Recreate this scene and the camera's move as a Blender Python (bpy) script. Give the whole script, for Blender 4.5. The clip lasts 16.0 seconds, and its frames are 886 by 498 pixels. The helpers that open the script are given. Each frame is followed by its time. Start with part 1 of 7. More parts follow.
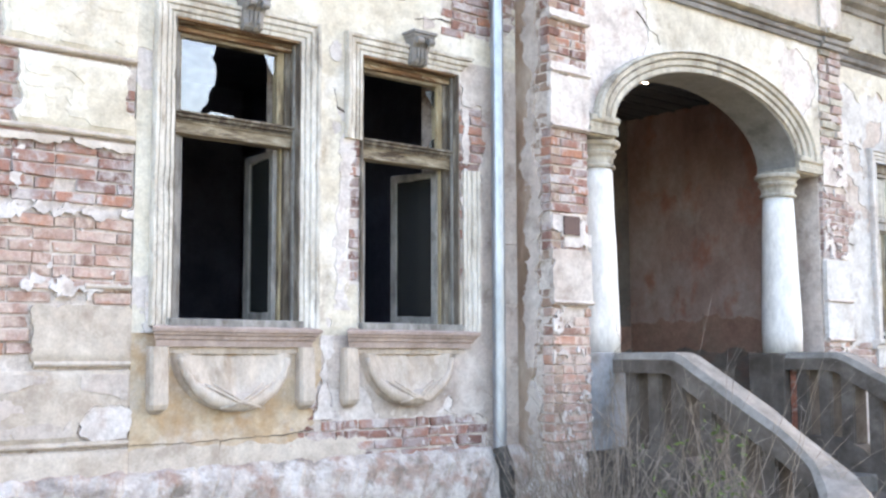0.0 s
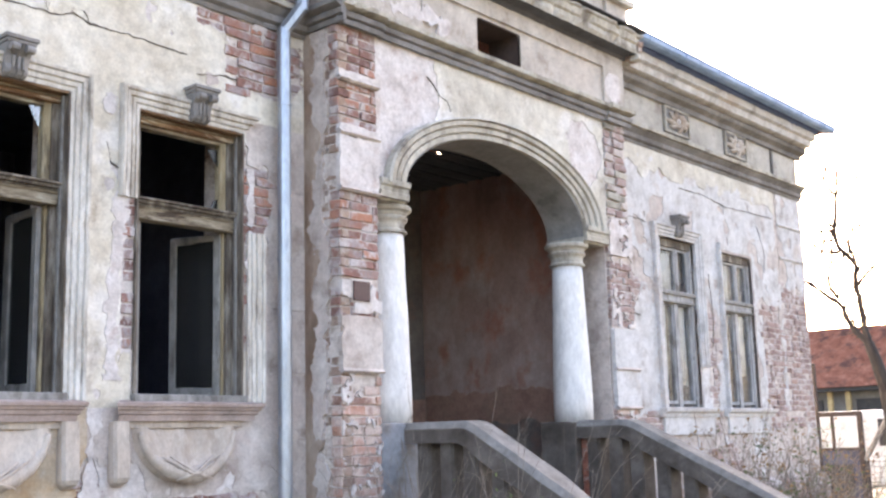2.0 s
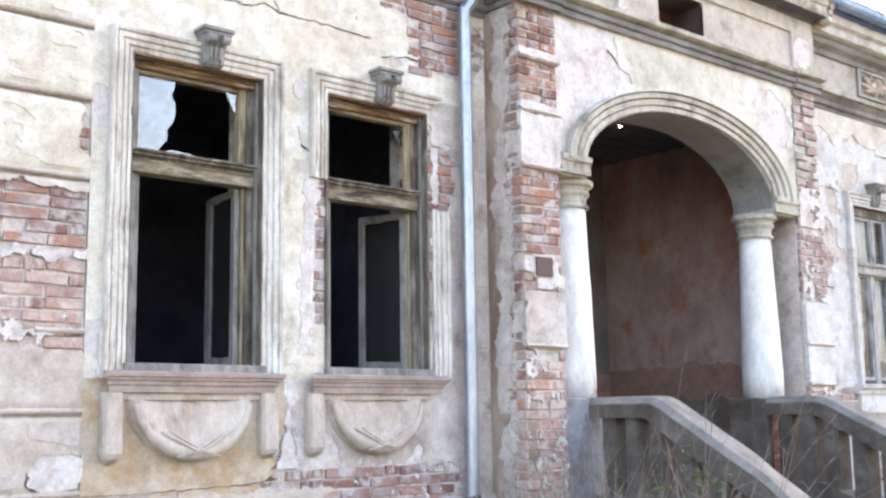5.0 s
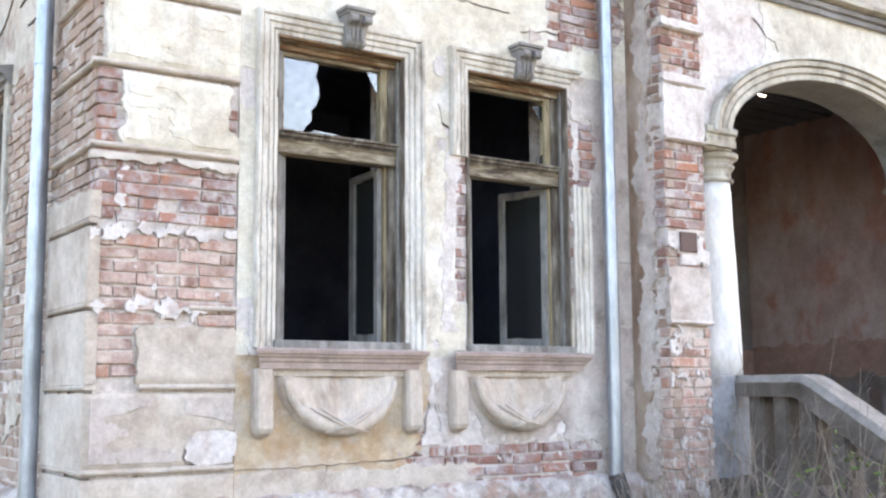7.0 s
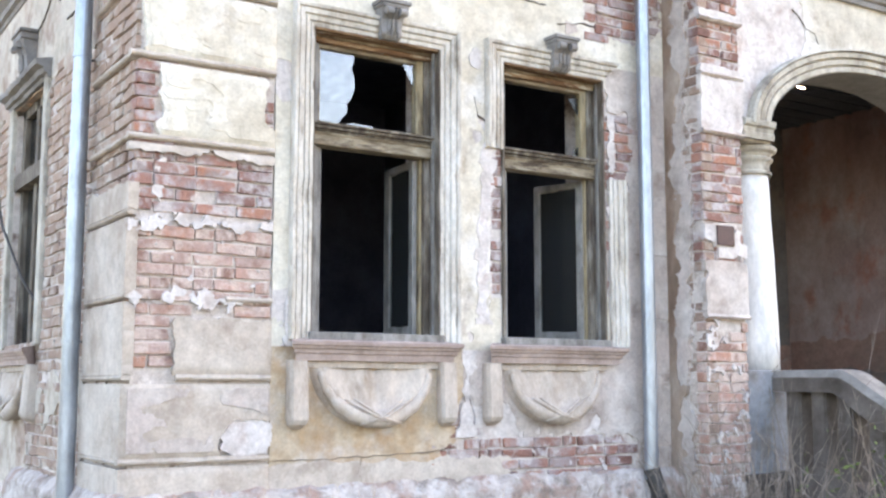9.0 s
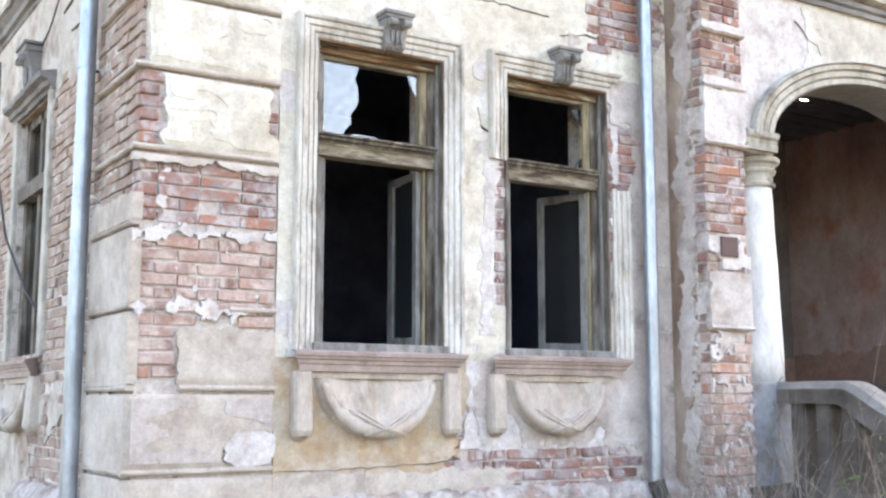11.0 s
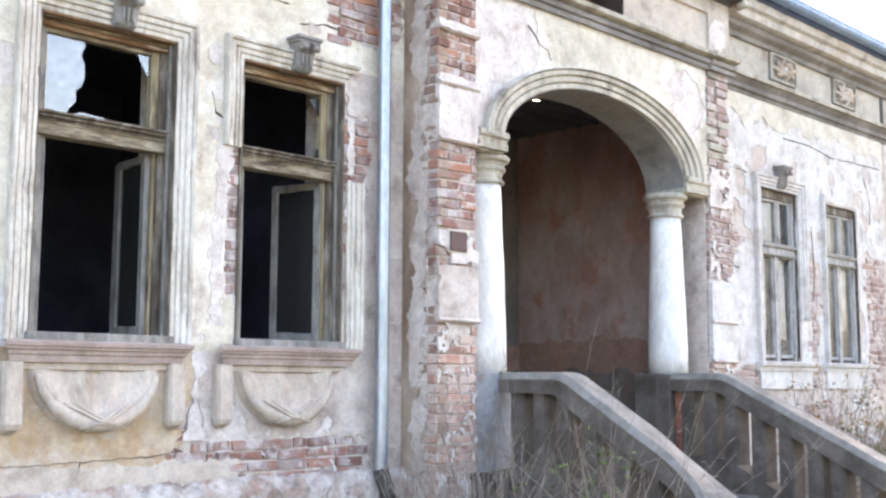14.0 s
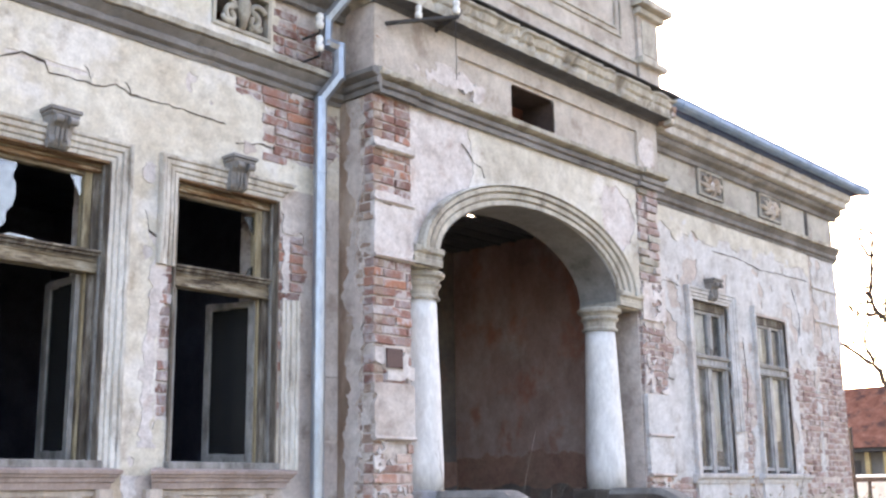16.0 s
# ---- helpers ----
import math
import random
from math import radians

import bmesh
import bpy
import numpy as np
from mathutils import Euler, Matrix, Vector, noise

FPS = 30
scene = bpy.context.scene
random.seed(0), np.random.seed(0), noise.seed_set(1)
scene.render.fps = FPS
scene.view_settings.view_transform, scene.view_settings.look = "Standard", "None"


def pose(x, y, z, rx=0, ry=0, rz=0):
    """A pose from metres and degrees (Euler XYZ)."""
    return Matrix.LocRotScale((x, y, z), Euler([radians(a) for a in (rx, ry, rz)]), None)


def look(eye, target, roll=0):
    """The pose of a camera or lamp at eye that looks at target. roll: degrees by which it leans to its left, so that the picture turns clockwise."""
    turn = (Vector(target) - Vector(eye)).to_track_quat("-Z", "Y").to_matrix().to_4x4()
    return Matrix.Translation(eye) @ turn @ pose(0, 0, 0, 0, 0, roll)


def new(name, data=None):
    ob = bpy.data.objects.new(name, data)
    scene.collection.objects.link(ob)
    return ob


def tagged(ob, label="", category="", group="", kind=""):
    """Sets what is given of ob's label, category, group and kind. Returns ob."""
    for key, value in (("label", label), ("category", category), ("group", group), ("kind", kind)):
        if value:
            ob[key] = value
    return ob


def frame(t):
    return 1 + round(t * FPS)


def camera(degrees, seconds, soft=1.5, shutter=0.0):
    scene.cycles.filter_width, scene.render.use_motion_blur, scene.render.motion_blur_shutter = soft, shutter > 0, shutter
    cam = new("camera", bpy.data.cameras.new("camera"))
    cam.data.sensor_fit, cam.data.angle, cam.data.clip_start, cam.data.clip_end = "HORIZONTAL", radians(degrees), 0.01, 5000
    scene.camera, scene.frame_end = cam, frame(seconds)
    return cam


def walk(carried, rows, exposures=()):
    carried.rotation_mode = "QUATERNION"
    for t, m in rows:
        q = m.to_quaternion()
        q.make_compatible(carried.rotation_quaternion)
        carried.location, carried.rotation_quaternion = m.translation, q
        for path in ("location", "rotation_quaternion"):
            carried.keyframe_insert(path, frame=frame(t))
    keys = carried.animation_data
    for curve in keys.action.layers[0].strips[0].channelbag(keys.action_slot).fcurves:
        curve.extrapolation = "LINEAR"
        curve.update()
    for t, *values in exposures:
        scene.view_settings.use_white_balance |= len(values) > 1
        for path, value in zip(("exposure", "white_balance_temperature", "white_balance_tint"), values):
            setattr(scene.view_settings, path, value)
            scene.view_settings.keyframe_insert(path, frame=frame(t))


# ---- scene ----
cam = camera(43.1, 16.0, soft=2.5)
PATH = [
    (0, (-3.568, -7.323, 1.792), (-2.297, -5.792, 1.992), -0.2),
    (0.5, (-3.447, -7.181, 1.818), (-2.076, -5.742, 2.044), -1.8),
    (1, (-3.341, -7.124, 1.792), (-1.85, -5.822, 2.081), -0.4),
    (1.5, (-3.27, -7.129, 1.73), (-1.746, -5.876, 2.053), -1.0),
    (2, (-3.244, -7.133, 1.688), (-1.734, -5.867, 2.028), -1.6),
    (2.5, (-3.247, -7.126, 1.684), (-1.792, -5.794, 2.018), -1.6),
    (3, (-3.272, -7.132, 1.662), (-1.887, -5.728, 1.993), -1.9),
    (5.5, (-3.313, -7.185, 1.705), (-2.064, -5.648, 1.985), -0.7),
    (6, (-3.329, -7.149, 1.723), (-2.137, -5.563, 1.973), -0.7),
    (6.5, (-3.349, -7.128, 1.717), (-2.195, -5.514, 1.966), -0.5),
    (7, (-3.368, -7.106, 1.728), (-2.26, -5.461, 1.984), -0.4),
    (7.5, (-3.367, -7.106, 1.751), (-2.276, -5.448, 1.993), -0.3),
    (8, (-3.366, -7.106, 1.756), (-2.293, -5.435, 1.997), 0.0),
    (10.5, (-3.369, -7.071, 1.658), (-2.319, -5.389, 1.919), -0.1),
    (11, (-3.374, -7.076, 1.684), (-2.321, -5.398, 1.957), 0.0),
    (11.5, (-3.366, -7.095, 1.709), (-2.3, -5.424, 1.979), 0.2),
    (12, (-3.341, -7.144, 1.753), (-2.207, -5.515, 1.996), 0.8),
    (12.5, (-3.324, -7.135, 1.776), (-2.108, -5.564, 2.01), 0.7),
    (13, (-3.315, -7.121, 1.755), (-2.031, -5.608, 2.001), 0.2),
    (13.5, (-3.308, -7.15, 1.79), (-1.988, -5.667, 2.027), 0.1),
    (14, (-3.298, -7.147, 1.788), (-1.89, -5.746, 2.022), 0.2),
    (14.5, (-3.279, -7.076, 1.775), (-1.844, -5.721, 2.098), -0.1),
    (15, (-3.294, -7.093, 1.751), (-1.878, -5.746, 2.175), -0.9),
    (15.5, (-3.292, -7.103, 1.746), (-1.858, -5.784, 2.198), -1.5),
    (16, (-3.299, -7.167, 1.836), (-1.837, -5.87, 2.264), -0.8),
]
EXPOSE = [(0.0, 3.2, 7500, 16), (1.0, 3.18, 7500, 17), (1.5, 3.0, 7450, 19), (2.0, 2.85, 7400, 21), (2.5, 2.62, 7400, 21), (3.0, 2.75, 7400, 21), (5.5, 3.15, 7500, 18), (14.0, 3.17, 7500, 17), (15.0, 3.16, 7500, 18), (15.5, 3.1, 7400, 20), (16.0, 2.72, 7350, 21)]
walk(cam, [(t, look(eye, target, roll)) for t, eye, target, roll in PATH], EXPOSE)

# ---- light ----
SUN_AZ, SUN_EL = radians(66), radians(24)
world = bpy.data.worlds.new("sky")
scene.world = world
world.use_nodes = True
wn = world.node_tree.nodes
wl = world.node_tree.links
sky = wn.new("ShaderNodeTexSky")
sky.sky_type = "NISHITA"
sky.sun_disc = False
sky.sun_elevation = SUN_EL
sky.sun_rotation = SUN_AZ
sky.dust_density = 4.0
sky.air_density = 1.0
wn["Background"].inputs["Strength"].default_value = 0.15
wl.new(sky.outputs[0], wn["Background"].inputs[0])
sun = new("sun", bpy.data.lights.new("sun", "SUN"))
sun.data.energy = 2.0
sun.data.angle = radians(2)
sun.data.color = (1.0, 0.93, 0.82)
# low sun behind the house, so the street front lies in open shade
sun.matrix_basis = look((math.sin(SUN_AZ) * math.cos(SUN_EL) * 40, math.cos(SUN_AZ) * math.cos(SUN_EL) * 40, math.sin(SUN_EL) * 40), (0, 0, 0))


# ---- materials ----
def nd(nt, kind, **kw):
    n = nt.nodes.new(kind)
    for k, v in kw.items():
        n.inputs[k].default_value = v
    return n


def ramp(nt, stops):
    r = nt.nodes.new("ShaderNodeValToRGB")
    e = r.color_ramp.elements
    e[0].position, e[0].color = stops[0][0], (*stops[0][1], 1)
    e[1].position, e[1].color = stops[-1][0], (*stops[-1][1], 1)
    for p, c in stops[1:-1]:
        e.new(p).color = (*c, 1)
    return r


def mat(name, stops, scale=3.0, rough=0.9, bump=0.3, fine=60.0, metal=0.0, stain=None, stretch=(1, 1, 1), vary=0.0, patch=None, ior=1.45):
    """Procedural surface: coarse colour, fine grain, optional stains (colour, scale, low, high) and patches, optional change from piece to piece."""
    m = bpy.data.materials.new(name)
    m.use_nodes = True
    nt = m.node_tree
    p = nt.nodes["Principled BSDF"]
    p.inputs["Metallic"].default_value = metal
    p.inputs["IOR"].default_value = ior
    tc = nt.nodes.new("ShaderNodeTexCoord")
    mp = nt.nodes.new("ShaderNodeMapping")
    mp.inputs["Scale"].default_value = stretch
    nt.links.new(tc.outputs["Object"], mp.inputs[0])
    vec = mp.outputs[0]
    info = None
    if vary:
        info = nt.nodes.new("ShaderNodeObjectInfo")
        off = nt.nodes.new("ShaderNodeVectorMath")
        off.operation = "MULTIPLY_ADD"
        nt.links.new(info.outputs["Random"], off.inputs[0])
        off.inputs[1].default_value = (37, 19, 53)
        nt.links.new(vec, off.inputs[2])
        vec = off.outputs[0]
    n1 = nd(nt, "ShaderNodeTexNoise", Scale=scale, Detail=7.0, Roughness=0.62)
    nt.links.new(vec, n1.inputs["Vector"])
    r1 = ramp(nt, stops)
    if vary:
        mx = nt.nodes.new("ShaderNodeMix")
        mx.inputs[0].default_value = vary
        nt.links.new(n1.outputs[0], mx.inputs[2])
        nt.links.new(info.outputs["Random"], mx.inputs[3])
        nt.links.new(mx.outputs[0], r1.inputs[0])
    else:
        nt.links.new(n1.outputs[0], r1.inputs[0])
    col = r1.outputs[0]
    for lay in (patch, stain):
        if not lay:
            continue
        c, sc, lo, hi = lay[:4]
        n2 = nd(nt, "ShaderNodeTexNoise", Scale=sc, Detail=6.0, Roughness=0.65)
        n2.noise_dimensions = "4D"
        n2.inputs["W"].default_value = lay[4] if len(lay) > 4 else 2.0
        nt.links.new(vec, n2.inputs["Vector"])
        mr = nd(nt, "ShaderNodeMapRange", **{"From Min": lo, "From Max": hi})
        nt.links.new(n2.outputs[0], mr.inputs[0])
        mix = nt.nodes.new("ShaderNodeMix")
        mix.data_type = "RGBA"
        mix.inputs[7].default_value = (*c, 1)
        nt.links.new(mr.outputs[0], mix.inputs[0])
        nt.links.new(col, mix.inputs[6])
        col = mix.outputs[2]
    n3 = nd(nt, "ShaderNodeTexNoise", Scale=fine, Detail=4.0, Roughness=0.7)
    nt.links.new(vec, n3.inputs["Vector"])
    mr = nd(nt, "ShaderNodeMapRange", **{"From Min": 0.3, "From Max": 0.7, "To Min": 0.87, "To Max": 1.07})
    nt.links.new(n3.outputs[0], mr.inputs[0])
    mul = nt.nodes.new("ShaderNodeMix")
    mul.data_type, mul.blend_type = "RGBA", "MULTIPLY"
    mul.inputs[0].default_value = 1.0
    nt.links.new(col, mul.inputs[6])
    nt.links.new(mr.outputs[0], mul.inputs[7])
    n4 = nd(nt, "ShaderNodeTexNoise", Scale=scale * 4.5, Detail=5.0, Roughness=0.75)
    n4.noise_dimensions = "4D"
    n4.inputs["W"].default_value = 11.0
    nt.links.new(vec, n4.inputs["Vector"])
    mq = nd(nt, "ShaderNodeMapRange", **{"From Min": 0.32, "From Max": 0.62, "To Min": 0.78, "To Max": 1.06})
    nt.links.new(n4.outputs[0], mq.inputs[0])
    mu2 = nt.nodes.new("ShaderNodeMix")
    mu2.data_type, mu2.blend_type = "RGBA", "MULTIPLY"
    mu2.inputs[0].default_value = 1.0
    nt.links.new(mul.outputs[2], mu2.inputs[6])
    nt.links.new(mq.outputs[0], mu2.inputs[7])
    nt.links.new(mu2.outputs[2], p.inputs["Base Color"])
    rr = nd(nt, "ShaderNodeMapRange", **{"To Min": max(0.02, rough - 0.12), "To Max": min(1.0, rough + 0.1)})
    nt.links.new(n1.outputs[0], rr.inputs[0])
    nt.links.new(rr.outputs[0], p.inputs["Roughness"])
    if bump:
        add = nt.nodes.new("ShaderNodeMath")
        add.operation = "MULTIPLY_ADD"
        add.inputs[1].default_value = 0.35
        nt.links.new(n3.outputs[0], add.inputs[0])
        nt.links.new(n1.outputs[0], add.inputs[2])
        b = nd(nt, "ShaderNodeBump", Strength=bump, Distance=0.02)
        nt.links.new(add.outputs[0], b.inputs["Height"])
        nt.links.new(b.outputs[0], p.inputs["Normal"])
    return m


def glassy(name, color, rough, ior, dirt, lo=0.35, hi=0.7):
    m = mat(name, [(0.3, color), (0.7, tuple(c * 0.8 for c in color))], 4.0, rough, 0.0, 30.0, ior=ior)
    nt = m.node_tree
    p = nt.nodes["Principled BSDF"]
    n = nd(nt, "ShaderNodeTexNoise", Scale=2.5, Detail=5.0)
    tc = nt.nodes.new("ShaderNodeTexCoord")
    nt.links.new(tc.outputs["Object"], n.inputs["Vector"])
    mr = nd(nt, "ShaderNodeMapRange", **{"From Min": lo, "From Max": hi, "To Min": 1.0, "To Max": 1.0 - dirt})
    nt.links.new(n.outputs[0], mr.inputs[0])
    nt.links.new(mr.outputs[0], p.inputs["Transmission Weight"])
    for l in list(nt.links):
        if l.to_socket == p.inputs["Roughness"]:
            nt.links.remove(l)
    p.inputs["Roughness"].default_value = rough
    return m


M_CREAM = mat("cream_plaster", [(0.28, (0.382, 0.335, 0.262)), (0.42, (0.595, 0.540, 0.448)), (0.55, (0.690, 0.648, 0.562)), (0.75, (0.745, 0.725, 0.660))], 2.4, 0.92, 0.5, 38,
              stain=((0.329, 0.268, 0.207), 3.4, 0.57, 0.75), patch=((0.735, 0.705, 0.660), 1.3, 0.52, 0.60, 7.0))
M_GREYPL = mat("grey_plaster", [(0.28, (0.30, 0.24, 0.215)), (0.45, (0.48, 0.418, 0.382)), (0.7, (0.64, 0.592, 0.56))], 3.0, 0.92, 0.5, 42,
               stain=((0.28, 0.22, 0.185), 3.6, 0.54, 0.72), patch=((0.54, 0.465, 0.43), 1.8, 0.5, 0.6, 5.0))
M_QUOIN = mat("quoin_plaster", [(0.28, (0.325, 0.264, 0.216)), (0.45, (0.478, 0.410, 0.352)), (0.7, (0.600, 0.542, 0.484))], 2.2, 0.9, 0.4, 40,
              stain=((0.323, 0.250, 0.201), 2.4, 0.53, 0.72))
M_OCHRE = mat("ochre_plaster", [(0.28, (0.37, 0.255, 0.155)), (0.45, (0.51, 0.41, 0.30)), (0.7, (0.58, 0.51, 0.435))], 2.2, 0.92, 0.45, 40,
              stain=((0.41, 0.255, 0.13), 1.7, 0.50, 0.65), patch=((0.56, 0.50, 0.45), 3.0, 0.50, 0.61, 4.0))
M_WHITEPL = mat("white_lime", [(0.28, (0.403, 0.355, 0.335)), (0.45, (0.610, 0.558, 0.538)), (0.7, (0.735, 0.698, 0.685))], 4.5, 0.95, 0.7, 50, stain=((0.461, 0.360, 0.325), 5.0, 0.54, 0.70))
M_WING = mat("weathered_white_plaster", [(0.28, (0.370, 0.352, 0.343)), (0.45, (0.563, 0.554, 0.552)), (0.7, (0.678, 0.669, 0.672))], 3.0, 0.92, 0.6, 36,
             stain=((0.317, 0.277, 0.254), 3.8, 0.55, 0.72), patch=((0.510, 0.458, 0.427), 1.6, 0.54, 0.66, 5.0))
M_BRICK = mat("old_brick", [(0.1, (0.176, 0.092, 0.078)), (0.4, (0.308, 0.158, 0.129)), (0.7, (0.396, 0.207, 0.161)), (0.95, (0.458, 0.202, 0.120))], 6.0, 0.95, 0.9, 70, vary=0.78,
              stain=((0.528, 0.475, 0.469), 5.0, 0.50, 0.60), patch=((0.352, 0.282, 0.276), 4.0, 0.47, 0.58, 9.0))
M_BRICKP = mat("lime_washed_brick", [(0.1, (0.220, 0.123, 0.097)), (0.4, (0.370, 0.214, 0.172)), (0.7, (0.470, 0.291, 0.238)), (0.95, (0.500, 0.237, 0.158))], 6.0, 0.95, 0.9, 70, vary=0.75,
               stain=((0.600, 0.482, 0.431), 5.0, 0.44, 0.58), patch=((0.440, 0.309, 0.273), 4.0, 0.45, 0.58, 9.0))
M_BRICKR = mat("red_brick_masonry", [(0.3, (0.17, 0.065, 0.045)), (0.6, (0.34, 0.13, 0.085))], 9.0, 0.95, 0.9, 60, stretch=(1, 1, 2.2), stain=((0.36, 0.30, 0.27), 8.0, 0.54, 0.62))
M_BRICKD = mat("dull_brick", [(0.1, (0.20, 0.135, 0.11)), (0.5, (0.33, 0.23, 0.185)), (0.9, (0.43, 0.31, 0.245))], 6.0, 0.95, 0.9, 70, vary=0.55,
               stain=((0.50, 0.44, 0.39), 5.0, 0.49, 0.62))
M_BRICKW = mat("faded_mauve_brick", [(0.1, (0.22, 0.145, 0.135)), (0.5, (0.33, 0.225, 0.205)), (0.9, (0.42, 0.30, 0.27))], 5.0, 0.95, 0.9, 60, vary=0.6,
               stain=((0.52, 0.47, 0.46), 4.0, 0.50, 0.62), patch=((0.46, 0.40, 0.385), 3.0, 0.50, 0.60, 9.0))
# Brick darkened so the shade inside the attic hole is in the colour.
M_HOLEBRICK = mat("hole_shade_brick", [(0.2, (0.05, 0.035, 0.03)), (0.8, (0.11, 0.075, 0.065))], 8.0, 0.95, 0.6, 60)
M_HOUSEG = mat("greyed_render", [(0.3, (0.16, 0.155, 0.145)), (0.7, (0.26, 0.25, 0.235))], 1.0, 0.9, 0.2, 30)
# Dark brown of the ribbons that paint the shade inside cracks.
M_CRACK = mat("crack_shade", [(0.3, (0.05, 0.04, 0.033)), (0.7, (0.12, 0.10, 0.085))], 12.0, 0.95, 0.2, 60)
M_MORTAR = mat("lime_mortar", [(0.3, (0.44, 0.37, 0.33)), (0.6, (0.66, 0.60, 0.56))], 9.0, 0.97, 0.8, 60, stain=((0.20, 0.14, 0.115), 5.0, 0.56, 0.66))
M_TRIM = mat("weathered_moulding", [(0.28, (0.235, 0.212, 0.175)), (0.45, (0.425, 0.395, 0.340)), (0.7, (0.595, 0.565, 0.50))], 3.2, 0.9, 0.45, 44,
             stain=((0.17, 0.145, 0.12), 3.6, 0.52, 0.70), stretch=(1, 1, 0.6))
# Stained moulding, darkened overall so contact shade is part of the colour.
M_TRIMD = mat("darkened_moulding", [(0.28, (0.120, 0.111, 0.106)), (0.45, (0.212, 0.201, 0.196)), (0.7, (0.322, 0.309, 0.304))], 1.3, 0.92, 0.45, 44, stain=((0.092, 0.081, 0.077), 1.7, 0.56, 0.76))
M_SILL = mat("pinkish_sill_paint", [(0.3, (0.29, 0.215, 0.19)), (0.6, (0.44, 0.35, 0.32))], 3.0, 0.85, 0.25, 50, stain=((0.22, 0.17, 0.15), 3.0, 0.55, 0.73))
M_STUCCO = mat("stucco_ornament", [(0.28, (0.329, 0.276, 0.228)), (0.45, (0.468, 0.400, 0.345)), (0.7, (0.580, 0.515, 0.455))], 3.2, 0.9, 0.35, 44, stain=((0.268, 0.197, 0.142), 3.0, 0.54, 0.72), stretch=(1, 1, 0.5))
M_WOOD = mat("bare_window_wood", [(0.3, (0.06, 0.047, 0.036)), (0.5, (0.15, 0.125, 0.10)), (0.7, (0.36, 0.33, 0.285))], 5.0, 0.85, 0.5, 90, stretch=(2.5, 2.5, 0.6), stain=((0.07, 0.05, 0.04), 3.0, 0.50, 0.64))
M_WOODH = mat("peeling_brown_wood", [(0.3, (0.09, 0.045, 0.025)), (0.5, (0.22, 0.12, 0.065)), (0.7, (0.42, 0.30, 0.19))], 7.0, 0.85, 0.6, 90, stretch=(0.6, 4, 4), stain=((0.58, 0.52, 0.42), 7.0, 0.57, 0.62))
M_WOODX = mat("bare_wood_rail", [(0.3, (0.11, 0.08, 0.055)), (0.5, (0.27, 0.22, 0.155)), (0.7, (0.55, 0.49, 0.39))], 6.0, 0.85, 0.7, 90, stretch=(0.7, 3.5, 3.5), stain=((0.07, 0.048, 0.034), 5.0, 0.53, 0.62))
M_WOODV = mat("ochre_bare_upright", [(0.3, (0.20, 0.15, 0.085)), (0.5, (0.36, 0.29, 0.18)), (0.7, (0.50, 0.43, 0.30))], 5.0, 0.85, 0.5, 90, stretch=(3, 3, 0.5), stain=((0.10, 0.075, 0.05), 3.0, 0.54, 0.68))
M_SASH = mat("greyed_sash_paint", [(0.3, (0.12, 0.115, 0.11)), (0.6, (0.30, 0.29, 0.275))], 5.0, 0.7, 0.3, 90, stretch=(2, 2, 0.8), stain=((0.12, 0.10, 0.085), 4.0, 0.54, 0.7))
M_SASHW = mat("pale_grey_sash_paint", [(0.3, (0.20, 0.20, 0.205)), (0.6, (0.42, 0.42, 0.425))], 5.0, 0.7, 0.3, 90, stretch=(2, 2, 0.8), stain=((0.16, 0.14, 0.125), 4.0, 0.56, 0.7))
# Blue paint taken down to navy; the eaves shadow is in it.
M_EAVE = mat("shaded_blue_eave_paint", [(0.3, (0.045, 0.075, 0.17)), (0.7, (0.085, 0.13, 0.26))], 3.0, 0.6, 0.1, 40)
M_TILEH = mat("old_clay_tile", [(0.25, (0.13, 0.050, 0.034)), (0.5, (0.25, 0.105, 0.070)), (0.75, (0.34, 0.17, 0.12))], 2.6, 0.9, 0.4, 40, stain=((0.10, 0.055, 0.045), 1.6, 0.50, 0.62), ior=1.04)
M_SURR = mat("dirty_cream_surround", [(0.28, (0.40, 0.36, 0.31)), (0.45, (0.58, 0.545, 0.49)), (0.7, (0.70, 0.675, 0.63))], 3.4, 0.9, 0.45, 44,
             stain=((0.24, 0.205, 0.17), 5.0, 0.54, 0.68), patch=((0.44, 0.39, 0.33), 3.0, 0.53, 0.62, 5.0), stretch=(1.4, 1.4, 0.5))
M_ATTIC = mat("beige_attic_plaster", [(0.28, (0.31, 0.262, 0.222)), (0.45, (0.475, 0.422, 0.372)), (0.7, (0.585, 0.542, 0.492))], 1.8, 0.92, 0.4, 40,
              stain=((0.27, 0.205, 0.16), 2.6, 0.55, 0.72), patch=((0.54, 0.478, 0.42), 1.1, 0.52, 0.62, 4.0))
M_SPAN = mat("warm_cream_spandrel", [(0.28, (0.37, 0.32, 0.26)), (0.45, (0.565, 0.528, 0.455)), (0.7, (0.69, 0.66, 0.59))], 2.0, 0.92, 0.4, 40,
             stain=((0.33, 0.26, 0.20), 3.0, 0.57, 0.74), patch=((0.72, 0.69, 0.65), 1.3, 0.54, 0.62, 7.0))
M_FRIEZE = mat("greyed_frieze_plaster", [(0.28, (0.30, 0.275, 0.25)), (0.45, (0.45, 0.425, 0.385)), (0.7, (0.56, 0.54, 0.50))], 1.6, 0.92, 0.4, 40,
               stain=((0.28, 0.235, 0.20), 2.2, 0.54, 0.70))
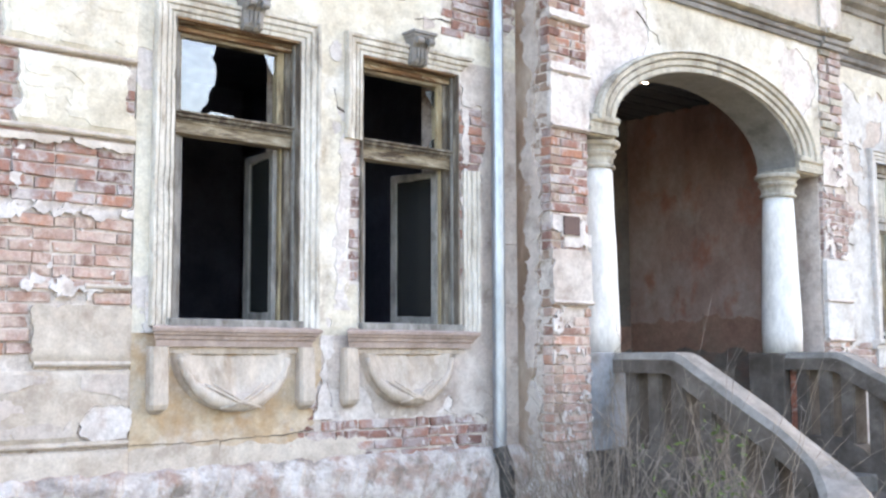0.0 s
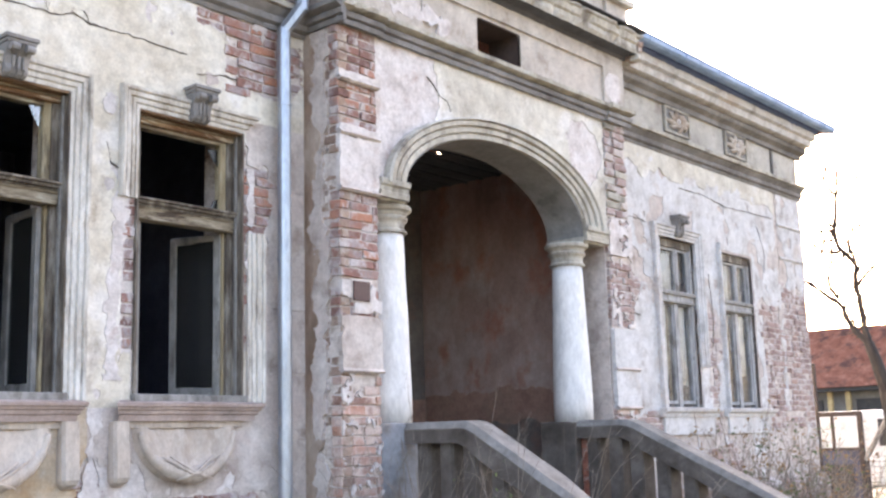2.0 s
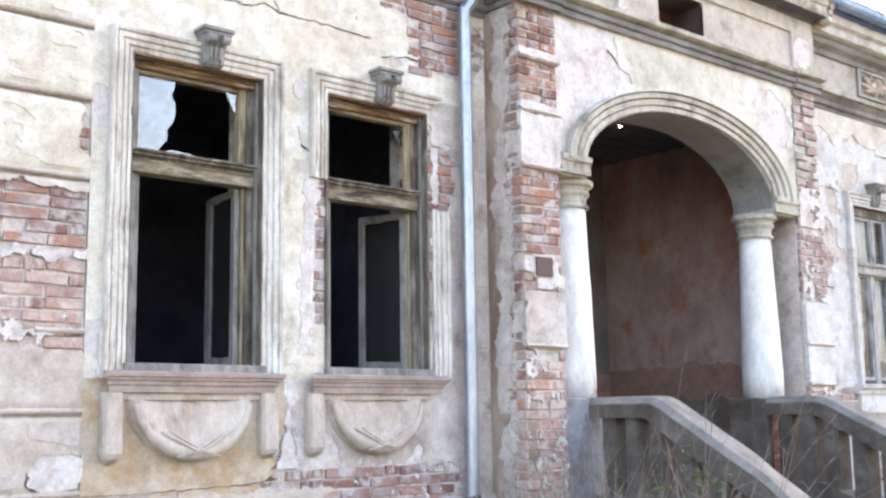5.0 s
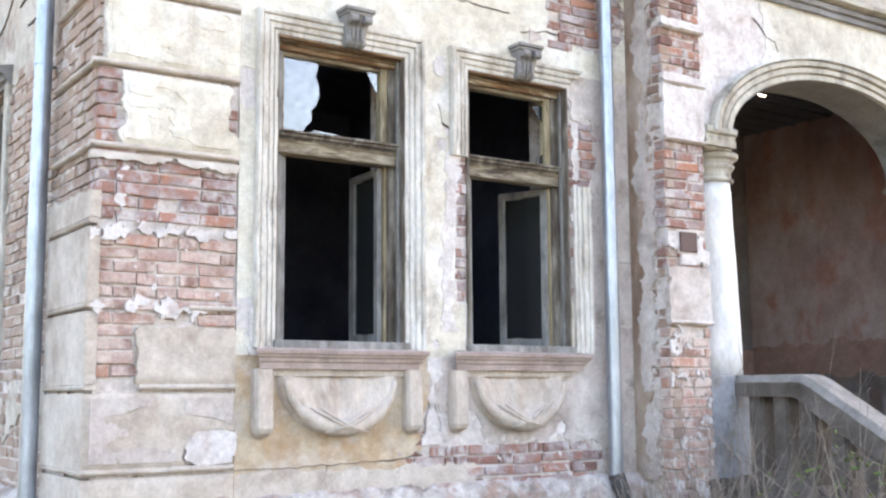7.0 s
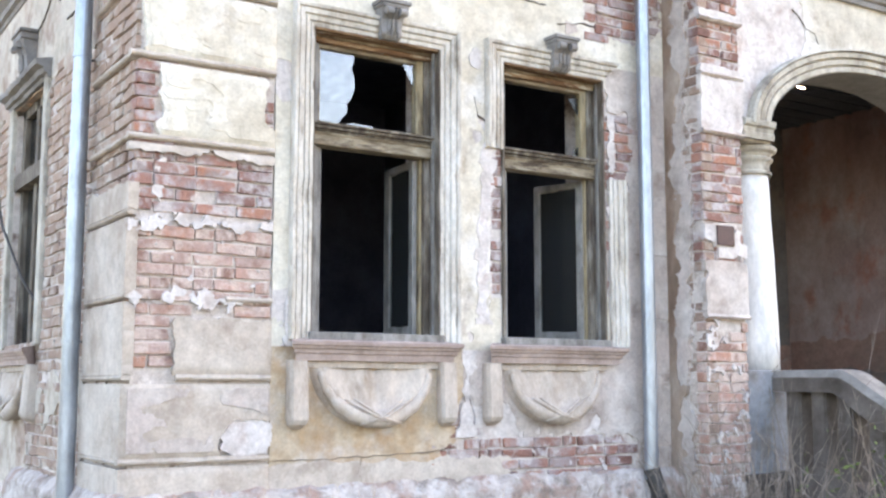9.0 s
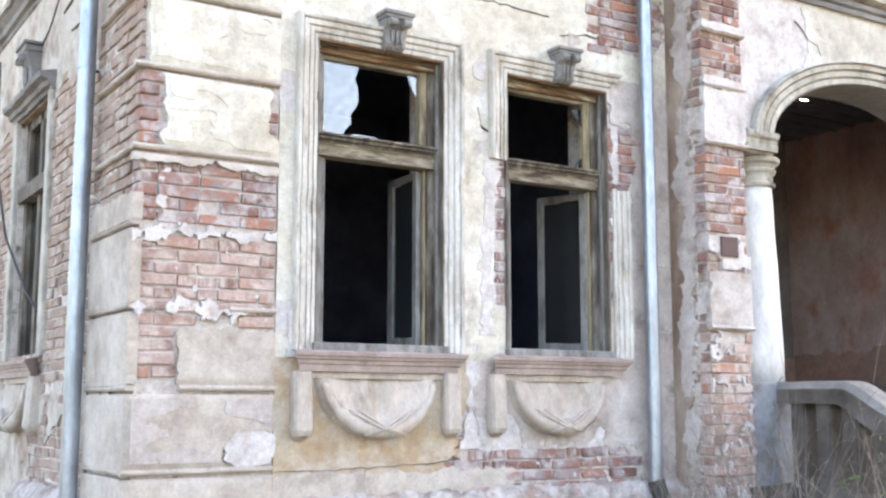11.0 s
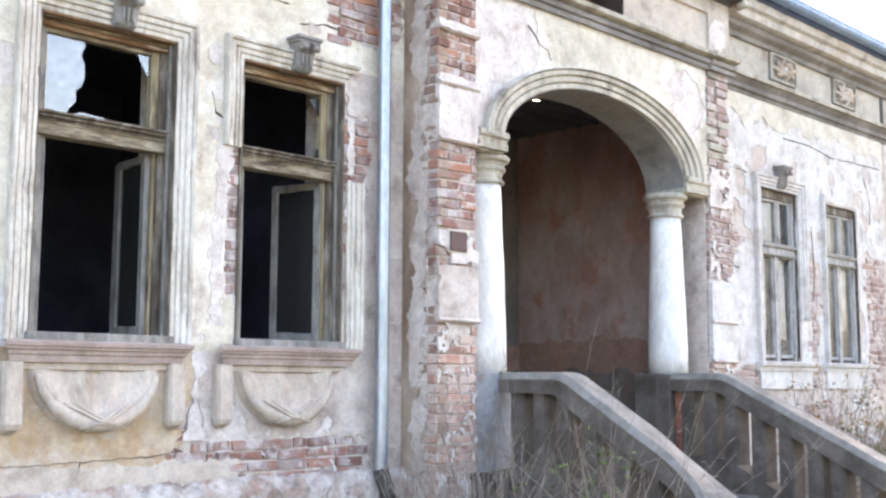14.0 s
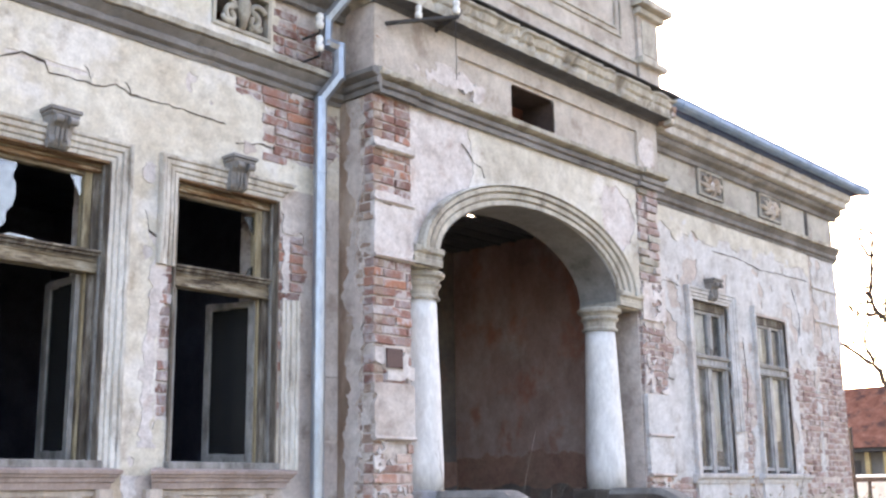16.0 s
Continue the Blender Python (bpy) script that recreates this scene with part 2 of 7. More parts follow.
M_SIDE = mat("tan_side_plaster", [(0.28, (0.34, 0.29, 0.235)), (0.45, (0.50, 0.45, 0.385)), (0.7, (0.60, 0.56, 0.50))], 2.6, 0.92, 0.6, 40,
             stain=((0.30, 0.21, 0.165), 2.8, 0.52, 0.68), patch=((0.42, 0.32, 0.265), 1.5, 0.50, 0.62, 4.0))
M_PIPE = mat("galvanised_sheet", [(0.3, (0.29, 0.33, 0.38)), (0.7, (0.44, 0.48, 0.54))], 4.0, 0.38, 0.06, 30, metal=0.8, stain=((0.16, 0.16, 0.17), 3.0, 0.55, 0.75), stretch=(1, 1, 0.3))
M_GUTTER = mat("blue_grey_gutter", [(0.3, (0.18, 0.29, 0.47)), (0.7, (0.32, 0.45, 0.64))], 3.0, 0.6, 0.05, 30)
M_DARKMETAL = mat("dark_metal", [(0.3, (0.03, 0.03, 0.035)), (0.7, (0.07, 0.065, 0.06))], 8.0, 0.6, 0.1, 60, metal=0.3)
M_PLATE = mat("brown_enamel_plate", [(0.3, (0.060, 0.026, 0.028)), (0.7, (0.085, 0.038, 0.038))], 8.0, 0.5, 0.05, 60)
M_COLUMN = mat("whitewashed_column", [(0.28, (0.60, 0.59, 0.585)), (0.5, (0.75, 0.745, 0.74)), (0.7, (0.82, 0.815, 0.81))], 2.2, 0.85, 0.2, 40, stain=((0.50, 0.48, 0.45), 2.6, 0.56, 0.76), stretch=(1, 1, 0.4))
M_PORCH = mat("red_brown_limewash", [(0.28, (0.21, 0.130, 0.112)), (0.5, (0.34, 0.232, 0.202)), (0.72, (0.42, 0.335, 0.305))], 1.3, 0.9, 0.3, 30,
              stain=((0.42, 0.35, 0.31), 1.9, 0.53, 0.70), patch=((0.34, 0.165, 0.125), 2.4, 0.53, 0.64, 3.0), stretch=(1, 1, 0.7))
M_DADO = mat("rust_dado", [(0.3, (0.22, 0.125, 0.098)), (0.6, (0.34, 0.205, 0.160))], 2.2, 0.9, 0.3, 30, stain=((0.27, 0.18, 0.14), 2.4, 0.48, 0.65))
# Grey painted base; also the back wall, where it carries the recess shade.
M_GREYBASE = mat("grey_base_and_shaded_wall", [(0.3, (0.10, 0.085, 0.078)), (0.6, (0.18, 0.155, 0.14))], 2.0, 0.9, 0.3, 30, stain=((0.22, 0.13, 0.10), 2.4, 0.52, 0.7))
M_SOFFIT = mat("grey_soffit_plaster", [(0.3, (0.17, 0.165, 0.165)), (0.6, (0.28, 0.275, 0.27))], 1.6, 0.92, 0.3, 40, stain=((0.12, 0.112, 0.105), 2.0, 0.54, 0.74))
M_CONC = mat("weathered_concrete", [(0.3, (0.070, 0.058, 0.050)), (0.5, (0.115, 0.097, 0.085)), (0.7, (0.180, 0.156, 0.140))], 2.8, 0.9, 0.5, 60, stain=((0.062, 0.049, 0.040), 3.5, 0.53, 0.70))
M_CONCL = mat("pale_concrete", [(0.3, (0.145, 0.132, 0.12)), (0.6, (0.265, 0.248, 0.23))], 3.5, 0.9, 0.5, 60, stain=((0.13, 0.12, 0.11), 4.0, 0.54, 0.70))
M_PIER = mat("blue_grey_limewash", [(0.3, (0.19, 0.20, 0.22)), (0.6, (0.34, 0.35, 0.375))], 2.5, 0.9, 0.5, 50, stain=((0.19, 0.165, 0.15), 3.0, 0.51, 0.66))
M_STONE = mat("limewashed_rubble", [(0.28, (0.23, 0.19, 0.17)), (0.45, (0.43, 0.375, 0.345)), (0.65, (0.59, 0.545, 0.52))], 5.5, 0.95, 0.9, 34, stain=((0.34, 0.23, 0.19), 4.0, 0.50, 0.62), patch=((0.20, 0.165, 0.14), 3.0, 0.53, 0.63, 6.0))
M_BROWNPL = mat("brown_stained_plaster", [(0.3, (0.17, 0.105, 0.075)), (0.5, (0.29, 0.20, 0.15)), (0.7, (0.44, 0.36, 0.30))], 2.5, 0.92, 0.4, 45, stain=((0.18, 0.13, 0.09), 3.0, 0.52, 0.7), stretch=(1, 1, 0.4))
# Near-black for faces turned down: their shade is in the colour.
M_CEIL = mat("shaded_underside", [(0.3, (0.05, 0.05, 0.055)), (0.6, (0.10, 0.10, 0.11))], 1.5, 0.95, 0.2, 20)
# Blue-black tone: the rooms' gloom and haze are put into this colour.
M_DARKBLUE = mat("dark_blue_grey", [(0.3, (0.058, 0.064, 0.098)), (0.6, (0.120, 0.132, 0.185))], 1.5, 0.95, 0.2, 20)
M_PORCEL = mat("white_porcelain", [(0.3, (0.74, 0.74, 0.72)), (0.7, (0.82, 0.82, 0.80))], 6.0, 0.25, 0.0, 30)
M_CURTAIN = mat("pale_curtain", [(0.3, (0.70, 0.69, 0.65)), (0.6, (0.80, 0.79, 0.75))], 3.0, 0.9, 0.3, 60, stretch=(6, 6, 0.4))
M_EARTH = mat("dry_earth", [(0.3, (0.10, 0.085, 0.06)), (0.5, (0.17, 0.14, 0.10)), (0.7, (0.14, 0.15, 0.07))], 1.2, 0.95, 0.6, 30, stain=((0.08, 0.10, 0.035), 0.6, 0.5, 0.65))
M_TWIG = mat("dry_twig", [(0.3, (0.145, 0.11, 0.088)), (0.6, (0.32, 0.265, 0.225))], 20.0, 0.9, 0.2, 100)
M_BARK = mat("dark_bark", [(0.3, (0.020, 0.017, 0.015)), (0.6, (0.055, 0.046, 0.042))], 9.0, 0.95, 0.6, 60, stretch=(1, 1, 0.3))
M_LEAF = mat("young_leaf", [(0.3, (0.06, 0.10, 0.025)), (0.7, (0.14, 0.17, 0.05))], 8.0, 0.7, 0.1, 50)
M_LEAFO = mat("withered_leaf", [(0.3, (0.26, 0.12, 0.05)), (0.7, (0.40, 0.27, 0.12))], 8.0, 0.8, 0.1, 50)
M_TILE = mat("clay_roof_tile", [(0.1, (0.17, 0.065, 0.04)), (0.5, (0.28, 0.12, 0.075)), (0.9, (0.38, 0.20, 0.13))], 3.0, 0.9, 0.4, 40, stain=((0.12, 0.08, 0.06), 1.5, 0.50, 0.66))
M_HOUSEW = mat("white_render", [(0.3, (0.70, 0.68, 0.64)), (0.7, (0.80, 0.79, 0.76))], 1.0, 0.9, 0.2, 30)
M_RUST = mat("rusted_steel", [(0.3, (0.020, 0.015, 0.013)), (0.6, (0.055, 0.04, 0.034))], 10.0, 0.8, 0.3, 60)
M_WOODY = mat("yellow_timber", [(0.3, (0.40, 0.28, 0.13)), (0.7, (0.55, 0.42, 0.22))], 4.0, 0.8, 0.2, 60)
M_GLASS = glassy("broken_window_glass", (0.9, 0.95, 0.97), 0.0, 2.3, 0.06)
M_GLASSW = glassy("old_window_glass", (0.86, 0.87, 0.87), 0.03, 1.12, 0.10)
M_GLASSD = glassy("dusty_window_glass", (0.045, 0.050, 0.052), 0.12, 1.40, 0.75, -0.3, 1.0)


# ---- building helpers ----
def world_of(o):
    if o.parent:
        return world_of(o.parent) @ o.matrix_parent_inverse @ o.matrix_basis
    return o.matrix_basis.copy()


def link(name, me, material, parent=None, label=""):
    if material:
        me.materials.append(material)
    ob = new(name, me)
    if parent:
        ob.parent = parent
        ob.matrix_parent_inverse = world_of(parent).inverted()
    if label:
        ob["label"] = label
    return ob


def part(name, bm, material, parent=None, label="", smooth=False):
    bmesh.ops.recalc_face_normals(bm, faces=bm.faces)
    me = bpy.data.meshes.new(name)
    bm.to_mesh(me)
    bm.free()
    if smooth:
        me.polygons.foreach_set("use_smooth", [True] * len(me.polygons))
    return link(name, me, material, parent, label)


def thing(name, at, label, category, group="", kind=""):
    e = new(name)
    e.empty_display_size = 0.1
    e.matrix_basis = Matrix.Translation(at)
    return tagged(e, label, category, group, kind)


def box(bm, x0, x1, y0, y1, z0, z1, bevel=0.0, jitter=0.0):
    m = Matrix.Translation(((x0 + x1) / 2, (y0 + y1) / 2, (z0 + z1) / 2)) @ Matrix.Diagonal((abs(x1 - x0), abs(y1 - y0), abs(z1 - z0), 1))
    vs = bmesh.ops.create_cube(bm, size=1, matrix=m)["verts"]
    if jitter:
        for v in vs:
            v.co += Vector([random.uniform(-jitter, jitter) for _ in range(3)])
    if bevel:
        es = list({e for v in vs for e in v.link_edges})
        bmesh.ops.bevel(bm, geom=es, offset=bevel, segments=2, affect="EDGES", profile=0.6)
    return vs


def boxed(name, dims, material, parent=None, label="", bevel=0.006, jitter=0.0):
    bm = bmesh.new()
    box(bm, *dims, bevel, jitter)
    return part(name, bm, material, parent, label)


def tube(bm, pts, radii, sides=8, caps=True):
    """A round bar through the points."""
    pts = [Vector(p) for p in pts]
    if not hasattr(radii, "__len__"):
        radii = [radii] * len(pts)
    rings, ref = [], None
    for i, p in enumerate(pts):
        d = (pts[min(i + 1, len(pts) - 1)] - pts[max(i - 1, 0)]).normalized()
        if ref is None:
            ref = d.orthogonal().normalized()
        ref = (ref - d * ref.dot(d)).normalized()
        b = d.cross(ref)
        rings.append([bm.verts.new(p + radii[i] * (math.cos(a) * ref + math.sin(a) * b)) for a in (2 * math.pi * k / sides for k in range(sides))])
    for r, s in zip(rings, rings[1:]):
        for k in range(sides):
            bm.faces.new((r[k], r[(k + 1) % sides], s[(k + 1) % sides], s[k]))
    if caps:
        bm.faces.new(rings[0][::-1])
        bm.faces.new(rings[-1])


def sweep(bm, path, profile, frames, closed_ends=True):
    """A profile of (out, up) pairs carried along a path; frames gives the out and up vectors at each point."""
    rings = []
    for p, (o, u) in zip(path, frames):
        rings.append([bm.verts.new(Vector(p) + a * Vector(o) + b * Vector(u)) for a, b in profile])
    n = len(profile)
    for r, s in zip(rings, rings[1:]):
        for k in range(n):
            bm.faces.new((r[k], r[(k + 1) % n], s[(k + 1) % n], s[k]))
    if closed_ends:
        bm.faces.new(rings[0][::-1])
        bm.faces.new(rings[-1])


def subdivided(a, b, step=0.15):
    a, b = Vector(a), Vector(b)
    n = max(2, int((b - a).length / step))
    return [a.lerp(b, i / n) for i in range(n + 1)]


def moulding(name, a, b, profile, out, material, parent, label="", wear=0.006):
    """A straight moulding from a to b with a little wear along its edges."""
    path = subdivided(a, b, 0.05)
    bm = bmesh.new()
    sweep(bm, path, profile, [(out, (0, 0, 1))] * len(path))
    for v in bm.verts:
        k = noise.fractal(v.co * 7.0, 0.5, 2.2, 4)
        v.co += Vector(out) * min(0, k + 0.1) * wear * 2.2 + Vector((0, 0, noise.noise(v.co * 9.0 + Vector((9, 0, 0))) * wear * 0.5))
    return part(name, bm, material, parent, label)


def surface_revolved(bm, at, profile, sides=28):
    rings = []
    for r, z in profile:
        rings.append([bm.verts.new((at[0] + r * math.cos(2 * math.pi * k / sides), at[1] + r * math.sin(2 * math.pi * k / sides), at[2] + z)) for k in range(sides)])
    for a, b in zip(rings, rings[1:]):
        for k in range(sides):
            bm.faces.new((a[k], a[(k + 1) % sides], b[(k + 1) % sides], b[k]))
    bm.faces.new(rings[0][::-1])
    bm.faces.new(rings[-1])


def walled(bm, to, us, vs, hollow, w0, w1):
    """A wall of thickness w0 to w1 from the breaks us, vs; cells whose centre is hollow stay open."""
    solid = [[not hollow((us[i] + us[i + 1]) / 2, (vs[j] + vs[j + 1]) / 2) for j in range(len(vs) - 1)] for i in range(len(us) - 1)]
    cache = {}

    def v(i, j, w):
        if (i, j, w) not in cache:
            cache[i, j, w] = bm.verts.new(to(us[i], vs[j], w))
        return cache[i, j, w]

    for i in range(len(us) - 1):
        for j in range(len(vs) - 1):
            if not solid[i][j]:
                continue
            bm.faces.new((v(i, j, w0), v(i + 1, j, w0), v(i + 1, j + 1, w0), v(i, j + 1, w0)))
            bm.faces.new((v(i, j, w1), v(i, j + 1, w1), v(i + 1, j + 1, w1), v(i + 1, j, w1)))
            for di, dj, p, q in ((-1, 0, (i, j), (i, j + 1)), (1, 0, (i + 1, j), (i + 1, j + 1)), (0, -1, (i, j), (i + 1, j)), (0, 1, (i, j + 1), (i + 1, j + 1))):
                a, b = i + di, j + dj
                if not (0 <= a < len(us) - 1 and 0 <= b < len(vs) - 1 and solid[a][b]):
                    bm.faces.new((v(*p, w0), v(*q, w0), v(*q, w1), v(*p, w1)))


def front(y):
    return lambda u, v, w: Vector((u, y + w, v))


def side(x):
    return lambda u, v, w: Vector((x + w, u, v))


def sheet(name, to, u0, u1, v0, v1, cell, field, thick, material, parent, label="", relief=0.004, rscale=5.0, shape=None):
    """A coat of plaster over u, v wherever field is above zero, with a ragged broken edge and real thickness. to(u, v, w): w grows into the wall."""
    nu, nv = max(1, round((u1 - u0) / cell)), max(1, round((v1 - v0) / cell))
    us = [u0 + (u1 - u0) * i / nu for i in range(nu + 1)]
    vs = [v0 + (v1 - v0) * j / nv for j in range(nv + 1)]
    f = [[field(a, b) for b in vs] for a in us]
    verts, index, faces, count = [], {}, [], {}

    def point(key, a, b):
        if key not in index:
            p = to(a, b, 0)
            w = relief * noise.fractal(p * rscale, 1.0, 2.0, 3) + (shape(a, b) if shape else 0.0)
            index[key] = len(verts)
            verts.append((a, b, w))
        return index[key]

    for i in range(nu):
        fi, fj = f[i], f[i + 1]
        for j in range(nv):
            c = ((i, j, fi[j]), (i + 1, j, fj[j]), (i + 1, j + 1, fj[j + 1]), (i, j + 1, fi[j + 1]))
            if max(k[2] for k in c) <= 0:
                continue
            poly = []
            for n in range(4):
                a, b = c[n], c[(n + 1) % 4]
                if a[2] > 0:
                    poly.append(point((a[0], a[1]), us[a[0]], vs[a[1]]))
                if (a[2] > 0) != (b[2] > 0):
                    s = a[2] / (a[2] - b[2])
                    key = tuple(sorted(((a[0], a[1]), (b[0], b[1]))))
                    poly.append(point(key, us[a[0]] + (us[b[0]] - us[a[0]]) * s, vs[a[1]] + (vs[b[1]] - vs[a[1]]) * s))
            if len(poly) > 2:
                faces.append(poly)
                for n in range(len(poly)):
                    e = (poly[n], poly[(n + 1) % len(poly)])
                    count[e] = 1
    co = [to(a, b, w) for a, b, w in verts]
    smooth = [True] * len(faces)
    for a, b in list(count):
        if (b, a) in count:
            continue
        k = len(co)
        (ua, va, wa), (ub, vb, wb) = verts[a], verts[b]
        co += [to(ua, va, wa), to(ub, vb, wb), to(ub, vb, thick), to(ua, va, thick)]
        faces.append((k + 1, k, k + 3, k + 2))
        smooth.append(False)
    me = bpy.data.meshes.new(name)
    me.from_pydata(co, [], faces)
    me.polygons.foreach_set("use_smooth", smooth)
    me.update()
    return link(name, me, material, parent, label)


def boxd(u, v, u0, u1, v0, v1):
    """Signed distance to a rectangle, below zero inside."""
    du, dv = max(u0 - u, u - u1), max(v0 - v, v - v1)
    return max(du, dv) if max(du, dv) < 0 else math.hypot(max(du, 0), max(dv, 0))


def elld(u, v, cu, cv, ru, rv):
    return (math.hypot((u - cu) / ru, (v - cv) / rv) - 1) * min(ru, rv)


def rag(u, v, seed, amp=0.06, sc=5.0):
    return amp * (noise.fractal(Vector((u * sc, v * sc, seed)), 0.55, 2.1, 6) * 0.8 + 0.5 * noise.noise(Vector((u * sc * 0.35, v * sc * 0.35, seed + 40))))


BRICKS = []
for k in range(14):
    bm = bmesh.new()
    vs = bmesh.ops.create_cube(bm, size=1, matrix=Matrix.Diagonal((0.276, 0.11, 0.072, 1)))["verts"]
    for v in vs:
        v.co += Vector((random.uniform(-0.010, 0.010), random.uniform(-0.010, 0.008), random.uniform(-0.007, 0.005)))
    bmesh.ops.bevel(bm, geom=list(bm.edges), offset=0.0055, segments=1, affect="EDGES")
    me = bpy.data.meshes.new("brick")
    bm.to_mesh(me)
    bm.free()
    me.materials.append(M_BRICK)
    BRICKS.append(me)
BRICKSD = []
for me in BRICKS:
    c = me.copy()
    c.materials[0] = M_BRICKD
    BRICKSD.append(c)
BRICKSP = []
for me in BRICKS:
    c = me.copy()
    c.materials[0] = M_BRICKP
    BRICKSP.append(c)
BRICKSW = []
for me in BRICKS:
    c = me.copy()
    c.materials[0] = M_BRICKW
    BRICKSW.append(c)
BRICK_JOBS = []


def bricks(parent, to, turn, u0, u1, v0, v1, inside, seed=1, proud=0.0, meshes=None, cap=300):
    """Plans the bricks of a bare place: laid at the end of the file."""
    BRICK_JOBS.append((parent, to, turn, u0, u1, v0, v1, inside, seed, proud, meshes or BRICKS, cap))


# ---- ground ----
bm = bmesh.new()
n = 60
grid = [[bm.verts.new((x, y, 0.03 * noise.noise(Vector((x, y, 0)) * 0.4) if abs(x) < 60 and abs(y) < 60 else 0.0)) for y in [s * (abs(s) ** 2.2) * 900 for s in [(-1 + 2 * j / n) for j in range(n + 1)]]]
        for x in [s * (abs(s) ** 2.2) * 900 for s in [(-1 + 2 * i / n) for i in range(n + 1)]]]
for i in range(n):
    for j in range(n):
        bm.faces.new((grid[i][j], grid[i + 1][j], grid[i + 1][j + 1], grid[i][j + 1]))
ground = part("ground", bm, M_EARTH)
tagged(ground, "bare dry earth with thin grass before the house", "ground", kind="structure")

# ---- the walls ----
W1 = (0.0, 1.065, 2.08, 4.29)
W2 = (1.65, 2.68, 2.08, 4.29)
W3 = (9.64, 10.62, 2.06, 4.29)
W4 = (11.42, 12.42, 2.06, 4.27)
Z_TOP = 6.15
Z_WALL = 6.62
CORE = 0.016


def in_any(u, v, rects, grow=0.0):
    return any(a - grow < u < b + grow and c - grow < v < d + grow for a, b, c, d in rects)


def wall_core(name, to, us, vs, rects, thick, label):
    bm = bmesh.new()
    us = sorted({*us, *(r[0] for r in rects), *(r[1] for r in rects)})
    vs = sorted({*vs, *(r[2] for r in rects), *(r[3] for r in rects)})
    walled(bm, to, us, vs, lambda u, v: in_any(u, v, rects), CORE, thick)
    return tagged(part(name, bm, M_MORTAR), label, "wall", kind="structure")


GRILLE = (1.93, 2.55, 5.68, 6.08)
wall_front = wall_core("wall_front", front(0), [-1.235, 3.42], [0.0, Z_WALL], [W1, W2, GRILLE], 0.5, "crumbling cream plaster wall with bare red brick patches")
WS = (2.55, 3.75, 2.08, 4.30)
wall_side = wall_core("wall_side", side(-1.27), [0.5, 9.0], [0.0, Z_WALL], [WS], 0.5, "bare brick side wall with remains of plaster")
wall_wing = wall_core("wall_wing", front(0), [8.0, 14.42], [0.0, Z_WALL], [W3, W4], 0.5, "weathered white plaster wall with bare brick at its end")

# coats of plaster on the front wall
def f_front(u, v):
    d = min(boxd(u, v, *W1), boxd(u, v, *W2), boxd(u, v, *GRILLE))
    r = rag(u, v, 1.0)
    holes = min(boxd(u, v, 1.55, 1.66, 2.42, 3.60) + 0.5 * r, elld(u, v, 2.95, 4.98, 0.46, 0.36) + 1.6 * r, boxd(u, v, 2.70, 2.96, 3.38, 4.04) + 1.2 * r, elld(u, v, 2.45, 5.22, 0.22, 0.07) + r,
                elld(u, v, 1.30, 1.42, 0.10, 0.24) + 0.6 * r, boxd(u, v, 1.05, 3.0, 0.9, 1.33) + 1.3 * r, boxd(u, v, 2.68, 2.745, 2.5, 4.2) + 0.5 * r, elld(u, v, 0.42, 4.92, 0.16, 0.010) + 0.3 * r)
    return min(d, holes)


def lump(seed, amp=0.006, sc=2.0):
    return lambda u, v: amp * noise.noise(Vector((u * sc, v * sc, seed)))


def top_coat(u, v, seed, lo):
    """The finishing coat: flaked off in islands."""
    return lo + 0.30 * noise.fractal(Vector((u * 1.5, v * 1.5, seed)), 0.8, 2.2, 6)


sheet("plaster_coat", front(0.006), -0.28, 2.72, 2.0, 5.34, 0.028, f_front, 0.04, M_WHITEPL, wall_front, "pale lime undercoat", shape=lump(3.0))
sheet("plaster_coat", front(0), -0.28, 2.72, 2.0, 5.34, 0.024, lambda u, v: min(f_front(u, v) - 0.02, top_coat(u, v, 3.0, 0.20 if v > 4.0 else 0.13)), 0.02, M_CREAM, wall_front, "stained cream plaster, cracked and falling away", shape=lump(3.0))
sheet("plaster_coat", front(0), 2.72, 3.41, 4.42, 5.34, 0.028, f_front, 0.04, M_CREAM, wall_front)
sheet("plaster_coat", front(0.001), -0.28, 1.28, 1.02, 2.0, 0.028, f_front, 0.04, M_OCHRE, wall_front, "ochre plaster stained brown", shape=lump(4.0))
sheet("plaster_coat", front(-0.006), -0.28, 1.80, 1.02, 1.26, 0.02, lambda u, v: min(1.205 - v, 1.72 - u) + rag(u, v, 26.0, 0.05, 5.0), 0.03, M_QUOIN, wall_front, "pale beige plaster at the foot of the ochre field")
sheet("plaster_coat", front(0.006), 1.28, 2.72, 1.02, 2.0, 0.028, f_front, 0.04, M_WHITEPL, wall_front, "pale lime undercoat", shape=lump(4.0))
sheet("plaster_coat", front(0.000), 1.28, 2.72, 1.02, 2.0, 0.024, lambda u, v: min(f_front(u, v) - 0.02, top_coat(u, v, 4.0, 0.03)), 0.02, M_GREYPL, wall_front, "grey plaster with torn edges", shape=lump(4.0))


def f_strip(u, v):
    g = min(abs(v - z) for z in (1.24, 1.77, 2.29, 2.83, 3.33, 3.88)) - 0.011
    return min(f_front(u, v), max(g, 2.98 - u))


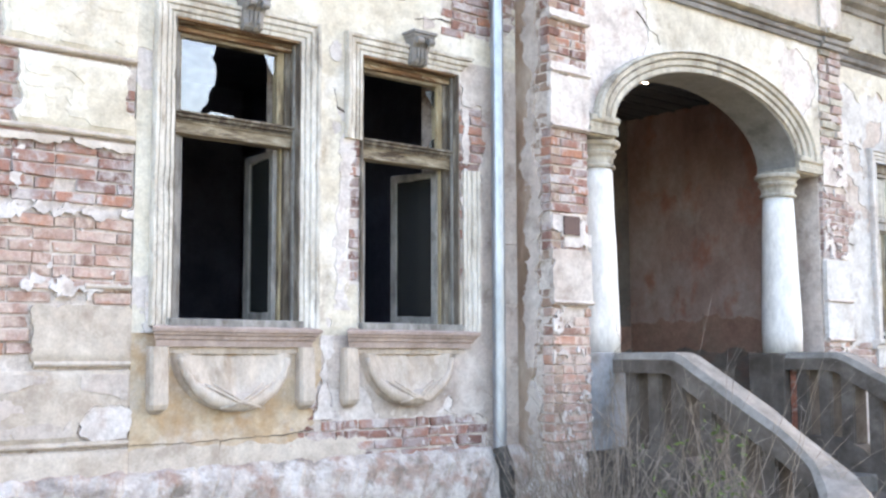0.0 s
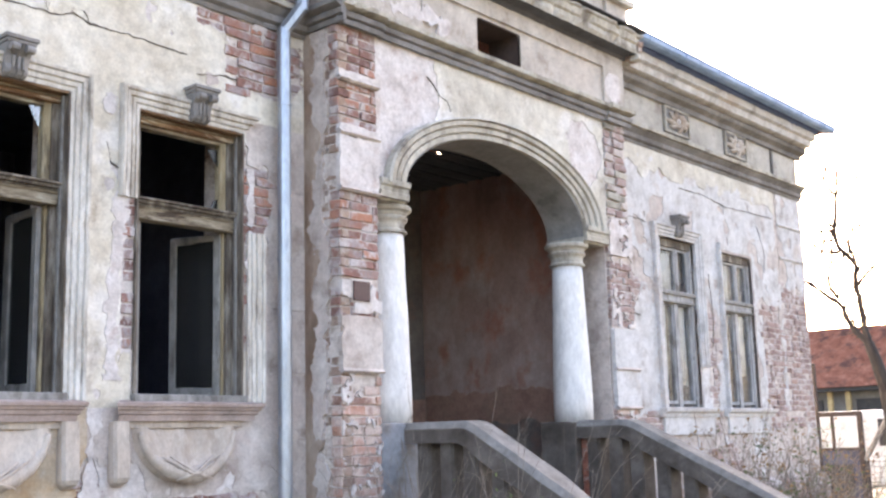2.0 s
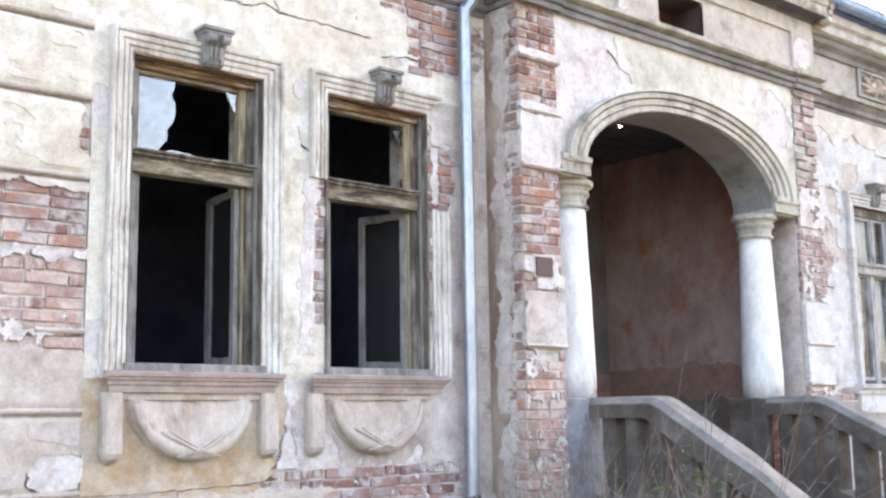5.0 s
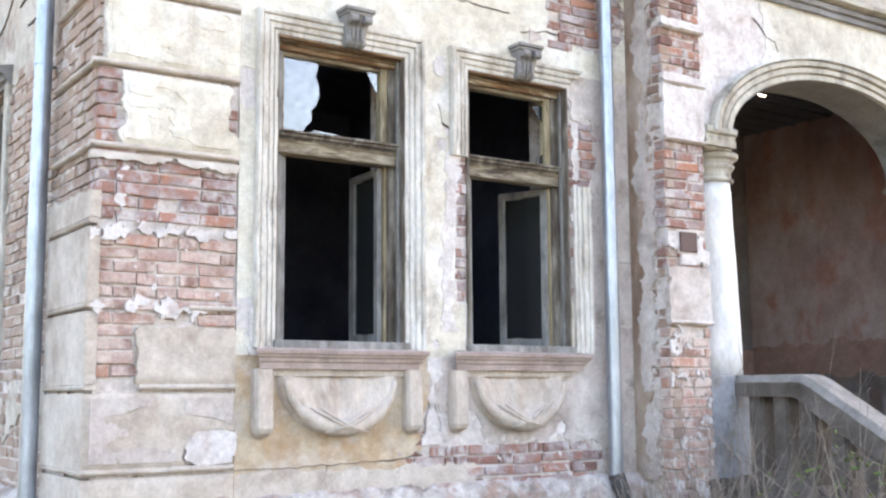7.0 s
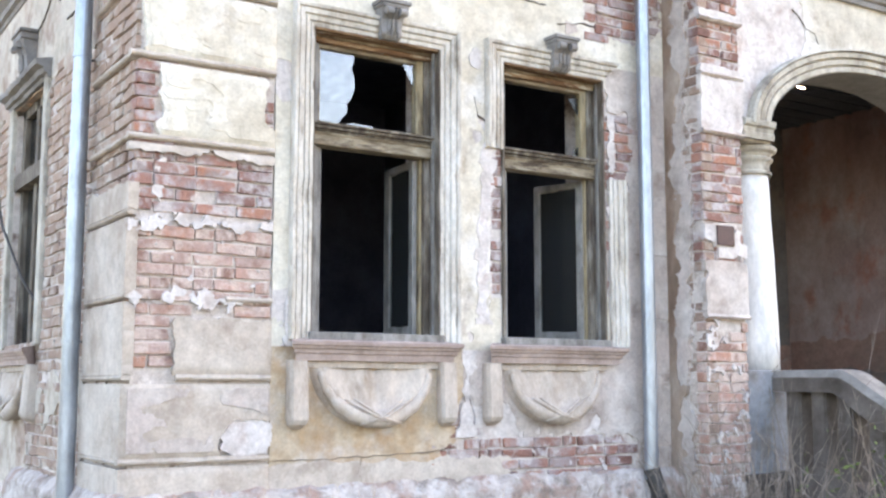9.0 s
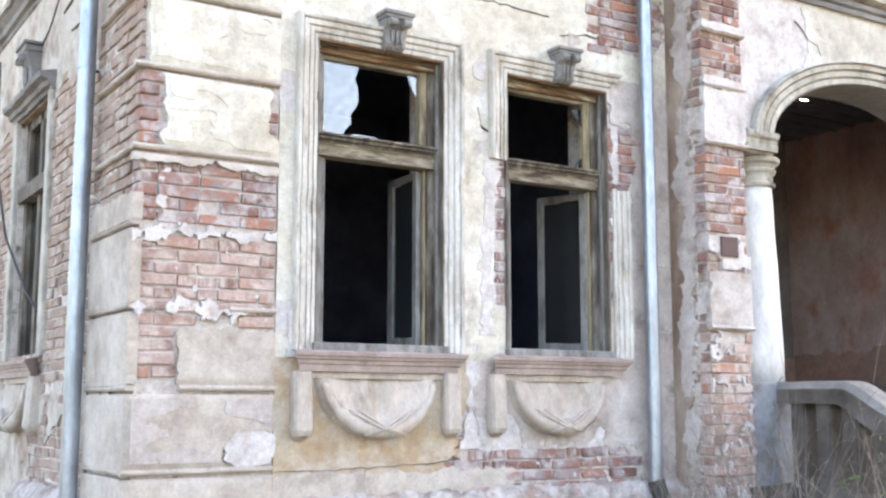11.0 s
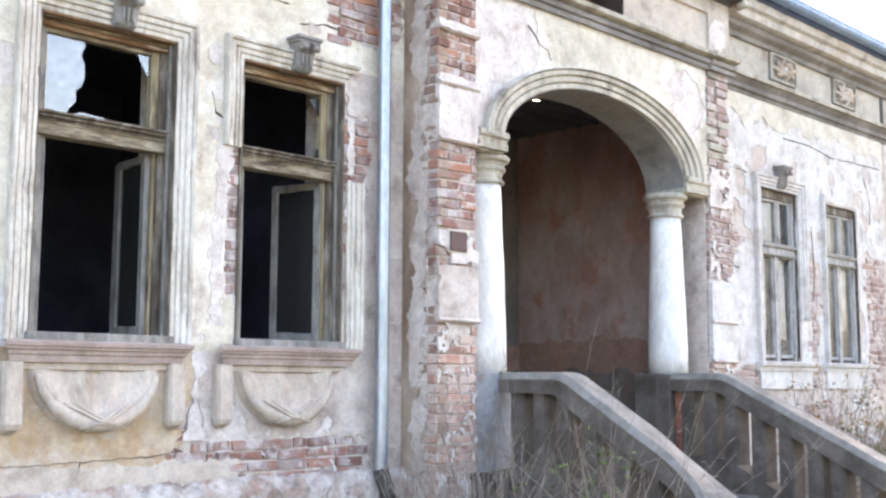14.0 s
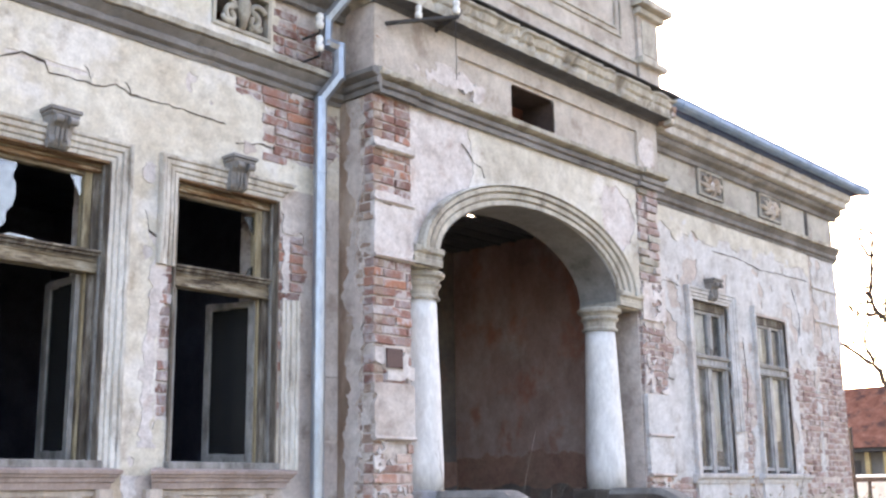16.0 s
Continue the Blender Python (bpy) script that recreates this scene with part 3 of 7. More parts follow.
sheet("plaster_coat", front(0.002), 2.72, 3.41, 1.02, 4.42, 0.024, f_strip, 0.04, M_GREYPL, wall_front)
sheet("lime_patch", front(-0.006), 1.38, 1.60, 2.2, 3.62, 0.013, lambda u, v: 0.055 - abs(u - 1.49 + 0.03 * math.sin(v * 3)) + rag(u, v, 5.0, 0.05, 7.0), 0.03, M_WHITEPL, wall_front, "flaking white lime")
sheet("lime_patch", front(-0.006), 1.20, 1.42, 1.35, 2.0, 0.013, lambda u, v: max(0.085 * (1.80 - v) / 0.42 - abs(u - 1.31), -elld(u, v, 1.33, 1.93, 0.07, 0.12)) + rag(u, v, 6.0, 0.035, 8.0), 0.03, M_WHITEPL, wall_front)
sheet("frieze_coat", front(0.0), -1.27, 3.41, 5.5, Z_TOP, 0.04, lambda u, v: min(boxd(u, v, *GRILLE), boxd(u, v, 2.62, 3.6, 5.0, 6.3) + rag(u, v, 8.0)), 0.04, M_CREAM, wall_front)
for a, b, c, d in ((1.53, 1.648, 2.4, 3.64), (2.69, 3.40, 2.1, 4.1), (1.50, 3.40, 1.03, 1.7), (2.2, 3.40, 4.5, 5.34), (2.58, 3.40, 5.58, 6.1)):
    bricks(wall_front, front(0), 0, a, b, c, d, lambda u, v: (f_front(u, v) < 0.03 if v < 5.4 else True) and not in_any(u, v, [GRILLE], 0.0), a + c)
bricks(wall_front, front(0), 0, 1.0, 1.50, 1.03, 1.75, lambda u, v: f_front(u, v) < 0.03, 2)

# quoin blocks at the corner
JOINTS = (0.72, 1.24, 1.77, 2.29, 2.83, 3.33, 3.88, 4.40, 4.93, 5.34)
PROUD = -0.03
QH = {1.24: lambda u, v: min(elld(u, v, -0.38, 1.36, 0.28, 0.16) + rag(u, v, 11.0, 0.05), 9),
      1.77: lambda u, v: min(boxd(u, v, -1.4, -0.98, 1.77, 2.4) + rag(u, v, 12.0, 0.05), boxd(u, v, -1.4, -0.2, 2.17, 2.4) + rag(u, v, 12.5, 0.05)),
      2.29: lambda u, v: -1.0,
      2.83: lambda u, v: boxd(u, v, -1.4, -0.2, 2.8, 3.24) + rag(u, v, 13.0, 0.05),
      3.33: lambda u, v: min(boxd(u, v, -1.4, -1.12, 3.3, 3.83) + rag(u, v, 14.0, 0.05), elld(u, v, -0.30, 3.68, 0.09, 0.2) + rag(u, v, 14.0, 0.05)),
      3.88: lambda u, v: elld(u, v, -1.27, 4.0, 0.06, 0.5) + rag(u, v, 15.0, 0.04),
      4.40: lambda u, v: elld(u, v, -1.27, 4.6, 0.05, 0.3) + rag(u, v, 15.0, 0.04)}
for z0, z1 in zip(JOINTS, JOINTS[1:]):
    hole = QH.get(z0, lambda u, v: 9.0)
    a, b = z0 + 0.028, z1 - 0.028

    def f_block(u, v, hole=hole, a=a, b=b):
        return min(hole(u, v), u + 1.30, -0.285 - u, v - a + 0.001, b - v + 0.001)

    def pillow(u, v, a=a, b=b):
        e = min(v - a, b - v, u + 1.3, -0.285 - u)
        return 0.018 * max(0.0, 1 - e / 0.05) ** 2

    if z0 != 2.29:
        sheet("quoin_block", front(PROUD), -1.30, -0.285, a, b, 0.026, f_block, 0.075, M_CREAM if z0 > 3.2 else M_QUOIN, wall_front, "pale plaster quoin block", shape=pillow)
for z0, sd in ((1.24, 111.0), (3.33, 112.0), (3.88, 113.0), (4.40, 114.0)):
    sheet("quoin_skin", front(PROUD - 0.006), -1.27, -0.30, z0 + 0.06, z0 + 0.48, 0.018, lambda u, v, z0=z0, sd=sd: min(QH[z0](u, v) - 0.03, u + 1.26, -0.31 - u, v - z0 - 0.065, z0 + 0.475 - v, 0.06 + 0.22 * noise.fractal(Vector((u * 1.6, v * 3.5, sd)), 0.6, 2.2, 6)), 0.012, M_CREAM if z0 > 3 else M_GREYPL, wall_front, "peeling paint skin of the block")
for z in JOINTS[1:-1]:
    x1 = -0.29
    x0 = -1.31 if z not in (1.77, 2.29) else (-0.95 if z == 1.77 else -0.62)
    if z in (2.83,):
        continue
    moulding("joint_bead", (x0, 0.03, z), (x1, 0.03, z), [(0, -0.006), (0.05, -0.006), (0.064, 0.004), (0.066, 0.016), (0.055, 0.024), (0.05, 0.034), (0, 0.034)], (0, -1, 0), M_QUOIN, wall_front)
sheet("lime_patch", front(-0.022), -1.29, -0.29, 2.70, 2.86, 0.013, lambda u, v: 0.025 - abs(v - 2.80) + rag(u, v, 21.0, 0.10, 6.0), 0.05, M_WHITEPL, wall_front)
sheet("lime_patch", front(-0.022), -1.29, -0.29, 2.20, 2.40, 0.013, lambda u, v: 0.02 - abs(v - 2.29) + rag(u, v, 22.0, 0.10, 6.0), 0.05, M_WHITEPL, wall_front)
sheet("lime_patch", front(-0.020), -0.75, -0.27, 1.22, 1.62, 0.013, lambda u, v: -elld(u, v, -0.46, 1.40, 0.2, 0.13) + rag(u, v, 23.0, 0.06, 8.0), 0.05, M_WHITEPL, wall_front)
sheet("lime_patch", front(-0.015), -0.28, -0.12, 2.0, 2.35, 0.013, lambda u, v: 0.07 - abs(u + 0.14) - 0.2 * abs(v - 2.1) + rag(u, v, 24.0, 0.06, 8.0), 0.05, M_WHITEPL, wall_front)
bricks(wall_front, front(-0.004), 0, -1.27, -0.29, 1.80, 2.84, lambda u, v: not (u > -0.95 and v < 2.15), 3, meshes=BRICKSP, cap=200)
bricks(wall_front, front(-0.004), 0, -1.27, -0.29, 2.85, 3.86, lambda u, v: v < 3.30 or u < -1.12 or (u > -0.42 and v > 3.4), 3.3, cap=120)

# the side wall's coats
for z0, z1 in zip(JOINTS, JOINTS[1:]):
    a, b = z0 + 0.028, z1 - 0.028
    if z0 < 3.2:
        ragz = z0
        sheet("quoin_block", side(-1.30), -0.02, 0.95, a, b, 0.03, lambda u, v, a=a, b=b, q=ragz: min(u + 0.021 + min(0, rag(u, v, 30 + q, 0.04)), 0.951 - u, v - a + 0.001, b - v + 0.001, (9 if q < 2.8 else boxd(u, v, -0.2, 1.2, 3.05, 3.6) + rag(u, v, 31.0))), 0.075, M_QUOIN, wall_side, "tan plaster quoin block")
    if z0 > 1:
        moulding("joint_bead", (-1.24, -0.02, z0), (-1.24, 0.95, z0), [(0, -0.006), (0.05, -0.006), (0.064, 0.004), (0.066, 0.016), (0.055, 0.024), (0.05, 0.034), (0, 0.034)], (-1, 0, 0), M_QUOIN, wall_side)


def f_side(u, v):
    bare = min(boxd(u, v, 0.9, 9.5, 1.75, 4.28) + rag(u, v, 41.0, 0.25, 2.0), elld(u, v, 1.9, 1.25, 0.9, 0.28) + rag(u, v, 42.0, 0.25, 3.0))
    return min(bare, boxd(u, v, *WS))


sheet("plaster_coat", side(-1.27), 0.95, 9.0, 0.9, 5.34, 0.05, f_side, 0.04, M_SIDE, wall_side, "tan plaster left on the side wall")
sheet("frieze_coat", side(-1.27), 0.5, 9.0, 5.5, Z_TOP, 0.1, lambda u, v: 1.0, 0.04, M_CREAM, wall_side)
bricks(wall_side, side(-1.27), 90, 0.02, 4.9, 0.98, 4.95, lambda u, v: (f_side(u, v) < 0.04 if u > 0.93 else v > 3.05) and not in_any(u, v, [WS], 0.02), 4, meshes=BRICKSD, cap=300)


# the wing's coats
def f_wing(u, v):
    r = rag(u, v, 51.0, 0.10, 3.5)
    bare = min(boxd(u, v, 12.70, 13.32, 1.75, 3.6) + 0.9 * r, boxd(u, v, 13.48, 14.6, 1.85, 3.85) + 0.8 * r, elld(u, v, 11.1, 1.25, 0.5, 0.25) + 1.5 * r, elld(u, v, 9.2, 1.75, 0.35, 0.2) + r, elld(u, v, 11.0, 2.5, 0.1, 0.8) + r, elld(u, v, 8.7, 3.5, 0.35, 0.3) + r)
    line = max(abs(u - 13.42) - 0.035, 4.0 - v)
    return min(bare, line, boxd(u, v, *W3), boxd(u, v, *W4))


sheet("plaster_coat", front(0.008), 8.25, 14.42, 0.9, 5.52, 0.04, f_wing, 0.04, M_GREYPL, wall_wing, "grey undercoat", relief=0.012, rscale=3.0)
sheet("plaster_coat", front(0), 8.25, 14.42, 0.9, 5.52, 0.034, lambda u, v: min(f_wing(u, v) - 0.03, top_coat(u, v, 5.0, 0.07 if v > 2.0 else -0.10)), 0.02, M_WING, wall_wing, "weathered whitish plaster, flaking", relief=0.012, rscale=3.0)
sheet("cream_band", front(-0.006), 8.25, 13.37, 4.95, 5.46, 0.03, lambda u, v: v - 5.17 + rag(u, v, 52.0, 0.16, 2.5), 0.02, M_SPAN, wall_wing, "cream paint left under the string course")
sheet("frieze_coat", front(0), 8.25, 14.42, 5.66, Z_TOP, 0.08, lambda u, v: u - 13.46, 0.04, M_FRIEZE, wall_wing)
sheet("frieze_coat", front(0), 8.25, 13.38, 5.66, Z_TOP, 0.08, lambda u, v: 1.0, 0.04, M_FRIEZE, wall_wing)
bricks(wall_wing, front(0), 0, 8.25, 14.40, 0.95, 4.1, lambda u, v: f_wing(u, v) < 0.03 and not in_any(u, v, [W3, W4], 0.13), 6, meshes=BRICKSW, cap=300)
for z in (4.40, 4.93):
    moulding("joint_bead", (13.46, 0.0, z), (14.44, 0.0, z), [(0, -0.02), (0.02, -0.02), (0.03, 0.0), (0.02, 0.02), (0, 0.02)], (0, -1, 0), M_WING, wall_wing)
bm = bmesh.new()
walled(bm, side(14.42), [0.5, 9.0], [0.0, Z_WALL], lambda u, v: False, -0.4, 0.0)
tagged(part("wall_gable", bm, M_WING), "plastered end wall of the wing", "wall", kind="structure")
bm = bmesh.new()
walled(bm, front(9.0), [-1.27, 14.42], [0.0, Z_WALL], lambda u, v: False, -0.3, 0.0)
tagged(part("wall_back", bm, M_WING), "plain rear wall of the house", "wall", kind="structure")

# rough limewashed footing
bm = bmesh.new()
path = [(-1.36, 3.0, 0), (-1.36, -0.09, 0), (3.40, -0.09, 0)]
for a, b, o in (((-1.36, 3.0), (-1.36, -0.10), (-1, 0)), ((-1.36, -0.10), (3.42, -0.10), (0, -1)), ((8.25, -0.08), (14.5, -0.08), (0, -1))):
    pts = subdivided((*a, 0), (*b, 0), 0.04)
    prof = [(-0.09, 0.0), (0.05, 0.0), (0.045, 0.35), (0.04, 0.5), (0.035, 0.62), (0.03, 0.72), (0.025, 0.80), (0.018, 0.88), (0.01, 0.96), (-0.04, 1.03), (-0.09, 1.06)]
    sweep(bm, pts, prof, [((*o, 0), (0, 0, 1))] * len(pts))
for v in bm.verts:
    k = noise.fractal(v.co * 6.0, 0.6, 2.1, 5)
    v.co += Vector((0.02 * k, -0.035 * k, 0.02 * k if v.co.z > 0.3 else 0))
tagged(part("plinth", bm, M_STONE), "rough limewashed stone footing of the house", "plinth", kind="structure")

# ---- string courses, frieze and eaves ----
STRING = [(0, 0.0), (0.035, 0.0), (0.05, 0.03), (0.03, 0.045), (0.075, 0.065), (0.085, 0.11), (0.06, 0.125), (0.125, 0.185), (0.15, 0.20), (0.155, 0.245), (0.13, 0.26), (0.02, 0.285), (0, 0.285)]
for a, b, o in (((-1.29, 0.02, 5.30), (3.42, 0.02, 5.30), (0, -1, 0)), ((-1.25, -0.02, 5.30), (-1.25, 9.0, 5.30), (-1, 0, 0)), ((8.2, 0.02, 5.43), (14.46, 0.02, 5.43), (0, -1, 0))):
    # Lower part dark, top fillet pale: underside shade painted by material.
    tagged(moulding("string_course", a, b, STRING[:8] + [(0, 0.185)], o, M_TRIMD, None, wear=0.010), "stained moulded string course, shade put into its dark colour, chipped in places", "moulding", kind="structure")
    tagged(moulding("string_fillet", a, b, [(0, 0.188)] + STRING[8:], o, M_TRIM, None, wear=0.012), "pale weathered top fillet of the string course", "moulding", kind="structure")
EAVE = [(0, 0.0), (0.05, 0.0), (0.06, 0.06), (0.14, 0.10), (0.16, 0.16), (0.28, 0.22), (0.30, 0.34), (0.40, 0.38), (0.42, 0.46), (0, 0.46)]
for a, b, o in (((-1.27, 0.0, 6.12), (3.40, 0.0, 6.12), (0, -1, 0)), ((-1.27, -0.4, 6.12), (-1.27, 9.0, 6.12), (-1, 0, 0)), ((8.25, 0.0, 6.14), (14.55, 0.0, 6.14), (0, -1, 0))):
    # Shade under the eaves is put into the dark lower mouldings.
    tagged(moulding("eaves_cornice", a, b, EAVE[:5] + [(0, 0.16)], o, M_TRIMD, None, wear=0.01), "stained lower mouldings of the eaves, shade put into their dark colour", "cornice", kind="structure")
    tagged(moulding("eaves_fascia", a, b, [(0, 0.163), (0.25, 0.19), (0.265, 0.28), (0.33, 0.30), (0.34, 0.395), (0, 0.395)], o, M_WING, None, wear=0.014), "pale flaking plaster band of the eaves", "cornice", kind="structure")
    tagged(moulding("eaves_board", a, b, [(0, 0.398), (0.35, 0.398), (0.385, 0.42), (0.39, 0.47), (0, 0.47)], o, M_EAVE, None, wear=0.004), "blue eaves board, the eaves shadow put into its dark colour", "cornice", kind="structure")


def gutter(a, b, out, r=0.072):
    """A half-round gutter with its brackets."""
    a, b, out = Vector(a), Vector(b), Vector(out)
    g = thing("roof_gutter", a, "blue-grey sheet metal gutter along the eaves", "gutter")
    bm = bmesh.new()
    prof = [(-r, 0.05), (-r, -0.09), (r * 0.6, -0.10), (r, -0.075), (r, 0.0), (r - 0.008, 0.0), (r - 0.008, -0.07), (-r + 0.008, -0.08), (-r + 0.008, 0.05)]
    sweep(bm, [a, b], prof, [(out, (0, 0, 1))] * 2)
    part("trough", bm, M_GUTTER, g, smooth=False)
    bm = bmesh.new()
    tube(bm, [a + out * r, b + out * r], 0.014, 8)
    part("bead", bm, M_GUTTER, g)
    n = int((b - a).length / 0.9)
    for k in range(n):
        p = a.lerp(b, (k + 0.5) / n)
        bm = bmesh.new()
        tube(bm, [p + out * a2 + Vector((0, 0, b2)) for a2, b2 in ((-r - 0.006, 0.05), (-r - 0.006, -0.098), (r * 0.6, -0.108), (r + 0.008, -0.078), (r + 0.008, 0.0))], 0.008, 5)
        part("bracket", bm, M_GUTTER, g)
    return g


gutter((8.3, -0.48, 6.67), (14.85, -0.48, 6.67), (0, -1, 0))
gutter((-1.8, -0.50, 6.66), (3.42, -0.50, 6.66), (0, -1, 0))


stub = thing("gutter_outlet", (8.42, -0.50, 6.3), "short blue-grey outlet pipe hanging from the gutter's end", "downpipe")
bm = bmesh.new()
tube(bm, [(8.42, -0.50, 6.585), (8.42, -0.50, 6.36)], 0.055, 14)
part("pipe", bm, M_GUTTER, stub)
bm = bmesh.new()
tube(bm, [(8.42, -0.50, 6.39), (8.42, -0.50, 6.36)], 0.060, 14)
part("collar", bm, M_GUTTER, stub)


def roof(name, pts, label):
    """A roof plane with thickness."""
    bm = bmesh.new()
    vs = [bm.verts.new(p) for p in pts]
    f = bm.faces.new(vs)
    up = bmesh.ops.extrude_face_region(bm, geom=[f])["geom"]
    for v in up:
        if isinstance(v, bmesh.types.BMVert):
            v.co.z += 0.08
    return tagged(part(name, bm, M_TILE), label, "roof", kind="structure")


roof("roof_wing", [(8.2, -0.46, 6.60), (14.85, -0.46, 6.60), (12.2, 4.4, 8.6), (8.2, 4.4, 8.6)], "weathered clay tiled roof of the wing")
# Unseen gap added in the hip: sky shows through the porch ceiling hole.
roof("roof_wing_end", [(14.85, -0.46, 6.60), (14.85, 9.3, 6.60), (14.1, 7.91, 7.166), (14.1, 0.915, 7.166)], "weathered clay tiled hip of the wing, below an added unseen gap")
roof("roof_wing_end", [(13.3, 2.38, 7.77), (13.3, 6.43, 7.77), (12.2, 4.4, 8.6)], "weathered clay tiled top of the wing's hip")
roof("roof_front", [(-1.75, -0.46, 6.60), (8.2, -0.46, 6.60), (8.2, 4.4, 8.6), (1.0, 4.4, 8.6)], "weathered clay tiled roof of the house")
roof("roof_front_end", [(-1.75, 9.3, 6.60), (-1.75, -0.46, 6.60), (1.0, 4.4, 8.6)], "weathered clay tiled hip of the house")
roof("roof_rear", [(14.85, 9.3, 6.60), (-1.75, 9.3, 6.60), (1.0, 4.4, 8.6), (12.2, 4.4, 8.6)], "weathered clay tiled rear roof")

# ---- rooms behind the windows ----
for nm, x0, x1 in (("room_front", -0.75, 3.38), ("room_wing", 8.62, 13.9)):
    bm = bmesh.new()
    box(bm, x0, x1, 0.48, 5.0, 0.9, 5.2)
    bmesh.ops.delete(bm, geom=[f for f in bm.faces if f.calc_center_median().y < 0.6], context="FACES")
    # Unlit depth of the rooms is painted on as dark walls.
    tagged(part(nm, bm, M_DARKBLUE), "room seen through the windows, its gloom put into the wall colour", "room", kind="structure")

# ---- the porch ----
PX0, PX1 = 3.40, 8.25
PY = -0.42
ACX, AR, AH, AZ = 5.775, 1.51, 0.785, 3.92


def arch(hw, h, x):
    t = 1 - ((x - ACX) / hw) ** 2
    return AZ + h * math.sqrt(max(0.0, t))


bm = bmesh.new()
Y0, Y1 = PY + 0.04, 0.12
xs = [ACX - AR * math.cos(math.pi * k / 40) for k in range(41)]
for x0, x1 in zip(xs, xs[1:]):
    a, b = arch(AR, AH, x0), arch(AR, AH, x1)
    for y in (Y0, Y1):
        bm.faces.new([bm.verts.new(p) for p in ((x0, y, a), (x1, y, b), (x1, y, 5.41), (x0, y, 5.41))])
    f = bm.faces.new([bm.verts.new(p) for p in ((x0, Y0, a), (x1, Y0, b), (x1, Y1, b), (x0, Y1, a))])
for x0, x1 in ((3.90, xs[0]), (xs[-1], 7.72)):
    box(bm, x0, x1, Y0, Y1, AZ - 0.02, 5.41)
bmesh.ops.remove_doubles(bm, verts=bm.verts, dist=0.0005)
wall_porch = tagged(part("wall_porch", bm, M_SOFFIT), "porch front wall with a wide basket arch", "wall", kind="structure")


def f_porch_lower(u, v):
    hole = math.hypot((u - ACX) / (AR + 0.03), (max(v, AZ) - AZ) / (AH + 0.03)) - 1 if v > AZ else abs(u - ACX) / (AR + 0.03) - 1
    return hole


def f_lime(u, v):
    """Where the paint has come off the spandrels down to white lime."""
    return max(-(boxd(u, v, 3.8, 4.75, 4.0, 5.4) + rag(u, v, 62.0, 0.14, 2.5)), -(elld(u, v, 7.35, 4.9, 0.33, 0.36) + rag(u, v, 63.0, 0.1, 3.0)))


sheet("plaster_coat", front(PY + 0.022), 3.90, 7.75, AZ, 5.40, 0.03, lambda u, v: min(f_porch_lower(u, v), -f_lime(u, v)), 0.03, M_SPAN, wall_porch, "cream plaster spandrel")
sheet("lime_patch", front(PY + 0.030), 3.90, 7.75, AZ, 5.40, 0.03, lambda u, v: min(f_porch_lower(u, v), f_lime(u, v) + 0.004), 0.02, M_WHITEPL, wall_porch, "white lime where the paint is gone")


# ---- cracks in the plaster ----
def crack(parent, to, pts, width):
    """A crack with a ragged course: a raised ribbon, its inner shade as dark colour."""
    fine = []
    for p, q in zip(pts, pts[1:]):
        n = max(2, int(math.hypot(q[0] - p[0], q[1] - p[1]) / 0.03))
        fine += [(p[0] + (q[0] - p[0]) * i / n, p[1] + (q[1] - p[1]) * i / n) for i in range(n)]
    fine.append(pts[-1])
    bm = bmesh.new()
    prev = None
    for i, (u, v) in enumerate(fine):
        a = noise.noise(Vector((u * 14, v * 14, 3))) * 0.014
        w = width * (0.35 + 0.65 * abs(noise.noise(Vector((u * 6, v * 6, 8))) * 1.6)) * (0.25 if i in (0, len(fine) - 1) else 1)
        row = [bm.verts.new(to(u + a * 0.4, v + a + s * w, d)) for s, d in ((-1, 0.004), (-0.7, -0.007), (1, -0.005), (1.2, 0.004))]
        if prev:
            for k in range(3):
                bm.faces.new((prev[k], prev[k + 1], row[k + 1], row[k]))
        prev = row
    part("crack", bm, M_CRACK, parent, "crack laid on as a dark ribbon")


CRACKS_FRONT = (((-0.75, 4.84), (-0.2, 4.83), (0.04, 4.875), (0.10, 4.835), (0.31, 4.94), (0.49, 4.925), (0.53, 4.85), (0.96, 4.855), (1.08, 4.91), (1.21, 4.855), (1.60, 4.86), (2.10, 4.84)), ((0.80, 4.975), (0.84, 4.95), (0.865, 4.86)), ((1.15, 4.95), (1.19, 4.90), (1.21, 4.86)), ((2.2, 4.70), (2.5, 4.76), (2.62, 4.74)),
                ((1.38, 3.98), (1.42, 3.82), (1.52, 3.78)), ((-0.27, 1.232), (0.10, 1.226), (0.45, 1.238), (0.90, 1.25), (1.22, 1.275)), ((0.42, 1.23), (0.40, 1.13), (0.43, 1.06)))
for c in CRACKS_FRONT:
    crack(wall_front, front(0), c, 0.011 if c[0][1] > 2 else 0.004)
for c in (((10.3, 5.02), (11.0, 5.03), (11.7, 4.95), (12.4, 4.98), (13.3, 5.0)), ((8.4, 4.42), (9.2, 4.45), (9.35, 4.42)), ((8.5, 3.2), (8.8, 3.22), (9.1, 3.2)), ((8.4, 2.6), (8.9, 2.62)), ((11.0, 3.9), (11.06, 3.3), (11.0, 2.9)), ((12.7, 4.8), (12.9, 4.4), (12.85, 4.1))):
    crack(wall_wing, front(-0.002), c, 0.009)
crack(wall_porch, front(-0.398), ((4.62, 5.16), (4.74, 5.08), (4.80, 5.00), (4.92, 4.98), (4.96, 4.88)), 0.006)
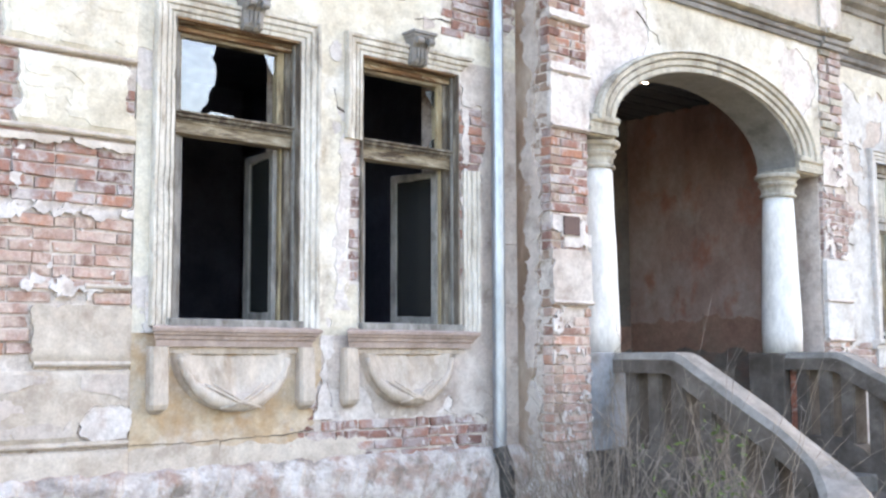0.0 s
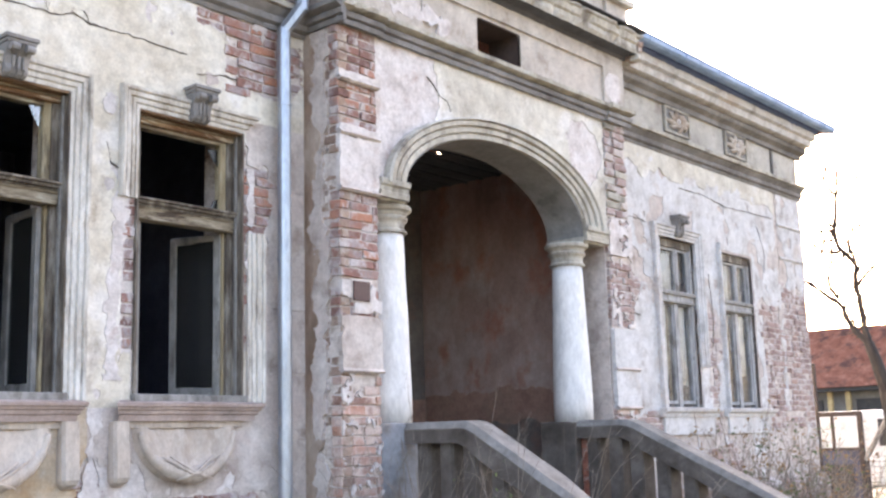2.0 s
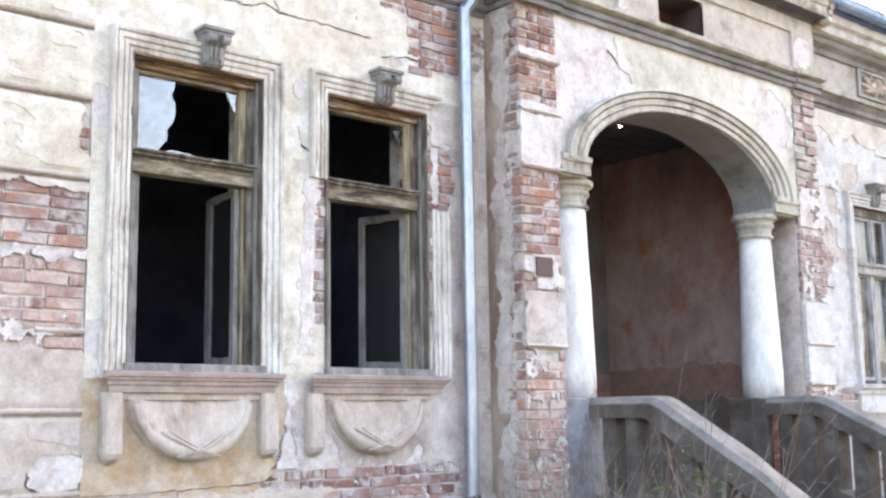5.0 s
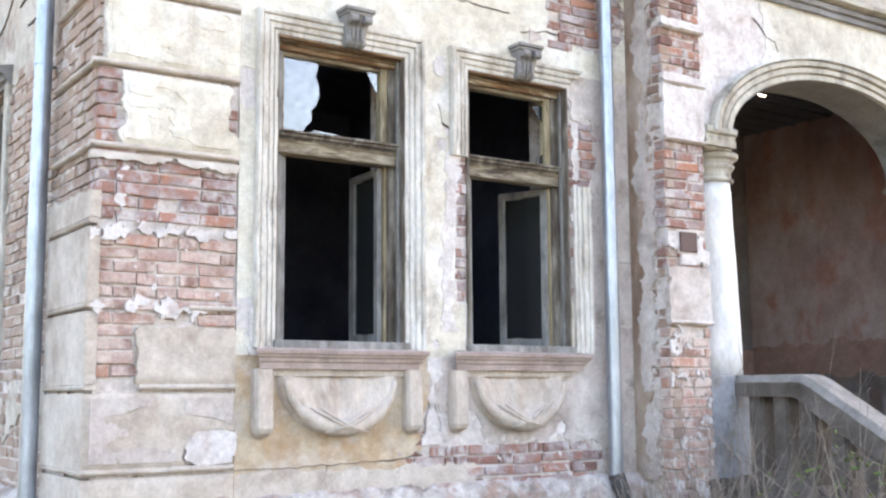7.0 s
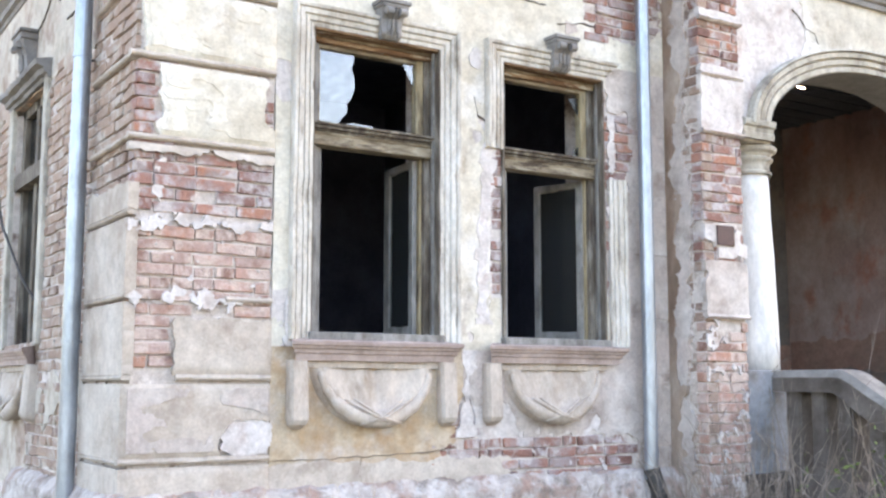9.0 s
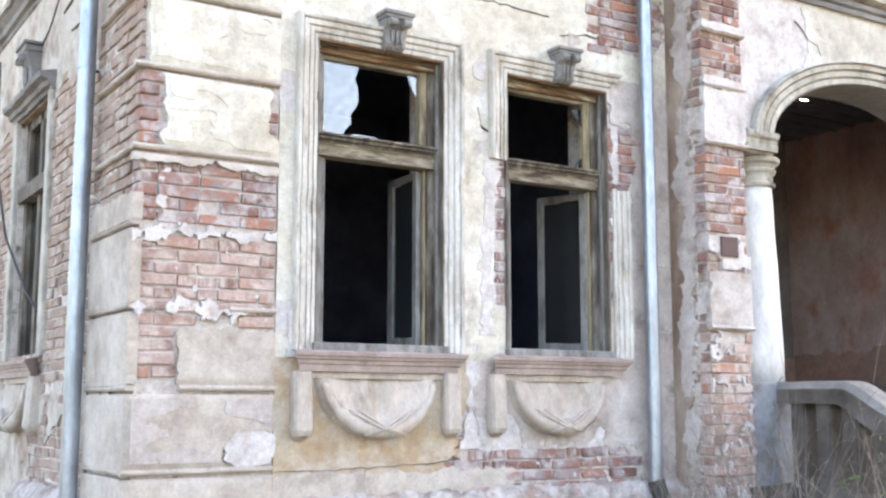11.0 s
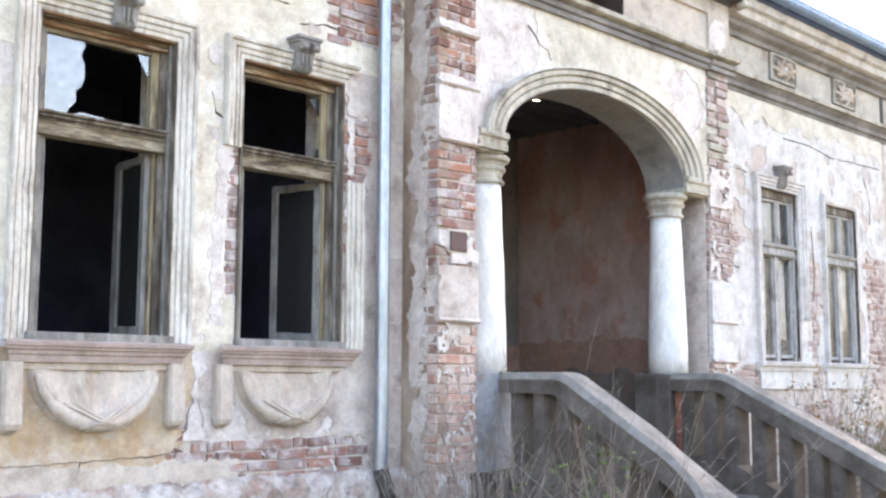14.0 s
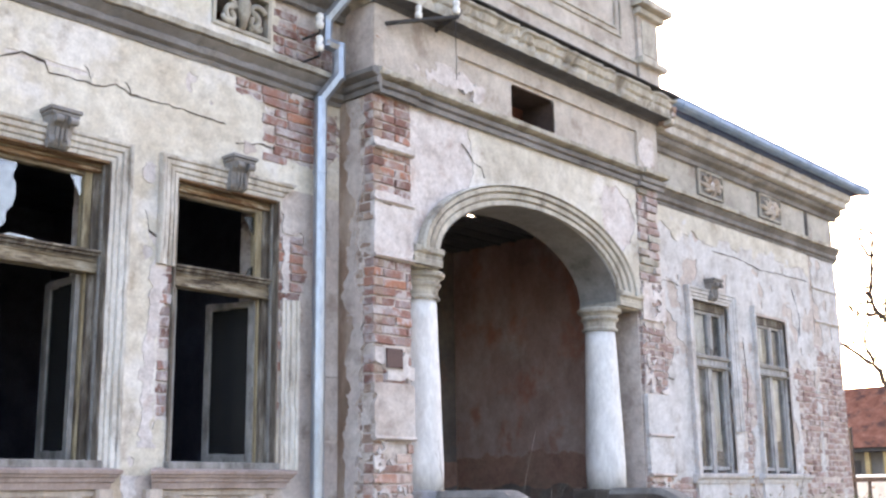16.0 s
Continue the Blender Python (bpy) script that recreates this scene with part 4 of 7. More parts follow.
for c in (((2.2, 5.2), (2.7, 4.9), (3.1, 4.8)), ((1.0, 4.9), (1.6, 4.95), (2.2, 4.9)), ((1.2, 4.62), (1.9, 4.66))):
    crack(wall_side, side(-1.275), c, 0.014)

for nm, w, to, u0, u1, v0, v1, sd in (("lime_smear", wall_front, front(-0.006), -1.27, -0.30, 2.31, 2.80, 101), ("lime_smear", wall_front, front(-0.006), -1.27, -0.30, 2.88, 3.26, 102), ("lime_smear", wall_front, front(-0.004), 1.2, 2.95, 1.05, 1.36, 103), ("lime_smear", wall_front, front(-0.004), 2.3, 3.0, 4.6, 5.3, 104), ("lime_smear", wall_wing, front(-0.004), 12.6, 14.4, 1.6, 4.0, 105)):
    sheet(nm, to, u0, u1, v0, v1, 0.016 if w is wall_front else 0.03, lambda u, v, sd=sd: (-0.09 if sd == 105 else -0.085 if sd > 102 else -0.07) + rag(u, v, sd, 0.15, 5.0), 0.02, M_WHITEPL if sd < 104 else M_GREYPL, w, "thin smear of old lime")

# archivolt: three stepped bands round the arch
bm = bmesh.new()
angs = [math.pi * k / 48 for k in range(49)]
rings = []
prof = [(0.0, 0.05), (0.0, -0.02), (0.22, -0.02), (0.26, 0.0), (0.31, 0.0), (0.33, -0.035), (0.54, -0.04), (0.58, -0.015), (0.63, -0.015), (0.65, -0.06), (0.84, -0.065), (0.88, -0.045), (0.93, -0.085), (1.0, -0.07), (1.0, 0.05)]
for t in angs:
    rings.append([bm.verts.new((ACX - (AR + (1.79 - AR) * s) * math.cos(t), PY + 0.02 + w + 0.004 * noise.noise(Vector((t * 9, s * 4, 0))), AZ + 0.09 + (AH - 0.09 + (0.985 - AH) * s) * math.sin(t))) for s, w in prof])
for r, s in zip(rings, rings[1:]):
    for k in range(len(prof) - 1):
        bm.faces.new((r[k], r[k + 1], s[k + 1], s[k]))
tagged(part("archivolt", bm, M_TRIM), "cream stepped plaster moulding round the porch arch", "moulding", kind="structure")
IMPOST = [(0, 0.0), (0.05, 0.0), (0.06, 0.05), (0.045, 0.06), (0.05, 0.10), (0.075, 0.115), (0.08, 0.16), (0.05, 0.175), (0, 0.19)]
for x0, x1 in ((3.91, 4.29), (7.27, 7.73)):
    tagged(moulding("impost", (x0, PY + 0.04, 3.88), (x1, PY + 0.04, 3.88), IMPOST, (0, -1, 0), M_TRIM, None), "moulded plaster impost under the arch", "moulding", kind="structure")
for xa in (4.27, 7.28):
    boxed("impost_block", (xa - 0.36 if xa < 5 else xa - 0.02, xa + 0.02 if xa < 5 else xa + 0.43, Y0, Y1, 3.86, 3.925), M_TRIM, wall_porch)

# pilasters on both sides of the porch
LP = [(0.75, 1.24, 0), (1.24, 1.77, 0), (1.77, 2.29, 0), (2.31, 2.78, 1), (2.80, 3.08, 2), (3.10, 3.86, 0), (3.88, 4.36, 1), (4.38, 4.46, 1), (4.47, 4.86, 0), (4.87, 4.95, 1), (4.95, 5.36, 0)]
RP = [(0.75, 1.3, 0), (1.3, 2.0, 2), (2.02, 2.44, 1), (2.46, 2.92, 1), (2.94, 3.75, 0), (3.77, 4.22, 2), (4.24, 5.36, 3)]
for nm, x0, x1, rows in (("pilaster_near", PX0, 3.90, LP), ("pilaster_far", 7.74, PX1, RP)):
    bm = bmesh.new()
    box(bm, x0 + 0.02, x1 - 0.01, PY + 0.03, 0.2, 0.0, 5.40)
    pil = tagged(part(nm, bm, M_MORTAR), "brick pilaster of the porch with patches of plaster left on it", "pilaster", kind="structure")
    for z0, z1, state in rows:
        seed = z0 * 7 + x0
        if state == 1:
            sheet("plaster_block", front(PY - 0.012), x0 + 0.0, x1, z0, z1, 0.024, lambda u, v, s=seed, p=x0, q=x1, a=z0, b=z1: min(u - p + 0.001, q - u + 0.001, v - a + 0.001, b - v + 0.001) + min(0.0, 0.010 + rag(u, v, s, 0.055, 7.0)), 0.05, M_WHITEPL if x0 < 5 and z0 > 3 else M_WING if x0 > 5 else M_GREYPL, pil, "pale plaster block on the pilaster")
            moulding("joint_bead", (x0, PY + 0.02, z0), (x1, PY + 0.02, z0), [(0, -0.022), (0.04, -0.022), (0.06, -0.005), (0.045, 0.015), (0, 0.022)], (0, -1, 0), M_GREYPL, pil)
        if state == 2:
            sheet("lime_patch", front(PY - 0.008), x0 + 0.01, x1, z0, z1, 0.022, lambda u, v, s=seed: 0.01 + rag(u, v, s, 0.12, 5.0), 0.05, M_WHITEPL, pil)
        if state == 3:
            for k in range(12):
                zz = z0 + k * 0.094
                cut = x0 + (x1 - x0) * random.uniform(0.35, 0.65)
                for a, b in ((x0 + 0.01 + 0.04 * random.random(), cut - 0.008), (cut + 0.008, x1 - 0.02 - 0.06 * random.random())):
                    boxed("rough_stone", (a, b, PY - 0.02 + 0.04 * random.random(), PY + 0.05, zz + 0.005, zz + 0.086), random.choice((M_GREYPL, M_BRICKW, M_BRICKW, M_TRIM)), pil, bevel=0.010, jitter=0.012)
        if state in (0, 2):
            if z0 < 2.0 or x0 > 5:
                sheet("lime_smear", front(PY - 0.004), x0 + 0.01, x1 - 0.01, z0, z1, 0.016, lambda u, v, s=seed: -0.055 + rag(u, v, s + 9, 0.17, 7.5), 0.02, M_WHITEPL, pil, "thin smear of old lime")
            bricks(pil, front(PY + 0.012), 0, x0, x1, z0 - 0.01, z1 + 0.01, lambda u, v: True, seed, meshes=BRICKSP if z0 < 2.2 else BRICKSW if x0 > 5 else BRICKS, cap=60)
    # side facing the street corner
    if x0 < 5:
        bricks(pil, side(x0 + 0.015), 90, PY + 0.005, -0.18, 0.95, 5.3, lambda u, v: True, 71, meshes=BRICKSD, cap=110)
        sheet("plaster_coat", side(x0 - 0.010), -0.36, 0.02, 1.0, 5.34, 0.024, lambda u, v: 0.26 - abs(u - 0.03) + rag(u, v, 72.0, 0.12, 3.0), 0.05, M_GREYPL, pil, "grey plaster in the corner")
        sheet("plaster_coat", side(x0 - 0.018), -0.30, 0.02, 1.0, 5.34, 0.024, lambda u, v: 0.13 - abs(u - 0.03) + rag(u, v, 73.0, 0.13, 3.0), 0.03, M_BROWNPL, pil, "brown stained plaster in the corner")

# entablature of the porch
VENT = (5.43, 6.18, 5.63, 6.0)
bm = bmesh.new()
us, vs = [PX0, VENT[0], VENT[1], PX1], [5.38, VENT[2], VENT[3], 6.35]
walled(bm, front(PY), us, vs, lambda u, v: in_any(u, v, [VENT]), 0.03, 0.45)
# Core coloured dark: it shows as the shaded reveal of the hole.
entab = tagged(part("wall_attic", bm, M_HOLEBRICK), "attic wall over the porch with an open square hole", "wall", kind="structure")
PAN = (4.55, 7.80, 5.55, 6.04)
sheet("panel_coat", front(PY + 0.02), PAN[0], PAN[1], 5.5, 6.06, 0.03, lambda u, v: boxd(u, v, *VENT), 0.03, M_ATTIC, entab, "recessed beige panel")
sheet("panel_border", front(PY - 0.012), PX0, PX1, 5.5, 6.30, 0.03, lambda u, v: max(boxd(u, v, *PAN), -9), 0.04, M_ATTIC, entab, "beige plaster border with white lime showing")
sheet("lime_patch", front(PY - 0.016), PX0, 5.0, 5.52, 6.0, 0.026, lambda u, v: -elld(u, v, 4.5, 5.75, 0.42, 0.12) + rag(u, v, 75.0, 0.12, 4.0), 0.04, M_WHITEPL, entab)
sheet("lime_patch", front(PY - 0.016), 7.8, PX1, 5.52, 6.1, 0.026, lambda u, v: -elld(u, v, 8.0, 5.8, 0.17, 0.24) + rag(u, v, 76.0, 0.1, 4.0), 0.04, M_WHITEPL, entab)
sheet("plaster_coat", side(PX0 - 0.006), PY, 0.05, 5.5, 6.3, 0.024, lambda u, v: 0.09 + rag(u, v, 77.0, 0.16, 3.0), 0.03, M_GREYPL, entab, "grey plaster left on the attic's side")
bricks(entab, side(PX0 + 0.008), 90, PY + 0.005, 0.03, 5.55, 6.28, lambda u, v: True, 78, meshes=BRICKSD, cap=40)
bricks(entab, front(PY - 0.016), 0, PX0 + 0.01, 3.72, 5.60, 6.20, lambda u, v: u < 3.52 + 0.16 * noise.noise(Vector((0.0, v * 5.0, 4.0))), 79, meshes=BRICKSD, cap=40)
PCOR = [(0, 0.0), (0.03, 0.0), (0.04, 0.045), (0.02, 0.055), (0.06, 0.065), (0.07, 0.105), (0.05, 0.12), (0.12, 0.15), (0.125, 0.19), (0.10, 0.205), (0, 0.22)]
for x0, x1, extra in ((3.93, 7.76, 0.0), (PX0 - 0.03, 3.93, 0.03), (7.76, PX1 + 0.03, 0.035)):
    # Dark below, pale fillet above: the cornice's own shade as colour.
    tagged(moulding("porch_cornice", (x0, PY + 0.01 - extra, 5.36), (x1, PY + 0.01 - extra, 5.36), PCOR[:7] + [(0, 0.125)], (0, -1, 0), M_TRIMD, None, wear=0.01), "stained moulded cornice over the porch arch, shade put into its dark colour", "cornice", kind="structure")
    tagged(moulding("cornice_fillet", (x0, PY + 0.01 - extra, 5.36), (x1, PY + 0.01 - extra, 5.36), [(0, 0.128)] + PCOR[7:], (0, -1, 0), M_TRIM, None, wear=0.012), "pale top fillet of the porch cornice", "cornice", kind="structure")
tagged(moulding("porch_cornice", (PX0 + 0.01, PY - 0.1, 5.36), (PX0 + 0.01, 0.0, 5.36), PCOR, (-1, 0, 0), M_TRIMD, None), "stained moulded cornice on the porch's side", "cornice", kind="structure")
MAIN = [(0, 0.0), (0.03, 0.0), (0.05, 0.04), (0.19, 0.05), (0.20, 0.10), (0.195, 0.16), (0.22, 0.18), (0.235, 0.25), (0.26, 0.27), (0.26, 0.295), (0, 0.33)]
# The shadow line below the corona is painted as a dark underside.
tagged(moulding("main_cornice", (PX0 - 0.02, PY, 6.22), (PX1 + 0.12, PY, 6.22), MAIN[:4] + [(0, 0.052)], (0, -1, 0), M_CEIL, None, wear=0.01), "underside of the main cornice, its shadow line put into the colour", "cornice", kind="structure")
tagged(moulding("main_corona", (PX0 - 0.02, PY, 6.22), (PX1 + 0.12, PY, 6.22), [(0, 0.055), (0.185, 0.055)] + MAIN[4:], (0, -1, 0), M_TRIM, None, wear=0.024), "broken pale plaster corona of the main cornice", "cornice", kind="structure")
tagged(moulding("main_cornice", (PX0, PY, 6.22), (PX0, 0.4, 6.22), MAIN, (-1, 0, 0), M_TRIM, None, wear=0.02), "broken plaster main cornice on the porch's side", "cornice", kind="structure")
bm = bmesh.new()
box(bm, PX0 - 0.05, PX1 + 0.16, PY - 0.28, 0.3, 6.545, 6.56)
tagged(part("flashing", bm, M_DARKMETAL), "dark sheet metal flashing on the cornice", "flashing", kind="structure")

# broken masonry at the end of the main cornice
for k in range(11):
    x, y, z = 8.27 + 0.05 * random.random(), PY - 0.22 + 0.055 * (k % 4), 6.20 + 0.085 * (k // 4) + 0.02 * random.random()
    boxed("broken_brick", (x, x + random.uniform(0.07, 0.16), y, y + 0.12, z, z + 0.075), random.choice((M_TRIM, M_BRICKD, M_GREYPL)), entab, bevel=0.012, jitter=0.014)

# parapet
bm = bmesh.new()
box(bm, PX0 + 0.1, 7.86, PY - 0.02, 0.0, 6.55, 8.0)
parapet = tagged(part("parapet", bm, M_ATTIC), "cream plastered parapet over the porch", "parapet", kind="structure")
for z, h, o in ((6.56, 0.09, 0.07), (6.65, 0.08, 0.045), (6.90, 0.05, 0.03)):
    moulding("parapet_moulding", (PX0 + 0.1, PY - 0.02, z), (7.90, PY - 0.02, z), [(0, 0), (o, 0), (o * 1.1, h * 0.6), (o * 0.6, h), (0, h)], (0, -1, 0), M_TRIM, parapet)
for z0, z1, x0, x1 in ((7.14, 7.17, 5.2, 7.55), (7.14, 7.9, 7.52, 7.55), (7.22, 7.25, 5.3, 7.42), (7.22, 7.9, 7.40, 7.43)):
    boxed("panel_moulding", (x0, x1, PY - 0.04, PY - 0.015, z0, z1), M_TRIM, parapet)
boxed("parapet_pier", (7.88, 8.36, PY - 0.05, 0.0, 6.55, 7.70), M_ATTIC, parapet, "corner pier of the parapet", 0.01)
boxed("pier_panel", (7.97, 8.28, PY - 0.062, PY - 0.04, 7.06, 7.50), M_TRIM, parapet)
for z, h, o in ((6.56, 0.10, 0.10), (6.90, 0.09, 0.08), (7.55, 0.08, 0.07), (7.64, 0.10, 0.15)):
    bm = bmesh.new()
    box(bm, 7.88 - o * 0.5, 8.36 + o, PY - 0.05 - o, 0.0 + o, z, z + h, 0.015)
    part("pier_moulding", bm, M_TRIM, parapet)

# inside of the porch
bm = bmesh.new()
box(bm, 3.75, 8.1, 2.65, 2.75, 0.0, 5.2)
# Falling light at the porch's depth is painted as a dark wall.
porch_back = tagged(part("wall_porch_back", bm, M_GREYBASE), "wall at the back of the porch, recess shade put into its dark colour", "wall", kind="structure")
bm = bmesh.new()
box(bm, 3.70, 3.80, 0.05, 2.70, 0.0, 5.2)
box(bm, 7.98, 8.08, 0.05, 2.70, 0.0, 5.2)
tagged(part("wall_porch_side", bm, M_PORCH), "red-brown side walls inside the porch", "wall", kind="structure")
sheet("dado", front(2.642), 3.82, 7.97, 1.8, 2.45, 0.04, lambda u, v: min(2.26 - v + rag(u, v, 81.0, 0.03, 2.0), v - 1.9), 0.02, M_DADO, porch_back, "rust-coloured painted band")
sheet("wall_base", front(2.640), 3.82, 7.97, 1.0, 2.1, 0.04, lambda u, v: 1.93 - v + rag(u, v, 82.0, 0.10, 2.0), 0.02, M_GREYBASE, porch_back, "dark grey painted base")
sheet("dado", side(7.974), 0.06, 2.635, 1.8, 2.45, 0.04, lambda u, v: min(2.30 - v + rag(u, v, 83.0, 0.10, 2.6), v - 1.9), 0.02, M_DADO, porch_back, "rust-coloured painted band")
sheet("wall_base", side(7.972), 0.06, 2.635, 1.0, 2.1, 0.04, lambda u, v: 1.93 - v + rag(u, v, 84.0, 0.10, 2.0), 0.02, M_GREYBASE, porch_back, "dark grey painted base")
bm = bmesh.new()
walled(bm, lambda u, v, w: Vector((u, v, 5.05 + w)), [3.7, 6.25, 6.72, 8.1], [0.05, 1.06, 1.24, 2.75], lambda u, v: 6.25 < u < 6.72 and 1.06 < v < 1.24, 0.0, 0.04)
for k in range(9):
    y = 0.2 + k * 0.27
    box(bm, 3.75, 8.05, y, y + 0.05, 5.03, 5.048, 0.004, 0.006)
# Ceiling coloured dark for the shade under the porch roof.
tagged(part("ceiling_porch", bm, M_CEIL), "porch ceiling, its shade put into the dark colour", "ceiling", kind="structure")
bm = bmesh.new()
box(bm, 3.81, 7.97, -0.45, 2.64, 0.0, 1.0)
tagged(part("porch_floor", bm, M_CONC), "grey concrete porch floor slab", "floor", kind="structure")
for x0, x1 in ((3.86, 3.92), (7.73, 7.80)):
    boxed("porch_jamb", (x0, x1, PY + 0.06, 0.12, 0.9, 3.9), M_GREYPL, wall_porch, bevel=0.01)


def column(x, y, z0, group):
    """A plump tapered column with a ringed capital."""
    c = thing("porch_column", (x, y, z0), "whitewashed tapered masonry column with a ringed capital", "column", group)
    bm = bmesh.new()
    h = 3.60 - z0
    surface_revolved(bm, (x, y, z0), [(0.215, 0), (0.217, 0.25)] + [(0.217 - 0.05 * (k / 8) ** 1.2, 0.25 + (h - 0.25) * k / 8) for k in range(1, 9)], 36)
    for v in bm.verts:
        v.co += Vector((noise.noise(v.co * 3), noise.noise(v.co * 3 + Vector((5, 0, 0))), 0)) * 0.004
    part("shaft", bm, M_COLUMN, c, smooth=True)
    bm = bmesh.new()
    z = 3.60 - z0
    surface_revolved(bm, (x, y, z0), [(0.167, z), (0.20, z + 0.005), (0.205, z + 0.025), (0.18, z + 0.045), (0.182, z + 0.09), (0.19, z + 0.11), (0.21, z + 0.13), (0.215, z + 0.15), (0.195, z + 0.165), (0.21, z + 0.195), (0.245, z + 0.215), (0.252, z + 0.245), (0.23, z + 0.265)], 36)
    part("capital", bm, M_TRIM, c)
    return c


column(4.27, -0.135, 1.87, "columns of the porch")
column(7.28, -0.135, 1.87, "columns of the porch")

# ---- stairs and balustrades ----
stairs = thing("front_stairs", (5.8, -0.5, 0), "worn grey concrete stairs up to the porch", "stairs")
N = 6
for k in range(N):
    z1 = 1.0 - k * 1.0 / N
    y1 = -0.45 - k * 0.42
    bm = bmesh.new()
    box(bm, 4.45, 7.1, y1 - 0.46 - 0.02, y1, 0.0, z1 - 0.0 - (1.0 / N if k == 0 else 1.0 / N), 0.015, 0.004)
    part("step", bm, M_CONCL if k % 2 else M_CONC, stairs)


def railing(name, x0, x1, path, end, label):
    """A balustrade: thick coping, broad flat balusters and a sloping base."""
    b = thing(name, (path[0][0], path[0][1], 0), label, "balustrade", "balustrades of the stairs")
    w = x1 - x0
    pts = []
    for p, q in zip(path, path[1:]):
        pts += subdivided(p, q, 0.08)[:-1]
    pts.append(Vector(path[-1]))
    for _ in range(1):
        pts = [pts[0]] + [(pts[i - 1] + 2 * pts[i] + pts[i + 1]) / 4 for i in range(1, len(pts) - 1)] + [pts[-1]]
    frames = []
    for i, p in enumerate(pts):
        d = pts[min(i + 1, len(pts) - 1)] - pts[max(i - 1, 0)]
        s = Vector((d.y, -d.x, 0)).normalized() * -1
        frames.append((s, (0, 0, 1)))
    bm = bmesh.new()
    hw = w / 2
    rings = []
    for i, (p, (o, u)) in enumerate(zip(pts, frames)):
        grow = 1 + 0.35 * max(0, (i / len(pts) - 0.6) / 0.4)
        d = pts[min(i + 1, len(pts) - 1)] - pts[max(i - 1, 0)]
        th = -0.18 - 0.07 * min(1.0, abs(d.z) / max(0.001, math.hypot(d.x, d.y)) / 0.6)
        prof = [(-hw, th), (hw, th), (hw, -0.06), (hw * 0.72, 0.0), (-hw * 0.72, 0.0), (-hw, -0.06)]
        rings.append([bm.verts.new(Vector(p) + a * grow * Vector(o) + Vector((0, 0, c))) for a, c in prof])
    for r, s in zip(rings, rings[1:]):
        for k in range(6):
            bm.faces.new((r[k], r[(k + 1) % 6], s[(k + 1) % 6], s[k]))
    bm.faces.new(rings[0][::-1])
    bm.faces.new(rings[-1])
    for v in bm.verts:
        v.co += Vector((1, 1, 1)) * 0.006 * noise.noise(v.co * 7)
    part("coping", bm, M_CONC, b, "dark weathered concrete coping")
    # The coping's top takes a paler concrete than its sides.
    bm = bmesh.new()
    rings = []
    for i, (p, (o, u)) in enumerate(zip(pts, frames)):
        grow = 1 + 0.35 * max(0, (i / len(pts) - 0.6) / 0.4)
        prof = [(hw * 1.0, -0.062), (hw * 1.01, -0.056), (hw * 0.73, 0.005), (-hw * 0.73, 0.005), (-hw * 1.01, -0.056), (-hw * 1.0, -0.062)]
        rings.append([bm.verts.new(Vector(p) + a * grow * Vector(o) + Vector((0, 0, c))) for a, c in prof])
    for r, s in zip(rings, rings[1:]):
        for k in range(6):
            bm.faces.new((r[k], r[(k + 1) % 6], s[(k + 1) % 6], s[k]))
    bm.faces.new(rings[0][::-1])
    bm.faces.new(rings[-1])
    for v in bm.verts:
        v.co += Vector((1, 1, 1)) * 0.006 * noise.noise(v.co * 7)
    part("coping_crown", bm, M_CONCL, b, "pale top of the coping")
    # base
    bm = bmesh.new()
    rings = []
    for p, (o, u) in zip(pts, frames):
        zt = max(0.12, p.z - 0.86)
        rings.append([bm.verts.new(Vector((p.x, p.y, 0)) + a * Vector(o) + Vector((0, 0, c))) for a, c in ((-hw * 0.8, 0), (hw * 0.8, 0), (hw * 0.8, zt), (-hw * 0.8, zt))])
    for r, s in zip(rings, rings[1:]):
        for k in range(4):
            bm.faces.new((r[k], r[(k + 1) % 4], s[(k + 1) % 4], s[k]))
    bm.faces.new(rings[0][::-1])
    bm.faces.new(rings[-1])
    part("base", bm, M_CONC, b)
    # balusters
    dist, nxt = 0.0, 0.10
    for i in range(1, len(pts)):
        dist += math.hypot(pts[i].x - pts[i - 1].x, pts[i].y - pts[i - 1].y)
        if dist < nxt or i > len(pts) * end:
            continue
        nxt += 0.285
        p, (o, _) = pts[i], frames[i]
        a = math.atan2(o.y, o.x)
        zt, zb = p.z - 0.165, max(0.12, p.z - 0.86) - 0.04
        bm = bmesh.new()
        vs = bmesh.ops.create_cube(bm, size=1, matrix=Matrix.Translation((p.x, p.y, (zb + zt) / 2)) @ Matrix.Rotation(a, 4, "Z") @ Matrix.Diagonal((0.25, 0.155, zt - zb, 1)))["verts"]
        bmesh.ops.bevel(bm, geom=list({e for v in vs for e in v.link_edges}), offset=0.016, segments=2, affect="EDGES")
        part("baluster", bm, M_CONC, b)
    return b


railing("stair_balustrade", 4.23, 4.57, [(4.40, -0.36, 1.865), (4.40, -1.06, 1.865), (4.40, -1.95, 1.33), (4.44, -2.22, 1.12), (4.44, -2.44, 0.94), (4.30, -2.64, 0.80), (4.06, -2.78, 0.70), (3.80, -2.84, 0.62)], 0.70, "grey concrete balustrade with a flared pale coping beside the stairs")
railing("stair_balustrade", 6.97, 7.29, [(7.13, -0.36, 1.875), (7.13, -0.98, 1.875), (7.13, -2.55, 1.09), (7.16, -2.9, 0.90), (7.34, -3.2, 0.76), (7.62, -3.4, 0.64)], 0.86, "dark grey concrete balustrade beside the stairs")
